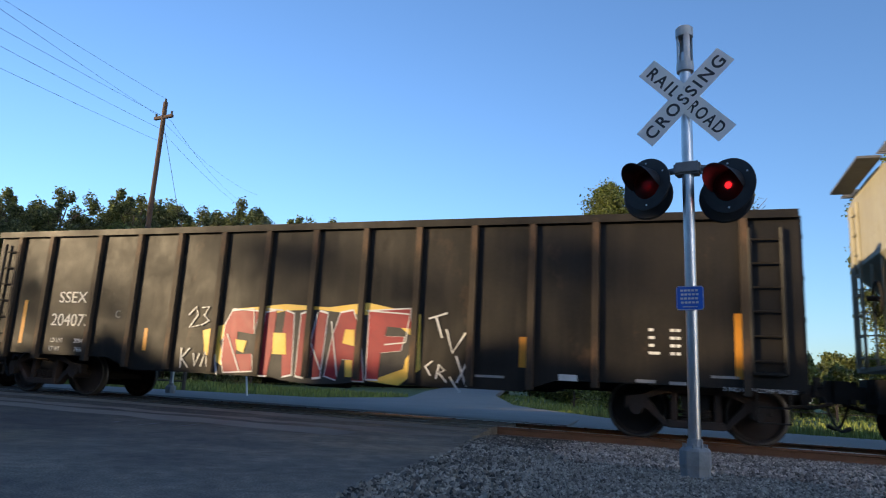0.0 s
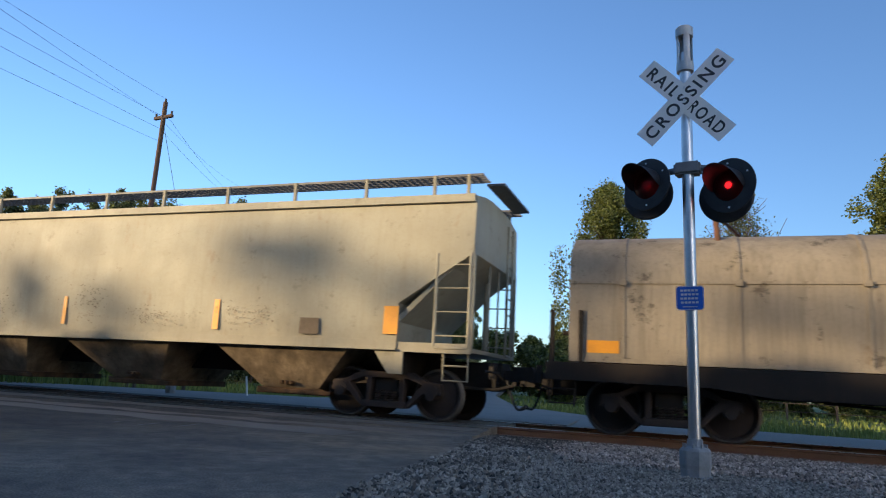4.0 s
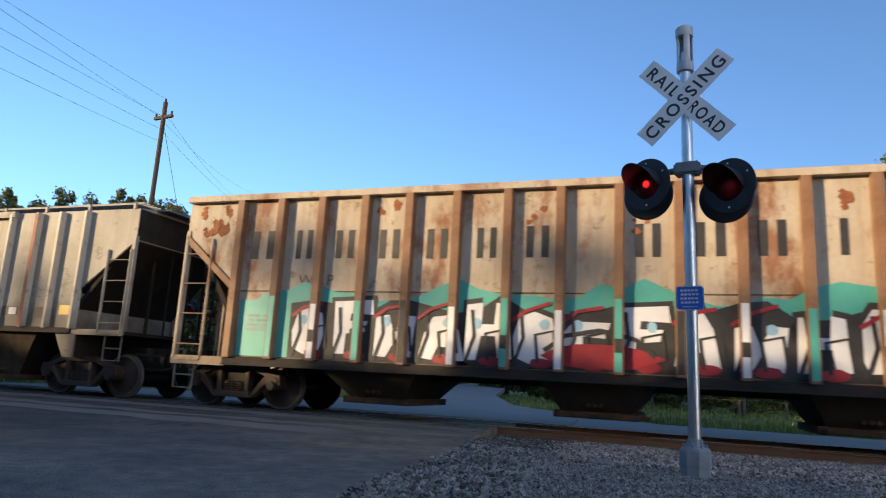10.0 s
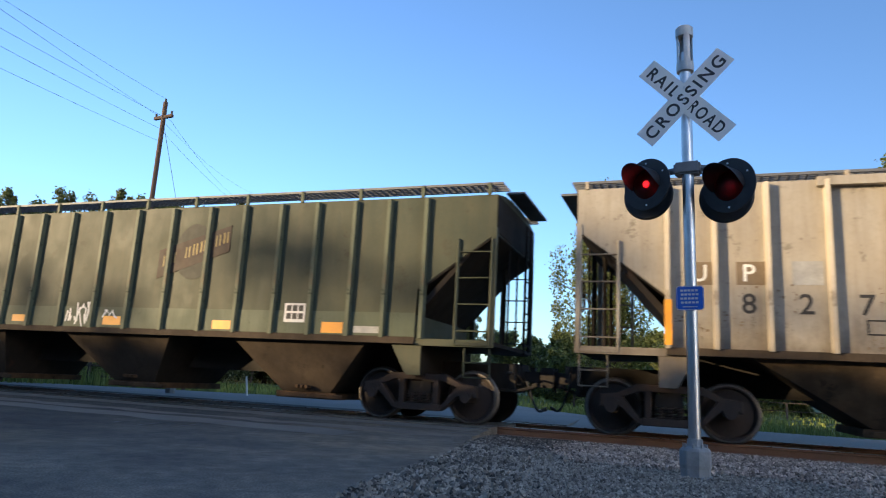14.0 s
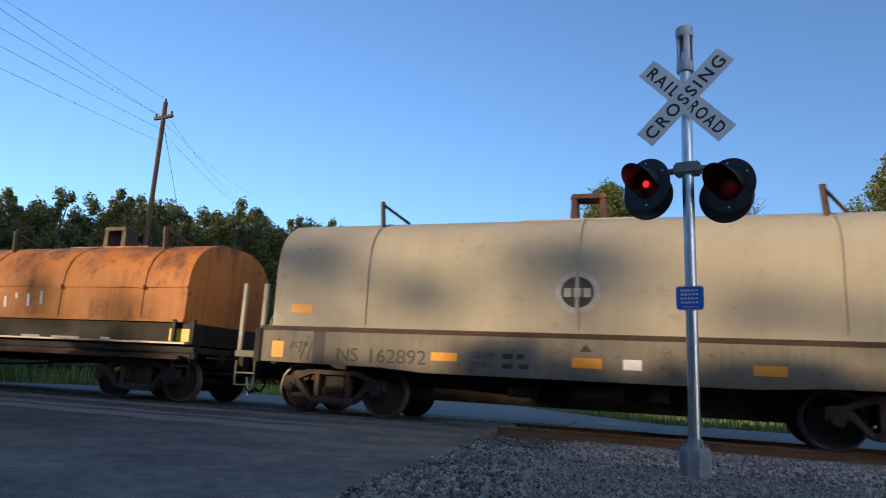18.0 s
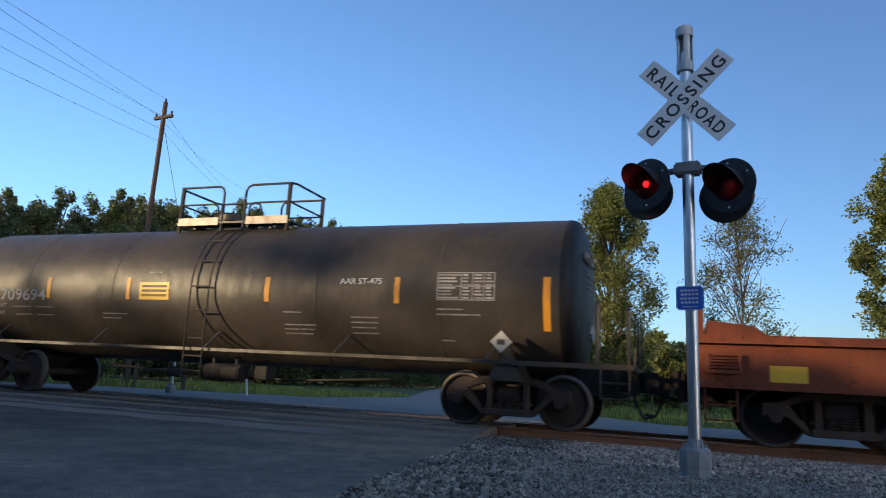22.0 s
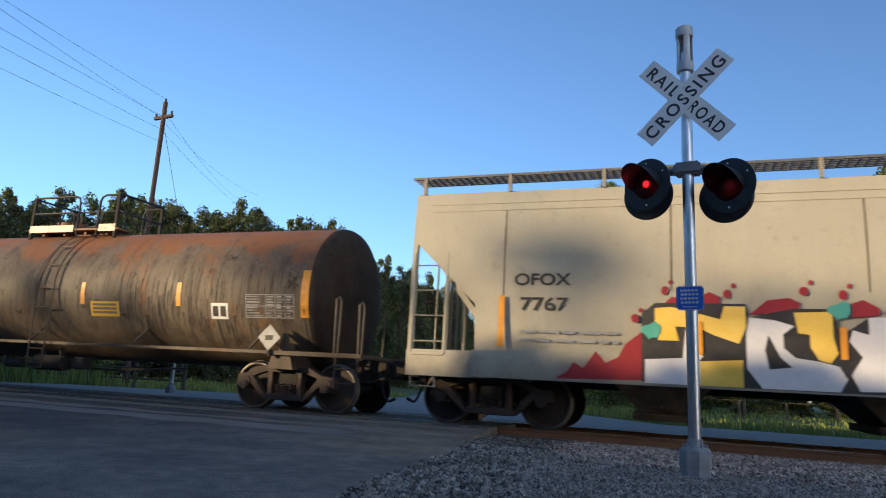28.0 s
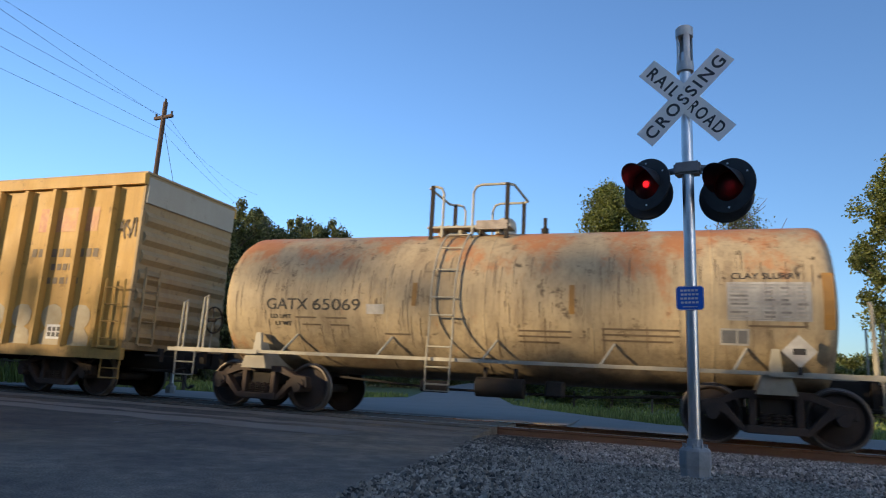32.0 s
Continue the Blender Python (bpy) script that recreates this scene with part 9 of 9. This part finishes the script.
car, h, mid = truss_coil_car("oxide red coil steel car with framed hood and a scrawl", -292.5, -277.2, -291.4, -280.0, [-3.95, -1.89, 0.22, 2.31], P["oxide"], ((-4.0, -6.1), (2.5, 4.6)), (-6.6, -4.9, -2.75, -0.3, 2.2, 4.5), centres=2.03)
framed_marks(car, "CR 631077", -4.62, -4.86, 0.32, -3.76, [(-5.37, 0.42, 0.43, 0.17), (-3.3, 0.44, 0.44, 0.14), (0.02, 0.44, 0.23, 0.14), (1.42, 0.44, 0.46, 0.14), (3.61, 0.43, 0.45, 0.15)], 160)
tag_scrawl(car, 2.5, 1.5, 0.5, 0.2, M["white_mark"], 161, 5, -1.42)

# ivory hopper with two sprayed pieces
car, h = covered_hopper("smooth ivory covered hopper car with gold and lime graffiti", -314.1, -294.9, P["hopper_ivory"], zb=1.27, zt=4.05, knee=3.2, inset=1.20, foot=2.05, bow=0.06, sill_h=0.42, walk_z=0.32, eave=0.05, lip=False, crosswalk=False, slope_paint=P["hopper_ivory"],
                        post_xs=[-9.45, -7.86, -6.25, -4.62, -3.02, -1.44, 0.4, 2.38, 4.2, 6.2, 7.9, 9.45], outlets=[(-6.1, -4.6, -5.7, -5.05), (-2.75, -1.35, -2.25, -1.7), (1.0, 2.4, 1.4, 2.0), (4.6, 6.0, 5.0, 5.6)], hop_low=0.28, hop_top=0.85, hop_paint=P["dirt"])
stencil(car, "OFOX", -7.71, 2.38, 0.20, M["black_mark"], -SIDE - 0.05, 0.95, 0.006)
stencil(car, "7767", -7.60, 1.96, 0.22, M["black_mark"], -SIDE - 0.04, 0.80, 0.006)
belly = lambda z: SIDE - 0.02 + 0.06 * math.sin(math.pi * (z - 1.27) / 2.78) - 0.06 * max(0, z - 3.55) ** 2
for z in (3.70, 3.83):
    b = bms()
    box(b, -9.3, 9.3, -belly(z) - 0.007, -belly(z) + 0.02, z, z + 0.014)
    part("roof_seam", b, P["hopper_ivory"], car)
for x in (-7.9, -5.2, -2.5, 0.15, 2.8, 5.5, 8.1):
    b = bms()
    lo_z = 2.3 if abs(x) < 6 else 1.5
    loft(b, [[(x - 0.009, -belly(z) - 0.006, z), (x + 0.009, -belly(z) - 0.006, z), (x + 0.009, -belly(z) + 0.02, z), (x - 0.009, -belly(z) + 0.02, z)] for z in np.linspace(lo_z, 3.70, 8)])
    part("panel_seam", b, P["dirt"], car)
small_print(car, -7.6, 1.58, 1.6, 2, M["grey_mark"], -SIDE - 0.03, 0.05, 0.14, 171)
stripes(car, [(-7.96, 1.34, 0.10, 0.85), (0.85, 1.3, 0.12, 0.55), (2.75, 1.3, 0.12, 0.5), (-4.85, 1.32, 0.09, 0.5), (-2.92, 1.32, 0.09, 0.46), (7.4, 1.34, 0.10, 0.8)], M["yellow"], -SIDE - 0.085)
Y = -SIDE - 0.052
PIECE = [
    ("red_shape", [(-7.0, 0.86), (-6.8, 0.98), (-6.7, 1.14), (-6.55, 1.04), (-6.35, 1.32), (-6.2, 1.14), (-6.0, 1.24), (-5.9, 1.44), (-5.65, 1.64), (-5.5, 0.9)], 0),
    ("red_shape", [(-5.3, 2.1), (-5.2, 2.2), (-5.05, 2.18), (-4.95, 2.3), (-4.8, 2.2), (-4.65, 2.28), (-4.5, 2.2), (-4.5, 2.06)], 0),
    ("red_shape", [(-4.1, 1.94), (-3.85, 2.16), (-3.55, 2.2), (-3.4, 2.12), (-3.45, 2.0)], 0),
    ("red_shape", [(-2.75, 2.12), (-2.6, 2.18), (-2.4, 2.06), (-2.4, 1.96), (-2.75, 1.92)], 0),
    ("red_shape", [(-2.35, 1.98), (-2.2, 2.18), (-2.1, 2.22), (-1.95, 2.14), (-1.8, 2.18), (-1.7, 2.02), (-1.7, 1.94)], 0),
    ("red_shape", [(-2.2, 1.94), (-2.2, 2.14), (-2.1, 2.22), (-2.0, 2.08), (-1.85, 2.2), (-1.75, 2.16), (-1.7, 1.96)], 0),
    ("black_mark", [(-5.65, 1.92), (-5.45, 2.1), (-4.15, 2.1), (-4.1, 1.9), (-3.5, 2.04), (-3.0, 2.04), (-2.9, 1.66), (-2.55, 1.92), (-1.65, 1.96), (-1.65, 0.84), (-2.75, 0.84), (-5.65, 0.88), (-5.65, 1.3)], 1),
    ("black_mark", [(-2.55, 1.92), (-1.55, 1.96), (-1.5, 1.7), (-1.15, 1.58), (-0.75, 1.48), (-0.7, 1.3), (-0.85, 0.82), (-2.55, 0.84)], 1),
    ("gold_shape", [(-5.45, 2.02), (-5.2, 2.04), (-4.8, 1.94), (-4.5, 1.86), (-4.45, 2.06), (-4.15, 2.06), (-4.15, 1.74), (-4.25, 1.5), (-4.6, 1.62), (-4.8, 1.72), (-5.15, 1.74), (-5.1, 1.52), (-5.4, 1.52), (-5.45, 1.76)], 3),
    ("silver_shape", [(-5.0, 1.68), (-4.85, 1.74), (-4.85, 1.36), (-4.75, 1.3), (-4.8, 1.24), (-4.8, 0.86), (-5.6, 0.86), (-5.6, 1.22), (-5.05, 1.26)], 4),
    ("gold_shape", [(-4.8, 1.22), (-4.2, 1.26), (-4.2, 0.86), (-4.8, 0.86)], 3),
    ("silver_shape", [(-4.1, 1.9), (-3.75, 1.86), (-3.5, 1.78), (-3.65, 1.66), (-3.65, 1.46), (-3.5, 1.32), (-3.2, 1.28), (-2.95, 1.22), (-2.85, 1.04), (-2.95, 0.86), (-3.95, 0.86), (-4.15, 1.14), (-4.15, 1.64)], 3),
    ("black_mark", [(-3.85, 1.64), (-3.7, 1.32), (-3.55, 1.18), (-3.85, 1.14), (-3.9, 1.42)], 5),
    ("gold_shape", [(-3.5, 1.98), (-3.0, 2.0), (-3.0, 1.62), (-2.95, 1.4), (-3.05, 1.26), (-3.2, 1.3), (-3.3, 1.48), (-3.3, 1.66), (-3.45, 1.68)], 4),
    ("silver_shape", [(-2.55, 1.92), (-2.2, 1.94), (-2.2, 1.46), (-2.15, 1.3), (-2.2, 0.9), (-2.7, 0.88), (-2.8, 1.1), (-2.65, 1.36), (-2.8, 1.58), (-2.75, 1.74), (-2.55, 1.68)], 3),
    ("silver_shape", [(-2.55, 1.92), (-2.2, 1.94), (-2.2, 1.48), (-2.15, 1.36), (-2.55, 1.32)], 3),
    ("silver_shape", [(-2.15, 1.36), (-2.1, 1.72), (-1.9, 1.94), (-1.55, 1.96), (-1.5, 1.56), (-1.35, 1.36), (-1.15, 1.22), (-1.3, 0.86), (-1.75, 0.88), (-1.7, 1.1), (-2.05, 1.16)], 3),
    ("gold_shape", [(-2.3, 1.16), (-2.05, 1.48), (-1.85, 1.32), (-1.65, 1.4), (-1.6, 1.26), (-1.75, 1.16), (-1.6, 1.06), (-1.75, 0.84), (-2.25, 0.86)], 4),
    ("black_mark", [(-1.85, 1.64), (-1.75, 1.72), (-1.75, 1.5), (-1.65, 1.4), (-1.85, 1.32)], 5),
    ("silver_shape", [(-1.45, 1.22), (-0.9, 1.28), (-0.85, 0.84), (-1.25, 0.86)], 3),
    ("silver_shape", [(-1.15, 1.46), (-1.05, 1.58), (-0.9, 1.6), (-0.75, 1.5), (-0.8, 1.46), (-1.15, 1.4)], 4),
    ("teal_shape", [(-1.1, 1.16), (-0.85, 1.2), (-0.8, 1.02), (-0.95, 0.96), (-1.1, 1.02)], 6),
    ("red_shape", [(-0.85, 0.82), (-0.8, 1.14), (-0.5, 1.18), (-0.3, 1.32), (-0.15, 1.3), (-0.2, 1.16), (-0.15, 1.06), (0.0, 1.02), (0.05, 0.82)], 2),
    ("pink_shape", [(0.25, 1.52), (0.4, 1.58), (0.55, 1.5), (0.5, 1.44), (0.3, 1.42)], 0),
    ("pink_shape", [(0.45, 1.86), (0.55, 1.88), (0.6, 1.76), (0.5, 1.76)], 0),
    ("pink_shape", [(0.0, 1.16), (0.15, 1.18), (0.15, 1.04), (0.05, 1.04)], 0),
    ("pink_shape", [(0.2, 1.38), (0.3, 1.34), (0.3, 1.22), (0.2, 1.26)], 0),
    ("pink_shape", [(1.6, 2.2), (1.75, 2.24), (1.75, 2.16), (1.65, 2.14)], 0),
    ("black_mark", [(0.2, 0.86), (0.2, 1.06), (0.35, 1.22), (0.7, 1.36), (0.8, 1.58), (0.7, 1.48), (0.65, 1.96), (0.75, 2.14), (1.4, 2.14), (1.3, 1.96), (1.4, 2.06), (1.9, 2.14), (2.0, 1.9), (1.9, 0.82), (1.05, 0.8), (0.3, 0.8)], 1),
    ("lime_shape", [(0.35, 0.84), (0.4, 1.04), (0.55, 1.24), (0.75, 1.34), (0.9, 1.6), (1.05, 1.78), (0.85, 1.76), (0.8, 1.62), (0.8, 2.04), (1.35, 2.1), (1.25, 1.76), (1.15, 1.58), (1.6, 1.58), (1.5, 1.76), (1.45, 2.02), (1.85, 2.08), (1.95, 1.86), (1.85, 1.62), (1.85, 1.32), (1.7, 1.14), (1.85, 1.04), (1.8, 0.84), (1.25, 0.82), (1.15, 1.04), (1.0, 0.82)], 3),
    ("black_mark", [(0.85, 1.26), (1.55, 1.32), (1.25, 1.08), (1.05, 1.04)], 5),
    ("pink_shape", [(0.95, 1.2), (1.25, 1.2), (1.15, 1.08), (1.05, 1.08)], 6),
    ("black_mark", [(1.65, 1.8), (1.8, 1.86), (1.85, 1.7), (1.8, 1.4), (1.75, 1.74)], 5),
]
for paint_, shape_, lift_ in PIECE:
    patch(car, shape_, M[paint_], lift_, y=Y)
for pts in ([(-0.75, 1.95), (-0.45, 1.97)], [(-0.62, 1.95), (-0.6, 1.72)], [(-0.4, 1.95), (-0.38, 1.72)], [(-0.25, 1.95), (-0.22, 1.72)], [(-0.38, 1.84), (-0.24, 1.84)], [(-0.15, 1.95), (-0.1, 1.72), (0.05, 1.72)], [(-0.7, 1.65), (-0.68, 1.4), (-0.5, 1.4)], [(-0.4, 1.65), (-0.45, 1.52), (-0.3, 1.48), (-0.4, 1.38)], [(-0.2, 1.65), (-0.18, 1.4), (0.2, 1.32)]):
    stroke(car, pts, 0.03, M["black_mark"], 2, y=Y)
for cx, cz in ((-5.3, 2.3), (-4.4, 2.25), (-3.35, 2.3), (-2.85, 2.25), (-1.65, 2.35), (-5.75, 1.85), (-1.0, 2.35)):
    patch(car, blob(cx, cz, 0.06, 0.07, 9, int(cx * 9)), M["red_shape"], 1, y=Y)
    patch(car, blob(cx + 0.09, cz + 0.13, 0.035, 0.04, 8, 3), M["red_shape"], 1, y=Y)
for cx, cz in ((-5.5, 1.65), (-2.9, 2.0)):
    patch(car, blob(cx, cz, 0.12, 0.12, 10, 5, 0.5), M["teal_shape"], 7, y=Y)
for k, (x, w, kind) in enumerate(((3.9, 1.0, 0), (4.85, 1.1, 1))):
    fat_letter(car, x, 0.88, w, 1.25, kind, M["lime_shape"], M["black_mark"], 2, Y, edge=0.05)
    patch(car, blob(x + 0.5, 2.3, 0.10, 0.09, 9, k), M["pink_shape"], 1, y=Y)

car, h, wrap, write = tank_car("rust-stained grey-brown tank car, dirt running down its sides", -330.6, -315.9, P["tank_rusty"], radius=1.49, axis=2.28, dome_x=0.42, loops=((-1.40, 0.06), (1.24, 0.68)), mx=-0.88, centres=0.85, head_paint=P["dirt_dark"])
write("UTLX", -6.25, 2.0, 0.25, M["panel_yellow"], 0.96)
write("660181", -5.12, 2.0, 0.25, M["panel_yellow"], 0.98)
tank_panels(wrap, [(-7.22, 1.86, 0.11, 0.83), (-4.13, 1.95, 0.11, 0.5), (-1.64, 1.95, 0.11, 0.49), (1.37, 1.95, 0.11, 0.47), (3.93, 1.94, 0.11, 0.48), (6.85, 1.76, 0.17, 0.91)], (1.66, 1.70, 0.78, 0.31), (5.62, 1.74, 1.09, 0.5))
wrap.drips(150, -7.0, 7.0, 1.9, 3.0, 1.1, M["drip"], 201, (0.004, 0.014))
wrap.drips(130, 2.6, 7.1, 1.6, 2.7, 0.9, M["drip"], 202, (0.006, 0.020))
wrap(4.8, 1.70, 0.40, 0.31, M["sign_white"], "notice_panel")
for k in range(2):
    wrap(4.84 + 0.18 * k, 1.75, 0.13, 0.2, M["black_mark"], "writing", 0.010)
for x, z, w in ((-3.7, 2.0, 0.5), (-3.7, 1.9, 0.5), (-3.65, 1.8, 0.4), (-2.3, 1.66, 0.3)):
    wrap(x, z, w, 0.030, M["brown_mark"], "small_print", 0.008)
placard(car, 6.30, 1.36, 0.25)

car, h, wrap, write = tank_car("long sooty black tank car with dusty streaks", -347.7, -332.9, P["tank_black"], radius=1.50, axis=2.32, dome_x=-1.0, loops=((-1.75, -1.38), (0.68, -0.75)), mx=-1.25, drum=-0.17, centres=0.86)
write("TILX", -6.38, 2.04, 0.24, M["white_mark"], 0.64)
write("264812", -5.52, 2.02, 0.26, M["white_mark"], 1.1)
tank_panels(wrap, [(-7.30, 1.93, 0.12, 0.90), (-4.10, 2.15, 0.11, 0.45), (-1.80, 2.15, 0.11, 0.44), (1.20, 2.14, 0.11, 0.45), (3.65, 2.13, 0.11, 0.45), (6.85, 1.75, 0.14, 0.9)], (2.06, 2.06, 0.78, 0.30), (5.71, 1.95, 1.05, 0.6))
wrap.drips(120, -7.0, 7.0, 1.6, 2.6, 0.8, M["drip"], 203)
wrap(-3.11, 1.24, 0.72, 0.30, M["emblem_brown"], "notice_panel")
for x, z, w in ((-6.2, 1.86, 0.9), (-5.1, 1.86, 0.5), (-6.2, 1.72, 0.9), (-5.1, 1.72, 0.5), (-3.2, 1.75, 0.9), (-3.2, 1.66, 0.85), (0.3, 1.72, 0.9), (0.3, 1.62, 0.7), (2.05, 1.72, 0.75), (2.05, 1.63, 0.6), (3.75, 1.66, 0.9)):
    wrap(x, z, w, 0.024, M["fine_mark"], "small_print", 0.008)
placard(car, 6.15, 1.34, 0.22)
head_marks(car, h, 2.32, None, 3)
tag_scrawl(car, -0.75, 1.45, 1.0, 0.4, M["fine_mark"], 181, 8, -1.44)

car, h, wrap, write = tank_car("tan tank car stained with orange rust, white rails", -361.3, -350.2, P["tank_tan"], rail_paint=P["hopper_ivory"], radius=1.42, axis=2.17, dome_x=-0.74, loops=((-1.33, -1.1), (0.17, -0.50)), two_rails=False, mx=-0.02, dome=True, centres=1.0)
write("GATX", -4.39, 1.92, 0.22, M["black_mark"], 0.9)
write("65069", -3.38, 1.92, 0.22, M["black_mark"], 1.0)
write("LD LMT", -4.3, 1.75, 0.08, M["black_mark"], 0.45)
write("LT WT", -4.2, 1.62, 0.08, M["black_mark"], 0.35)
wrap.drips(160, -5.2, 5.2, 1.5, 3.0, 0.7, M["brown_mark"], 204, (0.006, 0.02))
write("CLAY SLURRY", 3.97, 2.52, 0.10, M["black_mark"], 0.98)
tank_panels(wrap, [(-1.35, 2.02, 0.09, 0.42), (1.47, 1.92, 0.09, 0.49), (5.22, 1.76, 0.15, 0.86)], None, (3.92, 1.89, 1.13, 0.60), material=M["reflector_brown"])
wrap(3.90, 1.87, 1.17, 0.60, M["placard_grey"], "data_panel", 0.003)
wrap(3.79, 1.50, 0.42, 0.25, M["placard_grey"], "notice_panel")
for x, w in ((3.82, 0.20), (4.05, 0.13)):
    wrap(x, 1.53, w, 0.19, M["stencil_slate"], "writing", 0.010)
wrap(-2.25, 1.86, 0.35, 0.18, M["placard_grey"], "notice_panel")
for x, z, w in ((-3.75, 1.76, 0.45), (-3.1, 1.76, 0.45), (-3.6, 1.63, 0.4), (-3.0, 1.63, 0.4), (-1.9, 1.5, 0.5), (0.6, 1.62, 0.9), (0.6, 1.53, 0.9), (0.6, 1.44, 0.7), (2.0, 1.68, 1.2), (2.0, 1.59, 1.2), (2.0, 1.50, 1.1), (4.2, 1.78, 0.8)):
    wrap(x, z, w, 0.030, M["brown_mark"], "small_print", 0.008)
placard(car, 4.85, 1.42, 0.24)

car, h, mid = boxcar("weathered yellow boxcar with ribbed sides and grey-brown ends", -380.6, -363.4, P["boxcar_yellow"], P["boxcar_end"])
tag_scrawl(car, 7.95, 3.35, 0.5, 0.5, M["brown_mark"], 191, 7, -SIDE + 0.045)
for x0, w in ((5.62, 0.42), (6.15, 0.75), (7.02, 0.35)):
    bars(car, [(x0, 3.56, w, 0.55)], M["emblem_red"], -SIDE + 0.046, "faded_emblem")
plain_word(car, [(5.55 + 0.2 * k, 2.98, 0.14, 0.19) for k in range(10)], M["brown_mark"], -SIDE + 0.045)
plain_word(car, [(6.02 + 0.17 * k, 2.68, 0.12, 0.15) for k in range(6)], M["brown_mark"], -SIDE + 0.045)
plain_word(car, [(6.1 + 0.2 * k, 2.38, 0.13, 0.14) for k in range(5)], M["brown_mark"], -SIDE + 0.045)
GHOST = mat("spray_ghost", (0.40, 0.335, 0.215), 0.6, other=(0.31, 0.235, 0.12), scale=3, amount=0.9, grain=20, bump=0)
for k, x in enumerate((4.75, 5.55, 6.45, 7.25)):
    patch(car, blob(x, 1.66, 0.30, 0.27, 18, k, 0.05), GHOST, 0, "painted_over_letter", -SIDE + 0.044)
    patch(car, blob(x + 0.04, 1.14, 0.29, 0.30, 18, k + 9, 0.07), GHOST, 0.4, "painted_over_letter", -SIDE + 0.044)
bars(car, [(6.38, 1.17, 0.44, 0.31)], M["white_mark"], -SIDE + 0.030)
bars(car, [(6.42 + 0.13 * i, 1.22 + 0.12 * j, 0.09, 0.09) for i in range(3) for j in range(2)], M["black_mark"], -SIDE + 0.027)


# ---- what moves ----
def motions():
    seconds = [0.5 * k for k in range(65)]
    for car, mid in MOVING:
        walk(car, [(t, pose(run(t) + mid, TRACK, 0)) for t in seconds])
    for wheel, along, x in WHEELS:
        # the wheels turn while their car crosses the view
        rows = [(0.0, pose(x, 0, 0.457, 0, 0, 0))]
        start = end = 0.0
        for k in range(1, 961):
            t = k / 30
            if -21 < run(t) + along < 6:
                d = math.degrees((run(t) - run(0)) / 0.457)
                if len(rows) == 1 and t > 0.05:
                    rows.append((t - 1 / 30, rows[0][1]))
                    start = d
                turn = (d - start) % 360
                rows.append((t, pose(x, 0, 0.457, 0, turn, 0)))
        if rows[-1][0] < 32.0:
            rows.append((32.0, rows[-1][1]))
        walk(wheel, rows)
    for bulb, at, first in BULBS:
        rows = [(0.0, at @ pose(0, 0, 0, 0, 0, 0 if lamp_lit(0.0, first) else 180))]
        turn = 0.0 if lamp_lit(0.0, first) else 180.0
        for k in range(1, 961):
            t = k / 30
            if lamp_lit(t, first) != lamp_lit((k - 1) / 30, first):
                rows.append(((k - 1) / 30, at @ pose(0, 0, 0, 0, 0, turn)))
                rows.append((t, at @ pose(0, 0, 0, 0, 0, turn + 62)))
                rows.append(((k + 1) / 30, at @ pose(0, 0, 0, 0, 0, turn + 124)))
                turn += 180
                rows.append(((k + 2) / 30, at @ pose(0, 0, 0, 0, 0, turn)))
        rows = [r for r in rows if r[0] < 31.99]
        rows.append((32.0, at @ pose(0, 0, 0, 0, 0, turn)))
        walk(bulb, rows)


motions()
